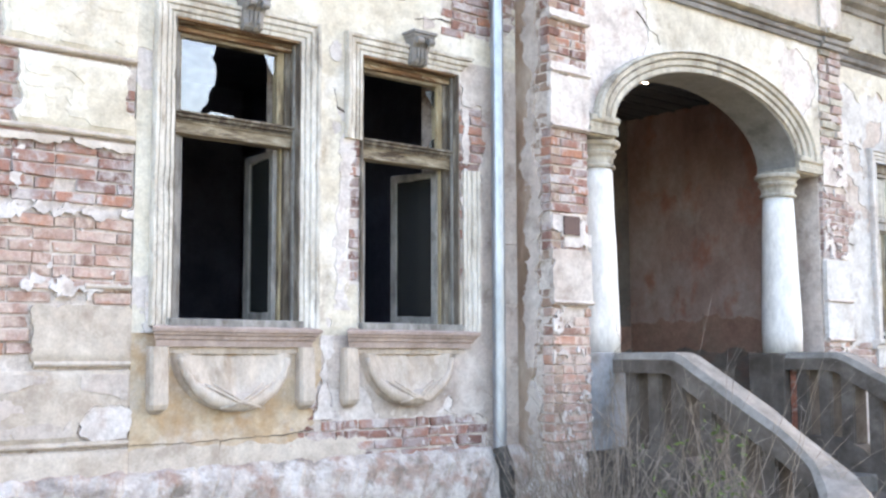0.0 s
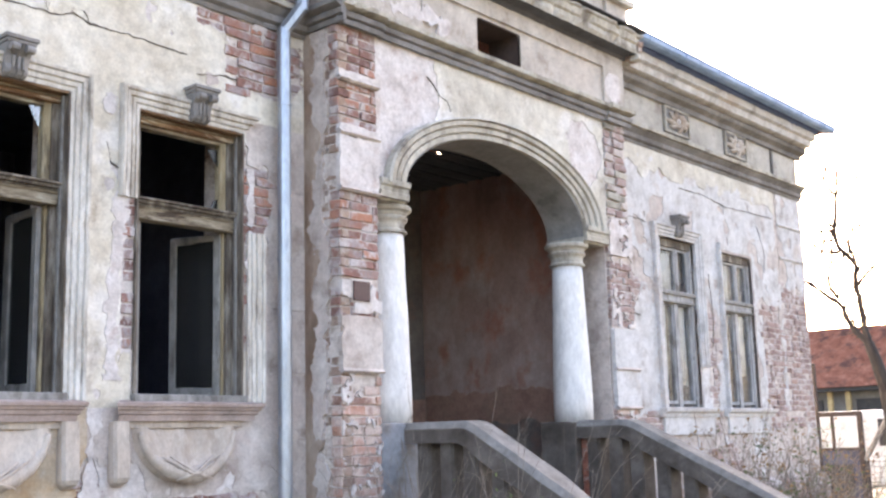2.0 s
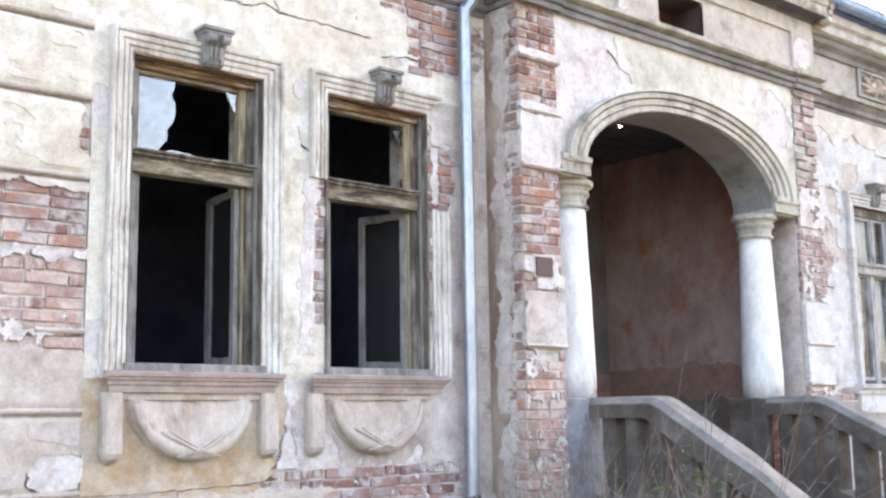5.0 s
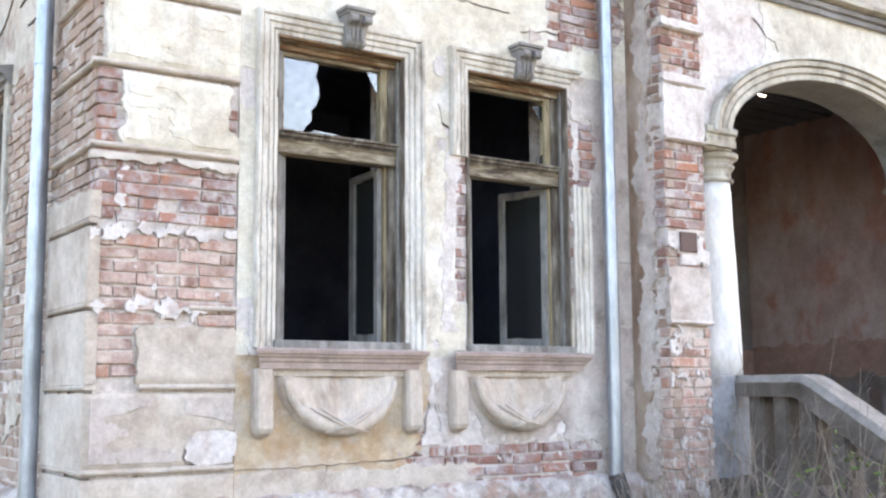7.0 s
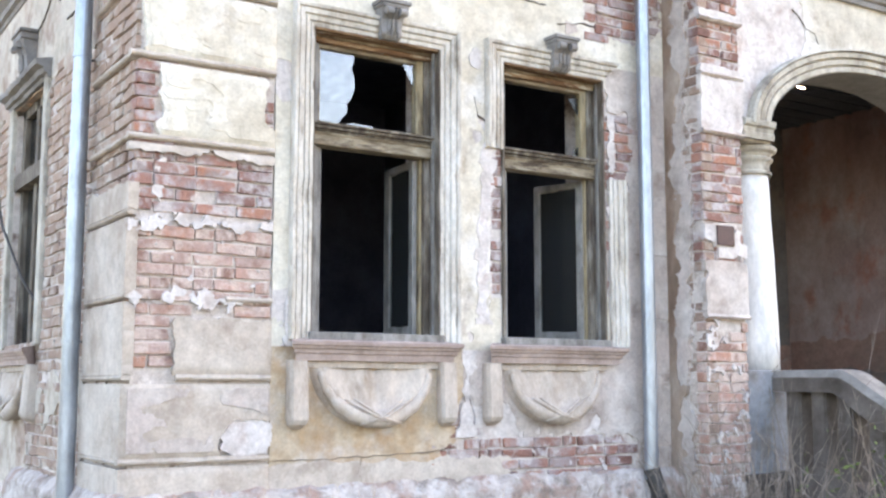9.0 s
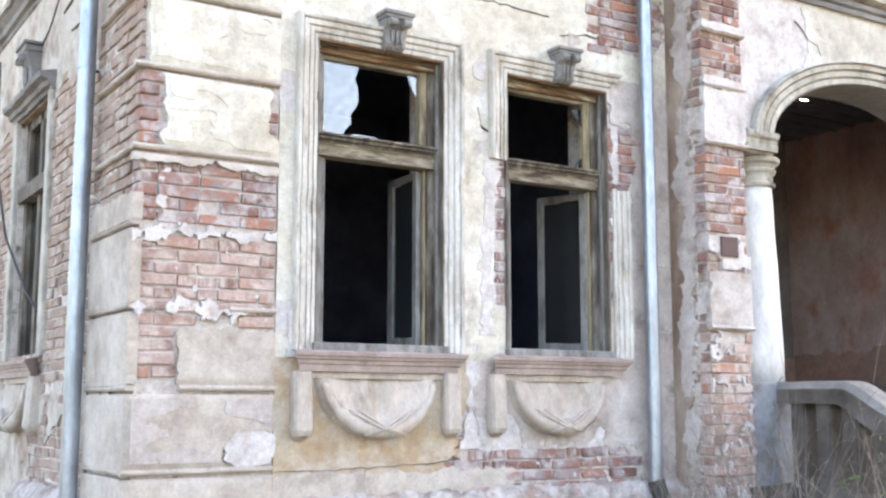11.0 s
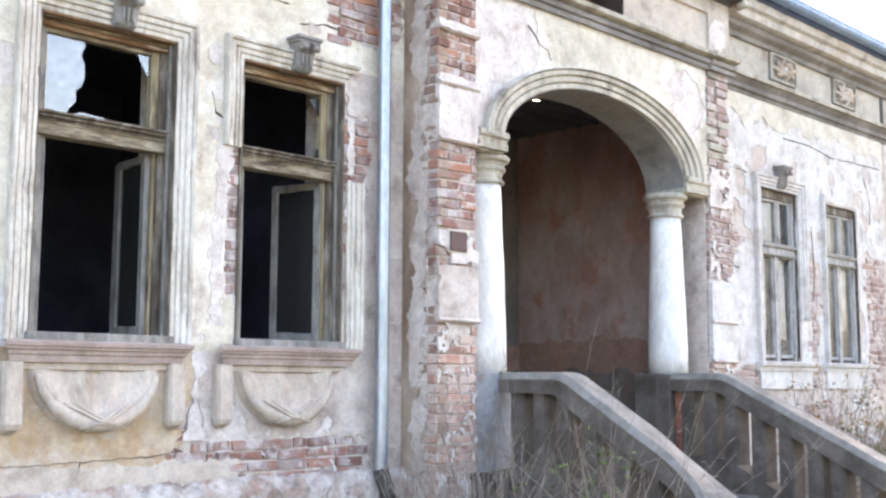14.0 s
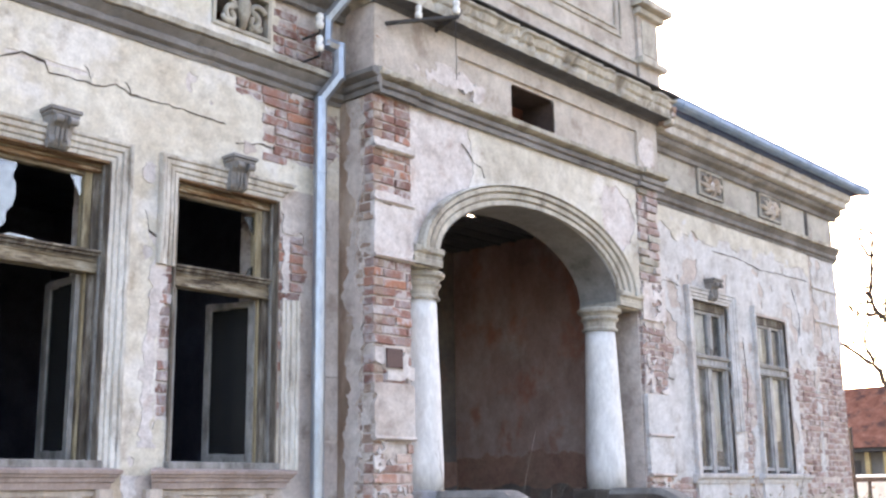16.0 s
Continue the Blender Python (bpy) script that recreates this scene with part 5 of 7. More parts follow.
for x0, x1, m, lb in ((3.93, 4.58, M_PIER, "blue-grey limewashed pier below the porch column"), (6.95, 7.62, M_CONC, "grey concrete pier below the porch column")):
    bm = bmesh.new()
    box(bm, x0, x1, -0.22, 0.1, 0.0, 1.872, 0.02, 0.006)
    box(bm, x0, x0 + (0.33 if x0 < 5 else x1 - x0), -0.36, -0.20, 0.0, 1.868, 0.02, 0.006)
    tagged(part("column_pier", bm, m), lb, "pier", "piers below the columns")
bm = bmesh.new()
box(bm, 7.02, 7.24, -0.56, -0.37, 0.3, 1.70, 0.02, 0.01)
tagged(part("brick_pier", bm, M_BRICKR), "small bare brick pier under the coping", "pier")

plank = thing("loose_plank", (4.56, -0.46, 0.6), "narrow yellow-brown board standing behind the balusters", "plank")
boxed("board", (4.545, 4.575, -0.52, -0.40, 0.60, 1.44), M_WOODY, plank, bevel=0.006, jitter=0.005)

# ---- windows ----
ARCHI = [(0.0, 0.03), (0.0, -0.024), (0.024, -0.027), (0.029, -0.014), (0.036, -0.014), (0.043, -0.032), (0.066, -0.035), (0.071, -0.024), (0.080, -0.024), (0.087, -0.046), (0.120, -0.050), (0.126, -0.038), (0.134, -0.060), (0.156, -0.064), (0.165, -0.046), (0.165, 0.03)]


def architrave(name, rect, segments, parent, label="", material=None, scale=1.0):
    """Moulded surround: segments are ('l', z0, z1), ('r', z0, z1) and ('t', x0, x1)."""
    x0, x1, z0, z1 = rect
    w = 0.165 * scale
    for kind, a, b in segments:
        bm = bmesh.new()
        if kind == "t":
            p = subdivided((a, 0, z1), (b, 0, z1), 0.035)
            prof = [(-q, s * scale) for s, q in ARCHI]
            rings = []
            for v in p:
                ring = []
                for s, q in ARCHI:
                    x = v.x
                    if v.x <= a + 1e-6 and abs(a - x0) < 0.01:
                        x = a - s * scale
                    if v.x >= b - 1e-6 and abs(b - x1) < 0.01:
                        x = b + s * scale
                    ring.append(bm.verts.new((x, q, z1 + s * scale)))
                rings.append(ring)
        else:
            sg, xx = (-1, x0) if kind == "l" else (1, x1)
            p = subdivided((xx, 0, a), (xx, 0, b), 0.035)
            rings = []
            for v in p:
                ring = []
                for s, q in ARCHI:
                    z = v.z
                    if v.z >= b - 1e-6 and abs(b - z1) < 0.01:
                        z = b + s * scale
                    ring.append(bm.verts.new((xx + sg * s * scale, q, z)))
                rings.append(ring)
        n = len(ARCHI)
        for r, s in zip(rings, rings[1:]):
            for k in range(n):
                bm.faces.new((r[k], r[(k + 1) % n], s[(k + 1) % n], s[k]))
        bm.faces.new(rings[0][::-1])
        bm.faces.new(rings[-1])
        for v in bm.verts:
            v.co += Vector((0.004 * noise.noise(v.co * 8), 0.006 * noise.noise(v.co * 7 + Vector((3, 0, 0))) + 0.020 * max(0.0, noise.fractal(v.co * 3.2, 0.6, 2.1, 5) - 0.28), 0))
        part("architrave", bm, material or M_SURR, parent, label)


def keystone(x, z0, z1, parent, w0=0.08, w1=0.105, material=None):
    """A fluted bracket over the window."""
    k = thing("keystone_bracket", (x, 0, z0), "grey carved stucco bracket over the window", "bracket", "brackets over the windows")
    m = material or M_TRIMD
    h = z1 - z0
    bm = bmesh.new()
    rings = []
    for s, w, d in ((0, 0.7, 0.06), (0.08, 0.8, 0.09), (0.16, 0.78, 0.10), (0.30, 0.82, 0.09), (0.5, 0.86, 0.10), (0.7, 0.92, 0.14), (0.8, 0.95, 0.15)):
        q = w1 * w
        rings.append([bm.verts.new((x + a * q, -d * b, z0 + h * s)) for a, b in ((-1, -0.3), (-1, 0.85), (-0.6, 1.0), (-0.5, 0.86), (-0.12, 0.86), (0, 1.06), (0.12, 0.86), (0.5, 0.86), (0.6, 1.0), (1, 0.85), (1, -0.3))])
    n = len(rings[0])
    for r, s in zip(rings, rings[1:]):
        for i in range(n):
            bm.faces.new((r[i], r[(i + 1) % n], s[(i + 1) % n], s[i]))
    bm.faces.new(rings[0][::-1])
    bm.faces.new(rings[-1])
    part("shaft", bm, m, k)
    boxed("cap", (x - w1 * 1.08, x + w1 * 1.08, -0.15, 0.03, z0 + h * 0.8, z1 - 0.03), m, k, bevel=0.012)
    boxed("cap_slab", (x - w1 * 1.2, x + w1 * 1.2, -0.165, 0.03, z1 - 0.03, z1), m, k, bevel=0.008)
    for sx in (-0.55, 0.55):
        bm = bmesh.new()
        tube(bm, [(x + sx * w1 - 0.03, -0.15, z0 + h * 0.68), (x + sx * w1 + 0.03, -0.15, z0 + h * 0.68)], 0.03, 10)
        part("scroll", bm, m, k)
    for sx in (-0.35, 0, 0.35):
        bm = bmesh.new()
        tube(bm, [(x + sx * w1, -0.10, z0 + h * 0.18), (x + sx * w1, -0.105, z0 + h * 0.5)], [0.012, 0.016], 6)
        part("bead", bm, m, k)
    return k


def window_sill(x0, x1, parent, both=True):
    s = thing("ornate_window_sill", ((x0 + x1) / 2, 0, 1.4), "pinkish moulded window sill over a stucco swag and two consoles" if both else "pinkish moulded window sill over a stucco swag, one console lost", "window sill", "sills of the front windows")
    path = subdivided((x0 + 0.02, 0.03, 1.905), (x1 - 0.02, 0.03, 1.905), 0.1)
    prof = [(0, 0.0), (0.10, 0.0), (0.105, 0.045), (0.12, 0.05), (0.125, 0.075), (0.14, 0.082), (0.145, 0.10), (0.16, 0.105), (0.165, 0.13), (0.15, 0.137), (0, 0.16)]
    bm = bmesh.new()
    sweep(bm, path, prof, [((0, -1, 0), (0, 0, 1))] * len(path))
    # returns at both ends
    for v in bm.verts:
        e = -v.co.y + 0.03
        if v.co.x < x0 + 0.03:
            v.co.x += 0.14 - e * 0.9
        if v.co.x > x1 - 0.03:
            v.co.x -= 0.14 - e * 0.9
        v.co += Vector((0, 0.004 * noise.noise(v.co * 6), 0.004 * noise.noise(v.co * 5)))
    part("sill_moulding", bm, M_SILL, s, "pinkish painted moulded slab")
    boxed("band", (x0 + 0.17, x1 - 0.17, -0.035, 0.035, 1.855, 1.906), M_STUCCO, s)
    for xa in (x0 + 0.02, x1 - 0.19)[:2 if both else 1]:
        bm = bmesh.new()
        n = 14
        rings = []
        for k in range(n + 1):
            t = k / n
            z = 1.905 - t * 0.47
            d = 0.075 + 0.03 * t
            w = 0.070
            if t > 0.82:
                q = (t - 0.82) / 0.18
                d *= math.sqrt(max(0.02, 1 - q * q))
                w *= math.sqrt(max(0.05, 1 - q * q * 0.8))
            cx = xa + 0.085
            rings.append([bm.verts.new((cx + w * a, 0.03 - (d + 0.03) * b, z)) for a, b in ((-1, 0), (-1, 0.8), (-0.75, 1), (0.75, 1), (1, 0.8), (1, 0))])
        for r, q in zip(rings, rings[1:]):
            for i in range(6):
                bm.faces.new((r[i], r[(i + 1) % 6], q[(i + 1) % 6], q[i]))
        bm.faces.new(rings[0][::-1])
        bm.faces.new(rings[-1])
        part("console", bm, M_STUCCO, s, smooth=False)
    # swag: a bellied half round of cloth with a rim
    cx, hw = (x0 + x1) / 2, (x1 - x0) / 2 - 0.20
    bm = bmesh.new()
    nu, nr = 40, 14
    grid = []
    for i in range(nu + 1):
        t = math.pi * i / nu
        row = []
        for j in range(nr + 1):
            q = j / nr
            x, z = cx - hw * q * math.cos(t), 1.86 - 0.43 * q * math.sin(t)
            belly = 0.025 + 0.05 * math.sin(math.pi * min(1, q * 0.9)) ** 0.8 * math.sin(t) ** 0.7 + 0.045 * math.exp(-((q - 0.78) / 0.14) ** 2)
            fold = 0.012 * math.sin(34 * x) * max(0, 1 - q * 0.9)
            star = 0.022 * math.exp(-((z - 1.52) / 0.09) ** 2) * abs(math.cos(3 * math.atan2(z - 1.5, x - cx))) * math.exp(-((x - cx) / 0.22) ** 2)
            edge = 0.0 if q < 0.97 else 1.0
            row.append(bm.verts.new((x, 0.035 - (belly + fold + star) * (1 - edge) - 0.01, z)))
        grid.append(row)
    for i in range(nu):
        for j in range(nr):
            try:
                bm.faces.new((grid[i][j], grid[i + 1][j], grid[i + 1][j + 1], grid[i][j + 1]))
            except ValueError:
                pass
    part("swag", bm, M_STUCCO, s, "stucco cloth swag with a knot", smooth=True)
    bm = bmesh.new()
    pts, rad = [], []
    for i in range(33):
        t = 0.10 + (math.pi - 0.20) * i / 32
        pts.append((cx - hw * 0.86 * math.cos(t), -0.045 - 0.03 * math.sin(t), 1.86 - 0.36 * math.sin(t)))
        rad.append(0.022 + 0.045 * math.sin(t) ** 2 + 0.005 * math.sin(i * 1.9))
    tube(bm, pts, rad, 12)
    part("garland", bm, M_STUCCO, s, "thick stucco garland", smooth=True)
    for q in (-1, 1):
        for a, b, c in ((0.27, 0.03, -0.13), (0.20, -0.01, -0.17)):
            bm = bmesh.new()
            tube(bm, [(cx + q * a, -0.095, 1.640), (cx + q * (a + b) / 2, -0.128, 1.575), (cx + q * b, -0.146, 1.510), (cx + q * c, -0.132, 1.465)], [0.006, 0.011, 0.012, 0.006], 6)
            part("ribbon", bm, M_STUCCO, s, smooth=True)
    return s


def leaf(name, hinge, w, z0, z1, angle, sign, parent, glass=None, label=""):
    """A casement leaf hung on a vertical edge. sign: the way it runs from the hinge when shut."""
    hx, hy = hinge
    to = Matrix.Translation((hx, hy, 0)) @ Matrix.Rotation(radians(angle), 4, "Z")
    lf = None
    for k, (a, b, c, d) in enumerate(((0, 0.06, z0, z1), (w - 0.055, w, z0, z1), (0.06, w - 0.055, z1 - 0.055, z1), (0.06, w - 0.055, z0, z0 + 0.07))):
        bm = bmesh.new()
        box(bm, sign * a, sign * b, -0.02, 0.02, c, d, 0.006)
        bm.transform(to)
        o = part(name if k == 0 else ("stile" if k == 1 else "sash_rail"), bm, M_SASH, parent if k == 0 else lf, label if k == 0 else "")
        lf = lf or o
    if glass:
        bm = bmesh.new()
        box(bm, sign * 0.055, sign * (w - 0.05), -0.003, 0.003, z0 + 0.065, z1 - 0.05)
        bm.transform(to)
        g = part("pane", bm, glass, lf)
        g.visible_shadow = False
    return lf


def shard(outline, y, parent, label="broken glass shard"):
    """A flat piece of glass with the given outline."""
    bm = bmesh.new()
    a = [bm.verts.new((x, y, z)) for x, z in outline]
    b = [bm.verts.new((x, y + 0.004, z)) for x, z in outline]
    bm.faces.new(a)
    bm.faces.new(b[::-1])
    for k in range(len(a)):
        bm.faces.new((a[k], a[(k + 1) % len(a)], b[(k + 1) % len(a)], b[k]))
    g = part("pane", bm, M_GLASS, parent, label)
    g.visible_shadow = False
    return g


def front_window(name, rect, parent_wall, label):
    x0, x1, z0, z1 = rect
    w = thing(name, ((x0 + x1) / 2, 0.1, z0), label, "window", "front windows", "structure")
    ya, yb = 0.115, 0.20
    zt = z0 + 1.375
    # linings of the reveal
    boxed("jamb_lining", (x1 - 0.014, x1 + 0.006, -0.018, yb, z0, z1), M_WOOD, w, "bare grey weathered jamb board", 0.003)
    boxed("jamb_lining", (x0 - 0.006, x0 + 0.014, -0.018, yb, z0, z1), M_WOOD, w, bevel=0.003)
    boxed("jamb_bead", (x1 - 0.030, x1 - 0.013, 0.045, 0.070, z0, z1 - 0.012), M_SASH, w, bevel=0.004)
    boxed("window_frame", (x0 + 0.012, x0 + 0.105, ya, yb, z0, z1 - 0.01), M_SASH, w, "bare weathered window frame")
    boxed("frame_post", (x1 - 0.065, x1 - 0.012, ya, yb, z0, z1 - 0.01), M_WOOD, w)
    boxed("head_lining", (x0 + 0.012, x1 - 0.012, -0.012, ya, z1 - 0.016, z1 + 0.004), M_WOODH, w, bevel=0.003)
    boxed("head", (x0 + 0.012, x1 - 0.012, ya - 0.025, yb, z1 - 0.070, z1 - 0.012), M_WOODH, w, "brown paint peeling off the head", 0.010)
    boxed("head_bead", (x0 + 0.012, x1 - 0.012, ya - 0.040, ya - 0.015, z1 - 0.034, z1 - 0.018), M_WOODX, w, bevel=0.004)
    # upper sash
    boxed("sash_stile", (x0 + 0.085, x0 + 0.125, ya + 0.02, yb + 0.01, zt + 0.16, z1 - 0.065), M_WOODX, w, bevel=0.008)
    boxed("sash_stile", (x1 - 0.125, x1 - 0.062, ya + 0.02, yb + 0.01, zt + 0.16, z1 - 0.065), M_WOODV, w, "bare yellowish upright of the sash", 0.010)
    boxed("sash_rail", (x0 + 0.12, x1 - 0.12, ya + 0.02, yb + 0.01, z1 - 0.098, z1 - 0.065), M_WOODX, w, bevel=0.006)
    boxed("sash_rail", (x0 + 0.12, x1 - 0.12, ya + 0.02, yb + 0.01, zt + 0.155, zt + 0.185), M_WOOD, w, bevel=0.006)
    # transom with a moulded cap
    prof = [(-0.07, 0.0), (0.050, 0.0), (0.056, 0.006), (0.056, 0.022), (0.040, 0.028), (0.038, 0.082), (0.050, 0.086), (0.052, 0.098), (-0.07, 0.098)]
    moulding("transom", (x0 + 0.012, 0.13, zt), (x1 - 0.014, 0.13, zt), prof, (0, -1, 0), M_WOODX, w, "peeling pale wooden transom", 0.004)
    prof = [(-0.07, 0.100), (0.058, 0.100), (0.062, 0.108), (0.054, 0.113), (0.078, 0.120), (0.084, 0.134), (0.076, 0.140), (0.098, 0.148), (0.100, 0.162), (0.060, 0.172), (-0.07, 0.174)]
    moulding("transom_cap", (x0 + 0.004, 0.13, zt), (x1 - 0.004, 0.13, zt), prof, (0, -1, 0), M_WOOD, w, "dark weathered moulded cap of the transom", 0.004)
    # lower frame
    boxed("stop_bead", (x0 + 0.105, x0 + 0.150, ya + 0.035, yb + 0.02, z0, zt), M_SASH, w, bevel=0.006)
    boxed("stop_bead", (x1 - 0.085, x1 - 0.064, ya + 0.035, yb + 0.02, z0, zt), M_WOODV, w, bevel=0.005)
    boxed("sill_board", (x0 - 0.02, x1 + 0.02, -0.06, yb + 0.16, z0 - 0.05, z0 + 0.025), M_SASH, w, "grey sill board", 0.01)
    return w


win1 = front_window("window_1", W1, wall_front, "tall window with a broken upper pane and open casements")
win2 = front_window("window_2", W2, wall_front, "tall window with smashed panes and an open casement")
architrave("architrave", W1, [("l", 2.05, 4.29), ("r", 2.05, 4.29), ("t", 0.0, 1.065)], win1, "cream moulded surround, weathered")
architrave("architrave", W2, [("l", 3.58, 4.29), ("t", 1.65, 2.68)], win2, "cream moulded surround, half lost")
architrave("architrave", (W2[0], W2[1] + 0.05, W2[2], W2[3]), [("r", 2.05, 3.45)], win2)
sheet("lime_patch", front(-0.01), 2.69, 2.80, 3.0, 4.0, 0.02, lambda u, v: 0.04 - abs(u - 2.77) + rag(u, v, 91.0, 0.05, 8.0), 0.04, M_WHITEPL, wall_front)
sheet("lime_patch", front(-0.006), 1.30, 1.52, 4.14, 4.40, 0.012, lambda u, v: -elld(u, v, 1.40, 4.27, 0.055, 0.075) + rag(u, v, 25.0, 0.03, 9.0), 0.02, M_WHITEPL, wall_front, "round flake lifted off the plaster")
keystone(0.60, 4.28, 4.56, win1)
keystone(2.20, 4.28, 4.56, win2)
window_sill(-0.20, 1.22, win1)
window_sill(1.42, 2.83, win2, False)
leaf("casement", (W1[1] - 0.115, 0.17), 0.45, W1[2] + 0.03, W1[2] + 1.365, -93, -1, win1, M_GLASSD, "grey casement standing open")
leaf("casement", (W1[1] - 0.075, 0.225), 0.43, W1[2] + 0.04, W1[2] + 1.355, -88, -1, win1, None, "inner grey casement standing open")
leaf("casement", (W1[0] + 0.11, 0.21), 0.44, W1[2] + 0.03, W1[2] + 1.365, 82, 1, win1, M_GLASSD, "grey casement folded inwards")
leaf("casement", (W2[1] - 0.085, 0.17), 0.47, W2[2] + 0.03, W2[2] + 1.365, -69, -1, win2, M_GLASSD, "grey casement standing open")
leaf("casement", (W2[1] - 0.070, 0.225), 0.43, W2[2] + 0.04, W2[2] + 1.355, -64, -1, win2, None, "inner grey casement standing open")
leaf("casement", (W2[0] + 0.11, 0.21), 0.44, W2[2] + 0.03, W2[2] + 1.365, 95, 1, win2, None, "grey casement folded inwards")
GY = 0.165
shard([(0.115, 3.63), (0.115, 4.20), (0.42, 4.20), (0.415, 4.14), (0.39, 4.08), (0.42, 4.03), (0.425, 3.93), (0.40, 3.86), (0.36, 3.81), (0.365, 3.74), (0.31, 3.68), (0.29, 3.63)], GY, win1, "jagged remains of the upper pane")
shard([(0.95, 4.20), (0.83, 4.20), (0.87, 4.12), (0.91, 4.05), (0.95, 4.01)], GY, win1)
shard([(0.30, 3.63), (0.60, 3.63), (0.58, 3.66), (0.40, 3.67)], GY, win1)
shard([(1.72, 4.17), (1.76, 4.17), (1.80, 4.07), (1.77, 4.05)], GY, win2)
shard([(1.69, 3.63), (1.69, 3.85), (1.71, 3.75), (1.74, 3.66), (1.74, 3.63)], GY, win2)
for g in (shard([(2.56, 3.63), (2.56, 3.74), (2.51, 3.71), (2.47, 3.63)], GY, win2, "dusty shard"), shard([(2.56, 4.16), (2.56, 4.00), (2.52, 4.04), (2.45, 4.14)], GY, win2, "dusty shard")):
    g.data.materials[0] = M_GLASSD


def wing_window(name, rect, sill, key, label):
    x0, x1, z0, z1 = rect
    w = thing(name, ((x0 + x1) / 2, 0.1, z0), label, "window", "windows of the wing", "structure")
    y0, y1 = 0.06, 0.14
    boxed("window_frame", (x0 - 0.005, x0 + 0.06, y0, y1, z0, z1), M_SASHW, w, "grey weathered window frame")
    boxed("frame_post", (x1 - 0.06, x1 + 0.005, y0, y1, z0, z1), M_SASHW, w)
    boxed("head", (x0, x1, y0 - 0.01, y1, z1 - 0.11, z1), M_WOOD, w)
    boxed("transom", (x0, x1, y0 - 0.02, y1, z0 + 1.38, z0 + 1.50), M_SASHW, w)
    boxed("transom_cap", (x0 - 0.01, x1 + 0.01, y0 - 0.05, y1, z0 + 1.475, z0 + 1.52), M_SASH, w, bevel=0.008)
    boxed("transom_lip", (x0, x1, y0 - 0.04, y1, z0 + 1.365, z0 + 1.395), M_SASH, w, bevel=0.006)
    boxed("mullion", ((x0 + x1) / 2 - 0.05, (x0 + x1) / 2 + 0.05, y0, y1, z0, z0 + 1.38), M_SASHW, w)
    for a, b, c, d in ((x0 + 0.06, (x0 + x1) / 2 - 0.05, z0 + 0.04, z0 + 1.38), ((x0 + x1) / 2 + 0.05, x1 - 0.06, z0 + 0.04, z0 + 1.38), (x0 + 0.06, (x0 + x1) / 2 + 0.08, z0 + 1.50, z1 - 0.11), ((x0 + x1) / 2 + 0.12, x1 - 0.06, z0 + 1.50, z1 - 0.11)):
        for e, f, g, h in ((a, a + 0.035, c, d), (b - 0.035, b, c, d), (a + 0.035, b - 0.035, d - 0.035, d), (a + 0.035, b - 0.035, c, c + 0.045)):
            boxed("sash", (e, f, y0 + 0.02, y1, g, h), M_SASHW, w, bevel=0.004)
        bm = bmesh.new()
        box(bm, a + 0.03, b - 0.03, y0 + 0.045, y0 + 0.05, c + 0.04, d - 0.03)
        g = part("pane", bm, M_GLASSW, w)
        g.visible_shadow = False
    boxed("sash_bar", ((x0 + x1) / 2 + 0.08, (x0 + x1) / 2 + 0.12, y0 + 0.01, y1, z0 + 1.50, z1 - 0.11), M_SASHW, w)
    # pleated curtain
    bm = bmesh.new()
    n = 60
    for za, zb, xa, xb in ((z0 + (0.42 if key else 0.30), z0 + 1.40, x0 + 0.08, x0 + 0.36), (z0 + (0.28 if key else 0.45), z0 + 1.40, x0 + 0.56, x1 - 0.10), (z0 + 1.5, z1 - 0.08, x0 + 0.06, x1 - (0.40 if key else 0.52))):
        row = [(xa + (xb - xa) * k / n, 0.155 + 0.007 * math.sin(k * 0.62) + 0.008 * math.sin(k * 0.23)) for k in range(n + 1)]
        lo = [bm.verts.new((x, y, za + 0.05 * noise.noise(Vector((x * 6, 0, 0))))) for x, y in row]
        hi = [bm.verts.new((x, y, zb)) for x, y in row]
        for k in range(n):
            bm.faces.new((lo[k], lo[k + 1], hi[k + 1], hi[k]))
    c = tagged(part("curtain", bm, M_CURTAIN, smooth=True), "pale yellowed curtain hanging behind the window", "curtain", "curtains of the wing")
    sld = c.modifiers.new("thickness", "SOLIDIFY")
    sld.thickness = 0.003
    s0, s1 = sill
    moulding("window_sill", (s0, 0.03, 1.93), (s1, 0.03, 1.93), [(0, 0), (0.08, 0), (0.09, 0.05), (0.13, 0.07), (0.14, 0.11), (0, 0.13)], (0, -1, 0), M_WING, w, "whitish moulded sill")
    boxed("apron", (s0 + 0.08, s1 - 0.08, -0.03, 0.035, 1.70, 1.93), M_WING, w)
    return w


win3 = wing_window("window_3", W3, (9.42, 10.95), True, "tall double casement window with pale curtains in a moulded surround")
win4 = wing_window("window_4", W4, (11.22, 12.75), False, "tall double casement window with pale curtains, surround mostly lost")
architrave("architrave", W3, [("l", 2.05, 4.29), ("r", 2.6, 4.29), ("t", W3[0], W3[1])], win3, material=M_WING)
architrave("architrave", W4, [("l", 2.05, 4.27)], win4, material=M_WING, scale=0.7)
keystone(10.13, 4.31, 4.60, win3, material=M_TRIMD)

# window of the side wall
ws = thing("window_5", (-1.2, 3.15, 2.08), "grey weathered side window with a moulded transom", "window", kind="structure")
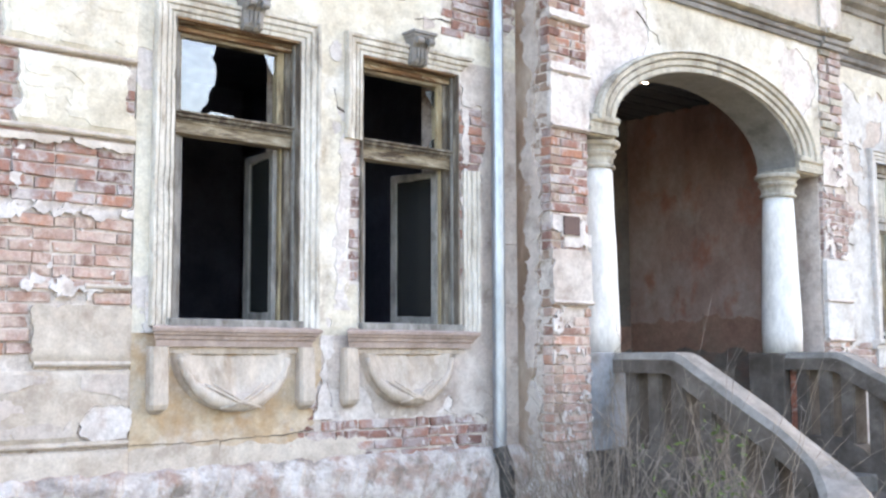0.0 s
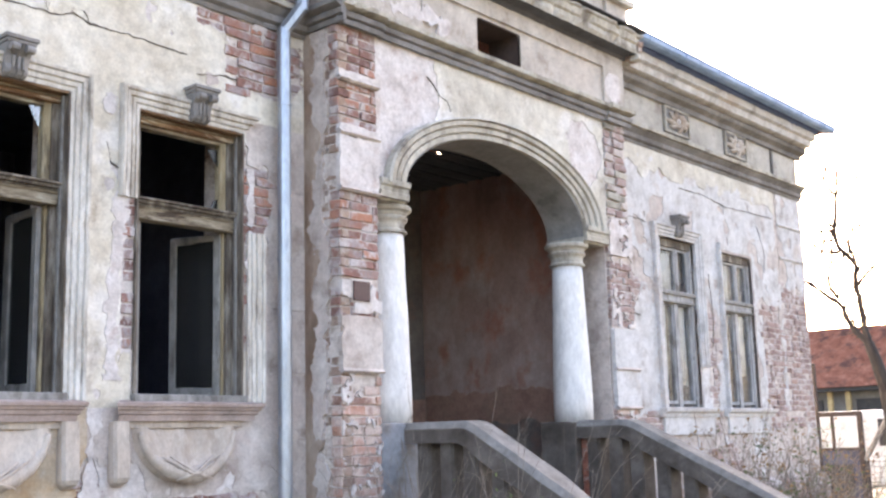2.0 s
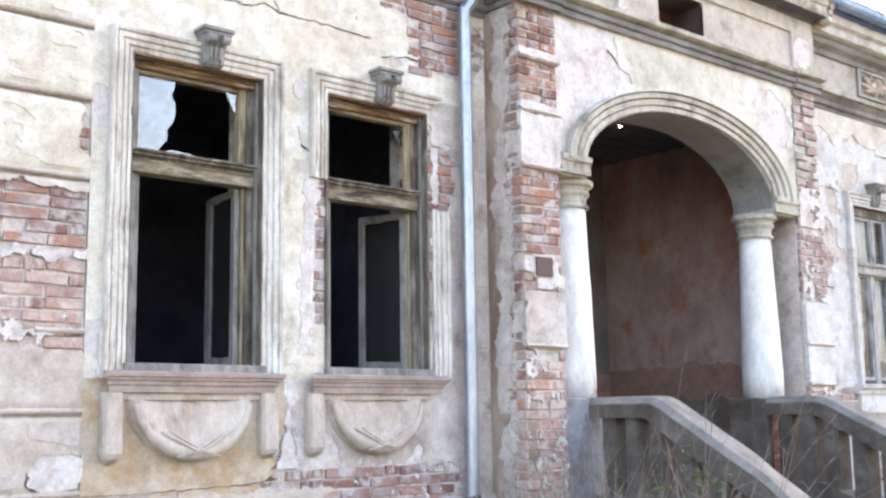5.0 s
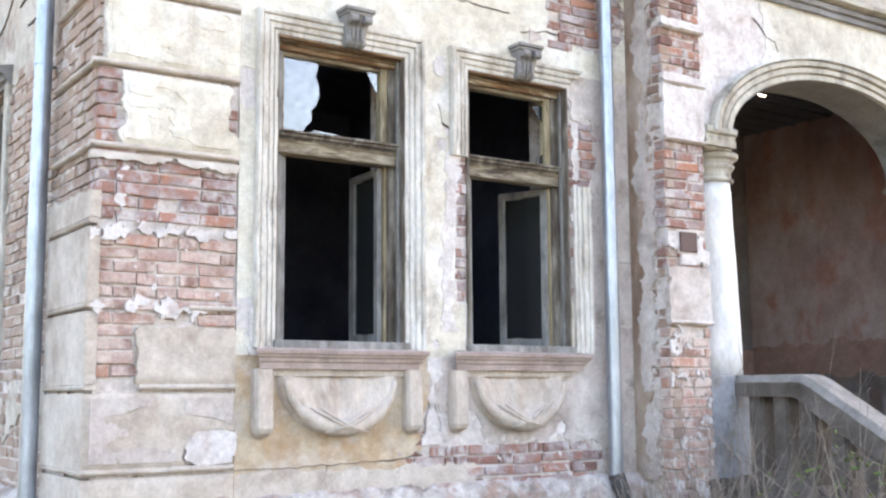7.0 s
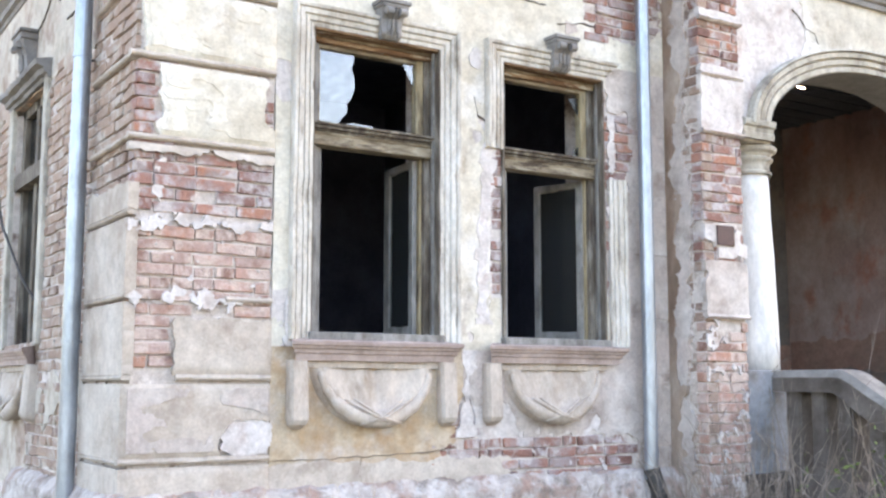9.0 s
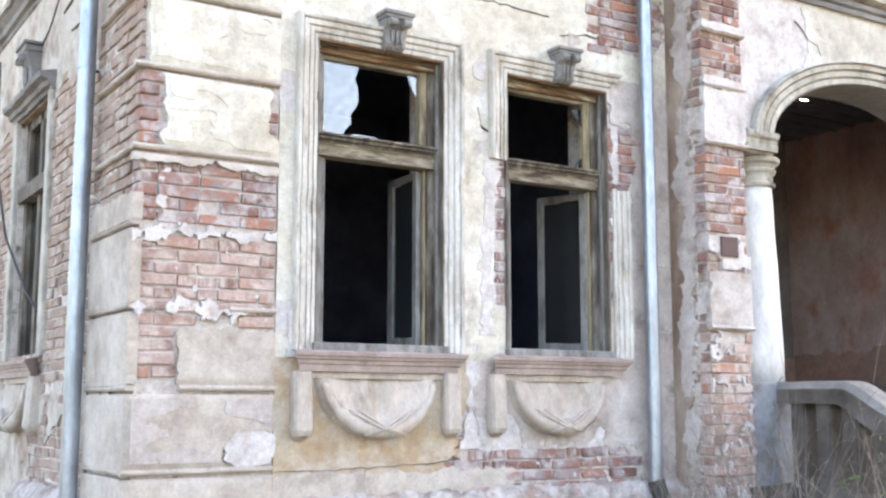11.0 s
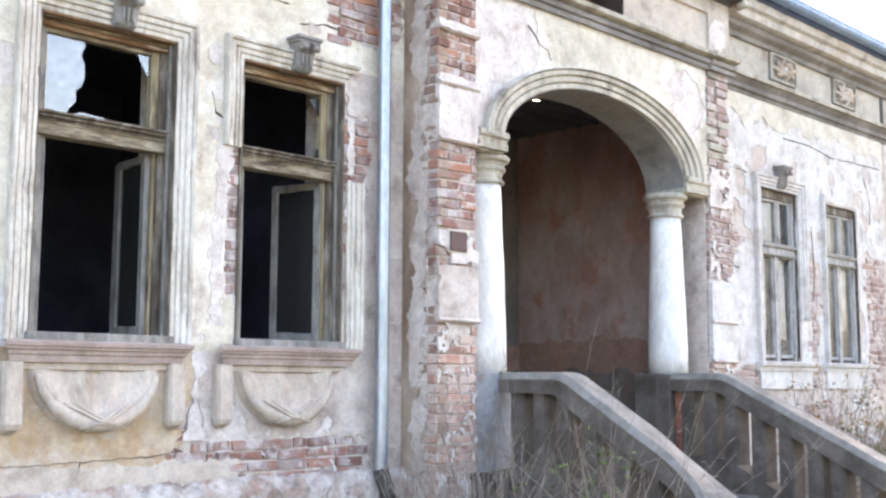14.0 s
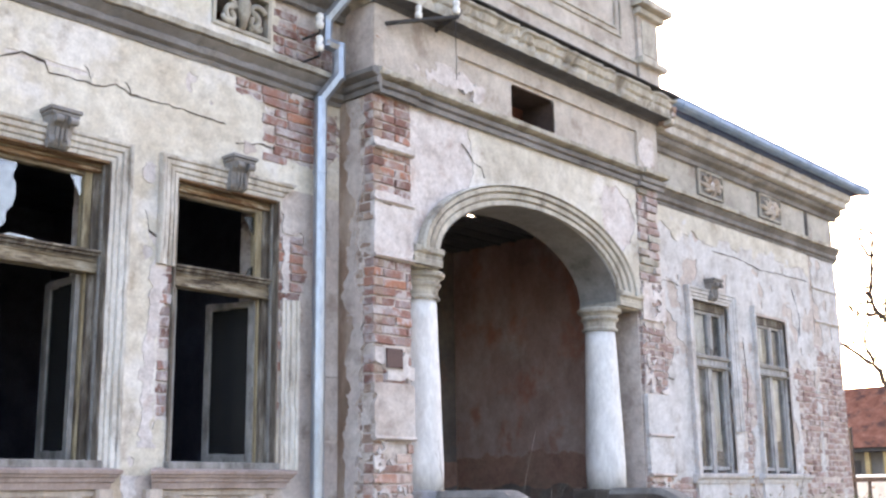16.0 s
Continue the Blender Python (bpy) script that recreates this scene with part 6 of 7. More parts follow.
for nm, dims in (("window_frame", (-1.20, -1.10, WS[0], WS[0] + 0.10, WS[2], WS[3])), ("frame_post", (-1.20, -1.10, WS[1] - 0.10, WS[1], WS[2], WS[3])), ("head", (-1.20, -1.10, WS[0], WS[1], WS[3] - 0.1, WS[3])), ("transom", (-1.26, -1.10, WS[0], WS[1], 3.52, 3.66)), ("mullion", (-1.20, -1.10, 3.10, 3.20, WS[2], WS[3]))):
    boxed(nm, dims, M_WOOD, ws)
for a, b in ((2.65, 3.10), (3.20, 3.65)):
    for c, d in ((2.1, 3.52), (3.66, 4.2)):
        bm = bmesh.new()
        box(bm, -1.15, -1.145, a, b, c, d)
        part("pane", bm, M_GLASSD, ws)
turned = Matrix.Translation((-1.27, 3.15, 1.40)) @ Matrix.Rotation(radians(-90), 4, "Z")
window_sill(-0.75, 0.75, ws).matrix_basis = turned
keystone(0.0, 4.42, 4.86, ws, 0.11, 0.16, M_TRIMD).matrix_basis = Matrix.Translation((-1.27, 3.12, 4.42)) @ Matrix.Rotation(radians(-90), 4, "Z")
moulding("hood", (-1.25, 2.38, 4.30), (-1.25, 3.92, 4.30), [(0, 0), (0.05, 0), (0.06, 0.03), (0.09, 0.04), (0.10, 0.08), (0.15, 0.10), (0.16, 0.14), (0, 0.17)], (-1, 0, 0), M_TRIMD, ws, "dark moulded hood", 0.012)
for y in (2.47, 3.83):
    boxed("surround", (-1.30, -1.22, y - 0.07, y + 0.07, 2.06, 4.32), M_TRIM, ws, bevel=0.02)
# Dark sheet standing in for the unlit room behind the side window.
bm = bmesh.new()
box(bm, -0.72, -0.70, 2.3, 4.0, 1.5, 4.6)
tagged(part("room_side", bm, M_DARKBLUE), "dark wall behind the side window", "room", kind="structure")

# ---- frieze ornaments ----
def grille(x0, x1, z0, z1, y, name="frieze_grille", skin=M_TRIM):
    g = thing(name, ((x0 + x1) / 2, y, z0), "pale openwork stucco grille with scrolls in the frieze", "grille", "grilles of the frieze")
    w = 0.035
    boxed("frame", (x0, x0 + w, y - 0.02, y + 0.05, z0, z1), skin, g)
    boxed("frame", (x1 - w, x1, y - 0.02, y + 0.05, z0, z1), skin, g)
    boxed("frame", (x0 + w, x1 - w, y - 0.02, y + 0.05, z0, z0 + w), skin, g)
    boxed("frame", (x0 + w, x1 - w, y - 0.02, y + 0.05, z1 - w, z1), skin, g)
    cx, cz = (x0 + x1) / 2, (z0 + z1) / 2
    sx, sz = (x1 - x0) / 2 - w, (z1 - z0) / 2 - w
    for mx in (-1, 1):
        for k, (a, b, t0, t1, r0, r1) in enumerate(((0.55, 0.1, 0.4, 4.9, 0.40, 0.10), (0.62, -0.55, 2.2, 6.6, 0.34, 0.08), (0.25, -0.2, -1.5, 2.6, 0.5, 0.16))):
            pts = []
            for q in range(15):
                s = q / 14
                t = t0 + (t1 - t0) * s
                r = r0 + (r1 - r0) * s
                pts.append((cx + mx * sx * (a + r * math.cos(t)), y + 0.005 - 0.02 * math.sin(s * 3), cz + sz * (b + 1.3 * r * math.sin(t))))
            bm = bmesh.new()
            tube(bm, pts, [0.030 - 0.014 * q / 14 for q in range(15)], 7)
            part("scroll", bm, skin, g, smooth=True)
    bm = bmesh.new()
    tube(bm, [(cx, y - 0.01, z0 + w), (cx, y - 0.03, cz - 0.03), (cx, y - 0.03, cz + 0.06), (cx, y - 0.01, z1 - w)], [0.03, 0.055, 0.06, 0.03], 8)
    part("bud", bm, skin, g, smooth=True)
    return g


grille(*GRILLE, 0.0)
def rosette(x0, x1, z0, z1, y):
    """A square stucco panel with a lumpy flower in relief."""
    g = thing("frieze_rosette", ((x0 + x1) / 2, y, z0), "pale crumbling stucco panel with a flower in relief", "ornament", "rosettes of the frieze")
    # Panel ground coloured dark for the shade behind the petals.
    boxed("panel", (x0, x1, y - 0.01, 0.03, z0, z1), M_TRIMD, g)
    for dims in ((x0, x0 + 0.03, z0, z1), (x1 - 0.03, x1, z0, z1), (x0 + 0.03, x1 - 0.03, z0, z0 + 0.03), (x0 + 0.03, x1 - 0.03, z1 - 0.03, z1)):
        boxed("rim", (dims[0], dims[1], y - 0.03, y, dims[2], dims[3]), M_TRIM, g)
    cx, cz, sx, sz = (x0 + x1) / 2, (z0 + z1) / 2, (x1 - x0) / 2 - 0.04, (z1 - z0) / 2 - 0.04
    for k in range(16):
        a = k * 0.3927 + 0.2
        far = (1.08, 0.8, 0.98, 0.7)[k % 4]
        bm = bmesh.new()
        tube(bm, [(cx + sx * q * math.cos(a + w), y - 0.015 - 0.03 * math.sin(3.1 * q), cz + sz * q * math.sin(a + w)) for q, w in ((0.15, 0), (0.5 * far, 0.12), (0.8 * far, 0.0), (far, -0.25))], [0.012, 0.022, 0.034, 0.012], 6)
        part("petal", bm, M_QUOIN, g, smooth=True)
    bm = bmesh.new()
    bmesh.ops.create_icosphere(bm, subdivisions=2, radius=0.05, matrix=Matrix.Translation((cx, y - 0.025, cz)))
    part("bud", bm, M_WHITEPL, g, smooth=True)


for x0, x1 in ((9.97, 10.66), (11.77, 12.47)):
    rosette(x0, x1, 5.76, 6.13, -0.02)
boxed("frieze_fillet", (8.26, 13.46, -0.03, 0.03, 6.14, 6.17), M_TRIMD, wall_wing)
boxed("frieze_fillet", (13.42, 13.455, -0.03, 0.03, 5.72, 6.139), M_TRIMD, wall_wing)

# ---- pipes, plate, insulators, cable ----
def downpipe(pts, r, collars, label):
    d = thing("downpipe", pts[0], label, "downpipe", "downpipes of the house")
    bm = bmesh.new()
    tube(bm, pts, r, 20)
    part("pipe", bm, M_PIPE, d, smooth=False)
    for x, y, z in collars:
        bm = bmesh.new()
        tube(bm, [(x, y, z - 0.012), (x, y, z + 0.012)], r * 1.10, 20)
        part("collar", bm, M_PIPE, d)
    return d


dp = downpipe([(3.05, -0.11, 0.98), (3.05, -0.11, 5.29)], 0.058, [(3.05, -0.11, z) for z in (1.72, 3.25, 4.6)], "galvanised round downpipe with collars on the front wall")
for nm, p in (("elbow", [(3.05, -0.11, 5.27), (3.18, -0.20, 5.50)]), ("offset_pipe", [(3.185, -0.20, 5.47), (3.185, -0.20, 5.81)]), ("elbow", [(3.215, -0.20, 5.775), (3.03, -0.17, 5.79)]), ("offset_pipe", [(3.05, -0.17, 5.75), (3.05, -0.17, 6.03)]), ("elbow", [(3.05, -0.17, 6.0), (3.36, -0.45, 6.56)])):
    bm = bmesh.new()
    tube(bm, p, 0.060, 8)
    part(nm, bm, M_PIPE, dp)
bm = bmesh.new()
tube(bm, [(3.05, -0.11, 1.06), (3.06, -0.13, 0.98), (3.08, -0.16, 0.88), (3.09, -0.17, 0.03)], 0.068, 14)
part("shoe", bm, M_DARKMETAL, dp, "dark cast iron foot of the pipe")
dq = downpipe([(-1.37, 0.98, 0.25), (-1.37, 0.98, 5.2), (-1.5, 0.98, 5.5), (-1.55, 0.9, 5.7), (-1.7, 0.6, 6.6)], 0.062, [(-1.37, 0.98, z) for z in (0.9, 2.04, 3.1, 4.10)], "galvanised round downpipe with clamps on the side wall")
for z in (2.04, 4.10):
    bm = bmesh.new()
    tube(bm, [(-1.37, 1.0, z), (-1.24, 1.06, z)], 0.01, 6)
    part("clamp", bm, M_DARKMETAL, dq)
pl = thing("wall_plate", (3.65, PY - 0.03, 2.9), "small dark brown enamel plate screwed to the pilaster", "sign")
boxed("plate", (3.535, 3.735, PY - 0.028, PY - 0.012, 2.905, 3.075), M_PLATE, pl, bevel=0.004)
for x, z in ((3.55, 2.92), (3.72, 2.92), (3.55, 3.06), (3.72, 3.06)):
    bm = bmesh.new()
    tube(bm, [(x, PY - 0.032, z), (x, PY - 0.026, z)], 0.006, 8)
    part("screw", bm, M_DARKMETAL, pl)
boxed("backing", (3.52, 3.75, PY - 0.013, PY + 0.03, 2.89, 3.09), M_MORTAR, pl)


def insulator(x, y, z, parent, s=1.0):
    bm = bmesh.new()
    surface_revolved(bm, (x, y, z), [(0.018 * s, 0), (0.03 * s, 0.01 * s), (0.034 * s, 0.05 * s), (0.024 * s, 0.06 * s), (0.024 * s, 0.075 * s), (0.03 * s, 0.085 * s), (0.028 * s, 0.115 * s), (0.012 * s, 0.128 * s)], 14)
    part("insulator", bm, M_PORCEL, parent, "white porcelain insulator", smooth=True)


br = thing("insulator_bracket", (3.7, PY - 0.02, 6.05), "dark iron bracket with two white porcelain insulators", "bracket")
bm = bmesh.new()
tube(bm, [(3.55, PY + 0.0, 6.06), (3.60, PY - 0.10, 6.06), (4.22, PY - 0.30, 6.25), (4.27, PY - 0.30, 6.33)], 0.022, 8)
part("arm", bm, M_DARKMETAL, br)
bm = bmesh.new()
tube(bm, [(4.20, PY - 0.30, 6.245), (4.24, PY + 0.02, 6.20)], 0.02, 8)
part("stay", bm, M_DARKMETAL, br)
insulator(3.82, PY - 0.17, 6.14, br, 1.1)
insulator(4.21, PY - 0.295, 6.27, br, 1.2)
bm = bmesh.new()
tube(bm, [(4.18, PY - 0.31, 6.28), (4.17, PY - 0.32, 5.6)], 0.004, 5)
part("wire_end", bm, M_DARKMETAL, br)
br2 = thing("insulator_bracket", (2.95, -0.02, 5.6), "dark iron wall bracket with two white porcelain insulators", "bracket")
bm = bmesh.new()
tube(bm, [(2.93, 0.03, 5.62), (2.93, -0.22, 5.62), (2.93, -0.22, 5.68)], 0.012, 6)
part("arm", bm, M_DARKMETAL, br2)
bm = bmesh.new()
tube(bm, [(2.93, 0.03, 5.84), (2.93, -0.22, 5.84), (2.93, -0.22, 5.88)], 0.012, 6)
part("arm", bm, M_DARKMETAL, br2)
insulator(2.93, -0.22, 5.66, br2, 1.2)
insulator(2.93, -0.22, 5.87, br2, 1.2)
bm = bmesh.new()
pts = [Vector((-1.33, 4.6, 5.1)), Vector((-1.36, 4.35, 4.0)), Vector((-1.36, 3.7, 3.2)), Vector((-1.33, 2.9, 2.65)), Vector((-1.28, 2.62, 2.45))]
tube(bm, pts, 0.012, 6)
tagged(part("loose_cable", bm, M_DARKMETAL), "thin black cable hanging down the side wall", "cable")

# ---- plants ----
def twigs(name, at, n, height, spread, label, seed, leaves=0, leafmat=None, lean=(0, 0), thick=1.0):
    """A bare shrub: many thin arching shoots with side twigs, and a few leaves."""
    rnd = random.Random(seed)
    s = thing(name, at, label, "shrub", "dry shrubs by the stairs")
    tips = []
    bm = bmesh.new()
    for k in range(n):
        a, r = rnd.uniform(0, 6.28), rnd.uniform(0, spread * 0.35)
        p = Vector((at[0] + r * math.cos(a), at[1] + r * math.sin(a), at[2]))
        d = Vector((rnd.uniform(-1, 1) * spread * 0.5 + lean[0], rnd.uniform(-1, 1) * spread * 0.5 + lean[1], height * rnd.uniform(0.5, 1.0)))
        m = 7
        bow = rnd.uniform(0.05, 0.45)
        pts = []
        for i in range(m + 1):
            t = i / m
            q = p + d * t + Vector((d.x, d.y, -height * 0.35)) * t * t * bow
            pts.append(q + Vector([rnd.uniform(-0.008, 0.008) for _ in range(3)]))
        r0 = rnd.uniform(0.003, 0.0065) * thick
        tube(bm, pts, [r0 * (1 - 0.75 * i / m) for i in range(m + 1)], 4, False)
        for i in range(2, m):
            if rnd.random() < 0.6:
                e = pts[i] + Vector((rnd.uniform(-0.22, 0.22), rnd.uniform(-0.22, 0.22), rnd.uniform(0.02, 0.25)))
                mid = (pts[i] + e) / 2 + Vector((0, 0, 0.02))
                tube(bm, [pts[i], mid, e], [r0 * 0.45, r0 * 0.35, r0 * 0.2], 3, False)
                tips.append(e)
                tips.append(mid)
        tips.append(pts[-1])
    part("bramble", bm, M_TWIG, s, "thin dry shoots")["kind"] = "stuff"
    if leaves:
        bm = bmesh.new()
        for k in range(leaves):
            c = rnd.choice(tips) + Vector([rnd.uniform(-0.05, 0.05) for _ in range(3)])
            m = Matrix.Translation(c) @ Euler([rnd.uniform(0, 6.28) for _ in range(3)]).to_matrix().to_4x4() @ Matrix.Diagonal((rnd.uniform(0.5, 1.0), 1, 1, 1))
            L = rnd.uniform(0.018, 0.04)
            v = [bm.verts.new(m @ Vector(q)) for q in ((0, -L, 0), (L * 0.5, 0, L * 0.15), (0, L, 0), (-L * 0.5, 0, L * 0.15))]
            bm.faces.new(v)
        part("foliage", bm, leafmat or M_LEAF, s, "small young leaves")["kind"] = "stuff"
    return s


twigs("dry_shrub", (3.55, -0.85, 0), 40, 1.8, 1.1, "tangle of dry shoots before the pilaster", 1)
twigs("dry_shrub", (4.0, -1.45, 0), 24, 1.7, 1.1, "tangle of dry shoots with a few green leaves beside the stairs", 2, 160)
twigs("dry_shrub", (3.75, -2.0, 0), 22, 1.35, 1.0, "low shrub with young green leaves by the coping", 3, 260)
twigs("dry_shrub", (3.1, -0.6, 0), 40, 1.45, 0.7, "dry shoots at the foot of the downpipe", 4)
twigs("dry_shrub", (3.3, -0.85, 0), 36, 1.5, 0.9, "thicket of brown upright shoots before the wall", 9)
twigs("tall_shoots", (3.9, -0.85, 0), 18, 2.5, 1.2, "tall thin dry shoots reaching in front of the arch", 5, lean=(0.35, 0))
twigs("tall_shoots", (3.5, -2.0, 0), 16, 2.0, 1.5, "long bowed dry shoots before the balustrade", 15, lean=(0.3, 0.1))
twigs("tall_shoots", (3.3, -1.2, 0), 16, 1.9, 1.9, "long thin dry shoots leaning across the pier", 16, lean=(0.2, 0.0))
twigs("tall_shoots", (3.9, -1.6, 0), 12, 2.35, 2.0, "long thin dry shoots reaching over the coping", 17, lean=(0.4, 0.1))
twigs("tall_shoots", (3.7, -2.4, 0), 14, 1.9, 2.2, "long arching dry shoots crossing the balusters", 21, lean=(0.5, 0.2))
twigs("tall_shoots", (3.2, -0.9, 0), 16, 2.1, 1.2, "thin brown shoots standing before the downpipe", 22, lean=(0.15, 0))
twigs("rose_bush", (10.0, -0.6, 0), 64, 2.2, 1.6, "straggling bush with withered orange leaves against the wing", 6, 700, M_LEAFO, thick=1.6)
twigs("rose_bush", (11.4, -0.7, 0), 84, 2.0, 1.8, "straggling bush with sparse green leaves against the wing", 7, 900, thick=1.7)
twigs("rose_bush", (12.9, -0.6, 0), 84, 1.9, 1.9, "straggling bush with withered leaves against the wing", 8, 800, M_LEAFO, thick=1.7)


def bare_tree(at, label):
    """A leafless tree: leaning trunk, forked limbs, many fine twigs."""
    rnd = random.Random(12)
    tr = thing("bare_tree", at, label, "tree")
    bm = bmesh.new()
    X = at[0]
    trunk = [Vector(at), Vector((X, -0.62, 1.2)), Vector((X, -0.49, 2.4)), Vector((X, -0.36, 2.9)), Vector((X, -0.27, 3.19))]
    tube(bm, trunk, [0.16, 0.14, 0.115, 0.10, 0.085], 10)
    part("trunk", bm, M_BARK, tr)
    fork = trunk[-1]
    limbs = [[Vector((X, y, z)) for y, z in run] for run in (
        ((-0.30, 3.10), (0.01, 3.53), (0.21, 3.96), (0.49, 4.19), (0.80, 4.40), (1.1, 4.75)),
        ((-0.30, 3.10), (-0.20, 3.64), (-0.165, 4.16), (-0.18, 4.55), (0.02, 4.78), (0.15, 5.09), (0.105, 5.87), (0.0, 6.25), (-0.04, 6.6)),
        ((0.21, 3.96), (0.37, 4.38), (0.24, 4.69), (0.23, 5.02), (0.14, 5.25)),
        ((0.10, 5.87), (0.28, 6.15), (0.22, 6.5)),
        ((-0.18, 4.55), (-0.08, 5.0), (-0.25, 5.5), (-0.3, 5.9)),
        ((0.1, 4.8), (0.32, 4.86), (0.5, 4.95)),
        ((-0.16, 4.2), (-0.5, 4.5), (-0.9, 4.9)))]
    lb = bmesh.new()
    tw = bmesh.new()
    for pts in limbs:
        fine = []
        for p, q in zip(pts, pts[1:]):
            fine += [x + Vector([rnd.uniform(-0.025, 0.025) for _ in range(3)]) for x in subdivided(p, q, 0.15)[:-1]]
        fine.append(pts[-1])
        tube(lb, fine, [(0.058 if pts[0].z < 3.3 else 0.034) * (1 - 0.72 * i / len(fine)) for i in range(len(fine))], 7)
        for i in range(2, len(fine)):
            for _ in range(3):
                if rnd.random() < 0.8:
                    p = fine[i]
                    d = Vector((rnd.uniform(-0.3, 0.3), rnd.uniform(-0.4, 0.4), rnd.uniform(-0.25, 0.4)))
                    q = [p, p + d * 0.5 + Vector((0, 0, 0.04)), p + d + Vector((0, rnd.uniform(-0.1, 0.1), 0.1))]
                    tube(tw, q, [0.016, 0.011, 0.006], 4, False)
                    for _ in range(4):
                        e = q[1] + Vector((rnd.uniform(-0.2, 0.2), rnd.uniform(-0.25, 0.25), rnd.uniform(-0.15, 0.3)))
                        tube(tw, [q[1], e], [0.009, 0.005], 3, False)
    part("crown", lb, M_BARK, tr)
    part("twig_work", tw, M_BARK, tr)["kind"] = "stuff"
    return tr


bare_tree((16.3, -0.7, 0), "leafless tree with a dark forked trunk beyond the wing")

# ---- beyond the wing ----
hs = thing("neighbour_house", (44, 12, 0), "low white house with an orange clay tiled roof", "house")
boxed("wall", (40, 50, -2.0, 22.0, 0, 3.3), M_HOUSEG, hs, "white rendered wall", 0.02)
bm = bmesh.new()
ends = [[bm.verts.new((x, y, z)) for x, z in ((39.25, 3.345), (42.6, 5.86), (50.5, 3.345))] for y in (-3.0, 23.1)]
bm.faces.new(ends[0][::-1])
bm.faces.new(ends[1])
for k in range(3):
    bm.faces.new((ends[0][k], ends[0][(k + 1) % 3], ends[1][(k + 1) % 3], ends[1][k]))
part("roof_deck", bm, M_TILEH, hs)
bm = bmesh.new()
rows, cols = 10, 90
for r in range(rows):
    x0, z0 = 39.2 + r * 0.33, 3.35 + r * 0.25
    for c in range(cols):
        y0 = -3 + c * 0.29
        d = 0.012 * random.random()
        vs = [bm.verts.new(p) for p in ((x0, y0, z0 + d), (x0 - 0.012, y0 + 0.145, z0 + 0.006 + d), (x0, y0 + 0.288, z0 + d), (x0 + 0.38, y0 + 0.288, z0 + 0.285), (x0 + 0.37, y0 + 0.145, z0 + 0.290), (x0 + 0.38, y0, z0 + 0.285))]
        bm.faces.new((vs[0], vs[1], vs[4], vs[5]))
        bm.faces.new((vs[1], vs[2], vs[3], vs[4]))
tiles = part("roof", bm, M_TILEH, hs, "weathered orange clay tiles")
tiles["kind"] = "stuff"
bm = bmesh.new()
box(bm, 39.3, 50.5, -2.8, 22.8, 3.2, 3.34)
part("eave_board", bm, M_DARKMETAL, hs)
for y in (4.0, 7.2, 10.0, 13.0):
    boxed("window", (39.95, 40.0, y, y + 1.5, 1.9, 2.9), M_DARKMETAL, hs)
for y in (5.6, 8.8, 9.5):
    boxed("post", (39.6, 39.75, y, y + 0.18, 0, 3.25), M_WOODY, hs)
fb = thing("white_block", (62, 4, 0), "tall pale apartment house in bright haze", "house")
boxed("wall", (60, 70, -12, 10.6, 0, 16.5), M_HOUSEW, fb, bevel=0.05)
boxed("roof", (59.5, 70.5, -12.5, 11.0, 16.5, 16.9), M_HOUSEW, fb)
for y in (7.6, 4.0, 0.5):
    for z in (3, 6, 12.4, 9.3):
        w = boxed("window", (59.9, 60.02, y, y + 1.6, z, z + 1.5), M_DARKMETAL, fb)
        boxed("sill", (59.8, 60.0, y - 0.1, y + 1.7, z - 0.12, z), M_HOUSEW, w)

gt = thing("steel_frame", (16.4, 0.2, 0), "rusty steel frame standing behind the house corner", "frame")
for dims in ((16.36, 16.44, 0.76, 0.84, 0, 2.9), (16.36, 16.44, 0.0, 0.08, 0, 2.03), (16.37, 16.43, 0.08, 0.76, 1.95, 2.03), (16.37, 16.43, 0.08, 0.76, 1.36, 1.41), (16.38, 16.42, 0.50, 0.55, 1.41, 1.95)):
    boxed("bar", dims, M_RUST, gt, bevel=0.006)
bm = bmesh.new()
tube(bm, [(16.4, 0.0, 1.20), (16.4, -0.62, 2.2)], 0.045, 6)
part("brace", bm, M_SASH, gt)
ld = thing("old_door", (16.6, 0.5, 0), "old grey panelled door leaning behind the corner", "door")
boxed("leaf", (16.56, 16.62, 0.10, 0.95, 0.0, 1.36), M_DARKBLUE, ld)
boxed("panel", (16.54, 16.56, 0.28, 0.78, 0.15, 1.12), M_DARKMETAL, ld)
vn = thing("parked_van", (24, 0.5, 0), "white parked van with dark windows beyond the yard", "van")
bm = bmesh.new()
box(bm, 22.6, 24.6, -0.2, 4.4, 0.45, 2.15, 0.18)
part("body", bm, M_HOUSEW, vn)
for a, b in ((0.1, 1.1), (1.3, 1.9)):
    boxed("window", (22.57, 22.61, a, b, 1.35, 1.95), M_DARKMETAL, vn, bevel=0.01)
for y in (0.7, 3.5):
    bm = bmesh.new()
    tube(bm, [(22.58, y, 0.34), (22.8, y, 0.34)], 0.34, 20)
    part("wheel", bm, M_DARKMETAL, vn)
fence = thing("wire_fence", (19, -0.6, 0), "dark wire mesh fence beyond the yard", "fence")
for k in range(6):
    bm = bmesh.new()
    tube(bm, [(19, -3.5 + k * 1.1, 0), (19, -3.5 + k * 1.1, 1.25)], 0.03, 6)
    part("post", bm, M_RUST, fence)
bm = bmesh.new()
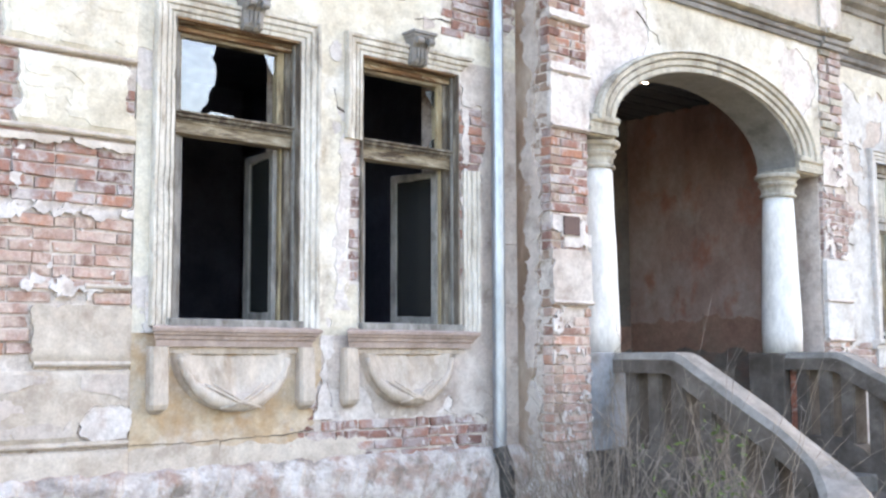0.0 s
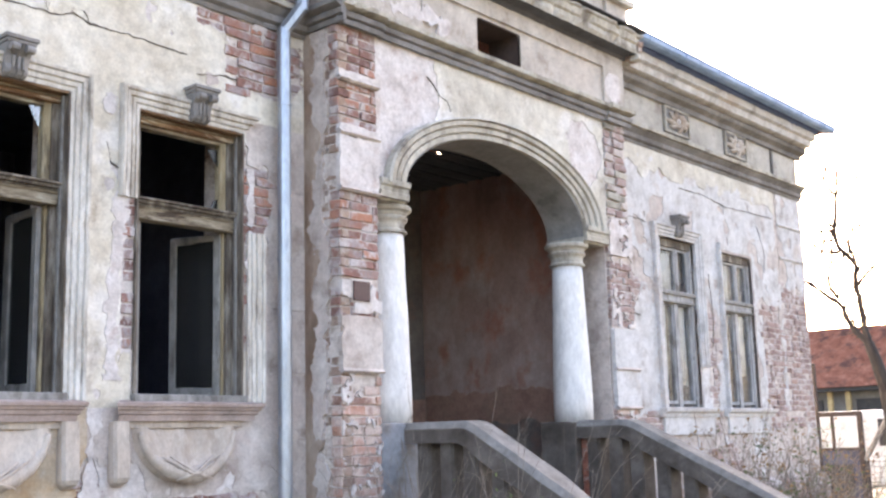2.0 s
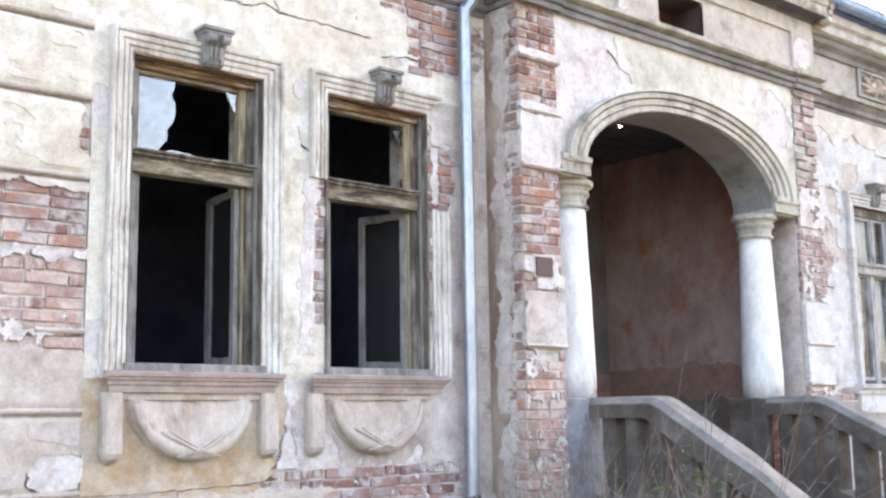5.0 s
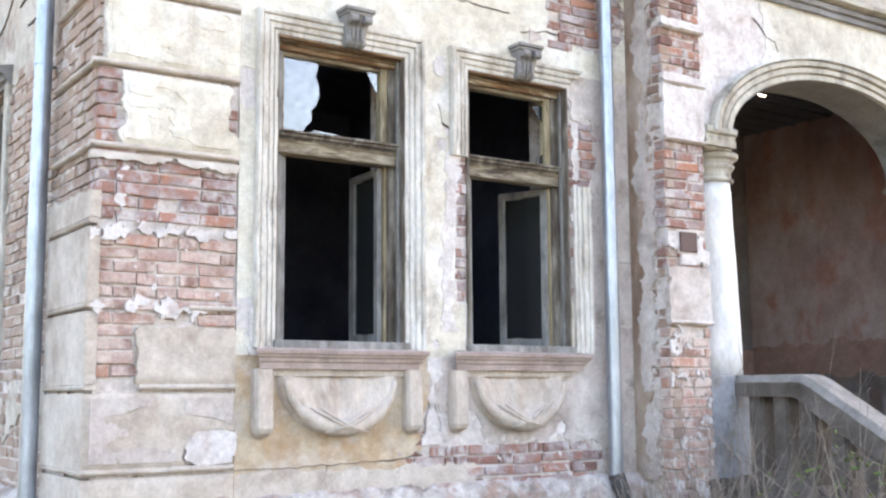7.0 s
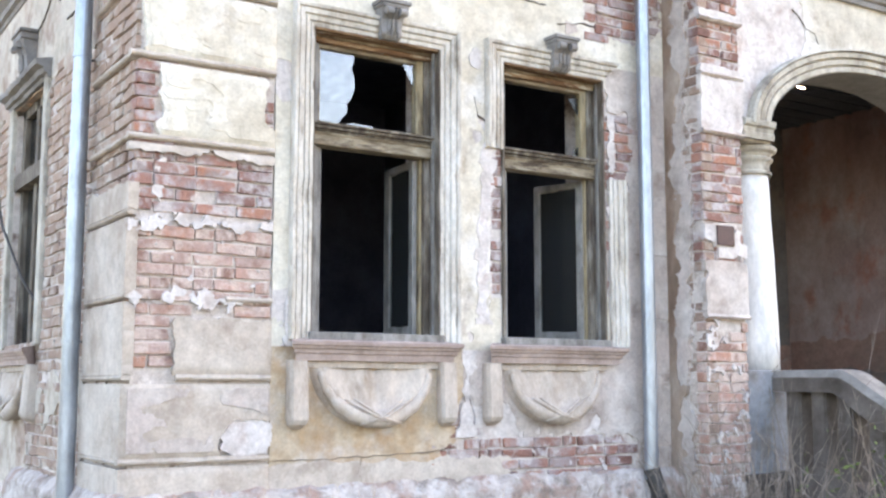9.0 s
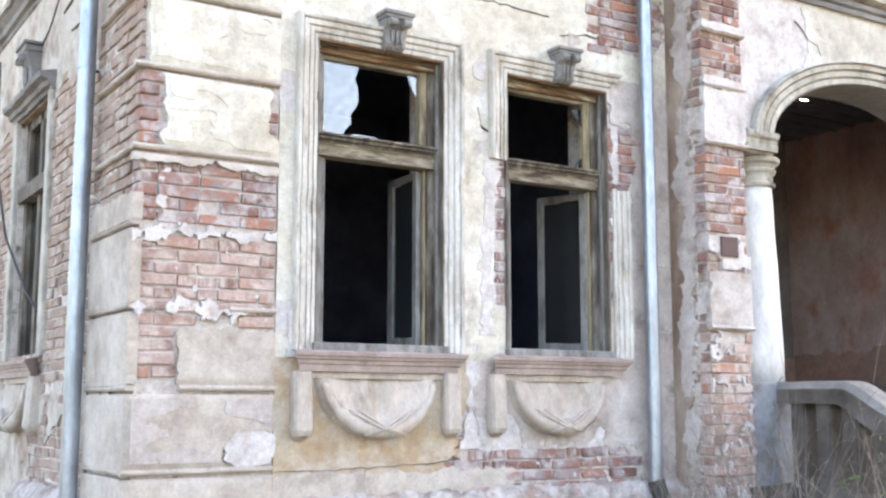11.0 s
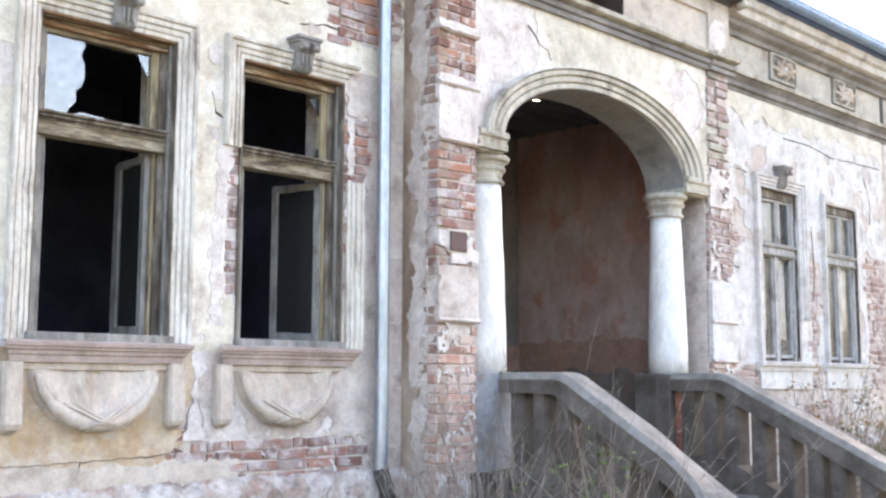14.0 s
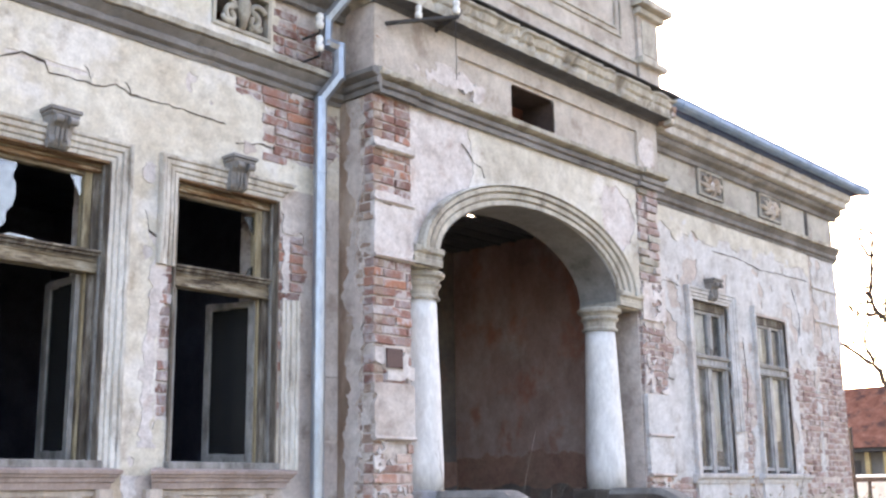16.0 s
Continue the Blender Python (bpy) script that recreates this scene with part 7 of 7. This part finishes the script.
for k in range(12):
    tube(bm, [(19, -3.5, 0.1 + k * 0.1), (19, 2.0, 0.1 + k * 0.1)], 0.005, 3, False)
for k in range(50):
    tube(bm, [(19, -3.5 + k * 0.11, 0.05), (19, -3.5 + k * 0.11, 1.2)], 0.005, 3, False)
part("mesh", bm, M_RUST, fence)

# ---- bricks of the bare places ----
def lay_bricks(parent, to, turn, u0, u1, v0, v1, inside, seed, proud, meshes, cap):
    """Courses of whole and half bricks wherever the wall is bare."""
    rnd = random.Random(int(seed * 100))
    course, placed, rest = 0.084, 0, []
    base = Matrix.Rotation(radians(-turn), 4, "Z")
    k0 = int(v0 / course)
    k = k0
    while (k + 1) * course <= v1 + 0.01:
        v = (k + 0.5) * course
        if v - course / 2 >= v0 - 0.03:
            u = u0 + (0 if k % 2 else -0.15)
            while u < u1 - 0.02:
                half = rnd.random() < 0.22
                L = 0.143 if half else 0.288
                a, b = max(u, u0), min(u + L, u1)
                c = (a + b) / 2
                if b - a > 0.05 and inside(c, v):
                    if rnd.random() < 0.02:
                        u += L
                        continue
                    m = Matrix.Translation(to(c, v + rnd.uniform(-0.004, 0.004), rnd.choice((0, 0, 0.002, 0.004, 0.007)) + rnd.uniform(-0.004, 0.004) + 0.057 - proud)) @ base @ Euler((rnd.uniform(-0.04, 0.04), rnd.uniform(-0.03, 0.03), rnd.uniform(-0.05, 0.05))).to_matrix().to_4x4() @ Matrix.Diagonal(((b - a - 0.013) / 0.274, 1, rnd.uniform(0.93, 1.03), 1))
                    me = rnd.choice(meshes)
                    if placed < cap:
                        o = new("brick", me)
                        o.parent = parent
                        o.matrix_basis = m
                        placed += 1
                    else:
                        rest.append((me, m))
                u += L
        k += 1
    if rest:
        co, faces = [], []
        for me, m in rest:
            n = len(co)
            co += [m @ v.co for v in me.vertices]
            faces += [[n + i for i in p.vertices] for p in me.polygons]
        me = bpy.data.meshes.new("bricks")
        me.from_pydata(co, [], faces)
        link("bricks", me, rest[0][0].materials[0], parent)["kind"] = "stuff"


for job in BRICK_JOBS:
    lay_bricks(*job)
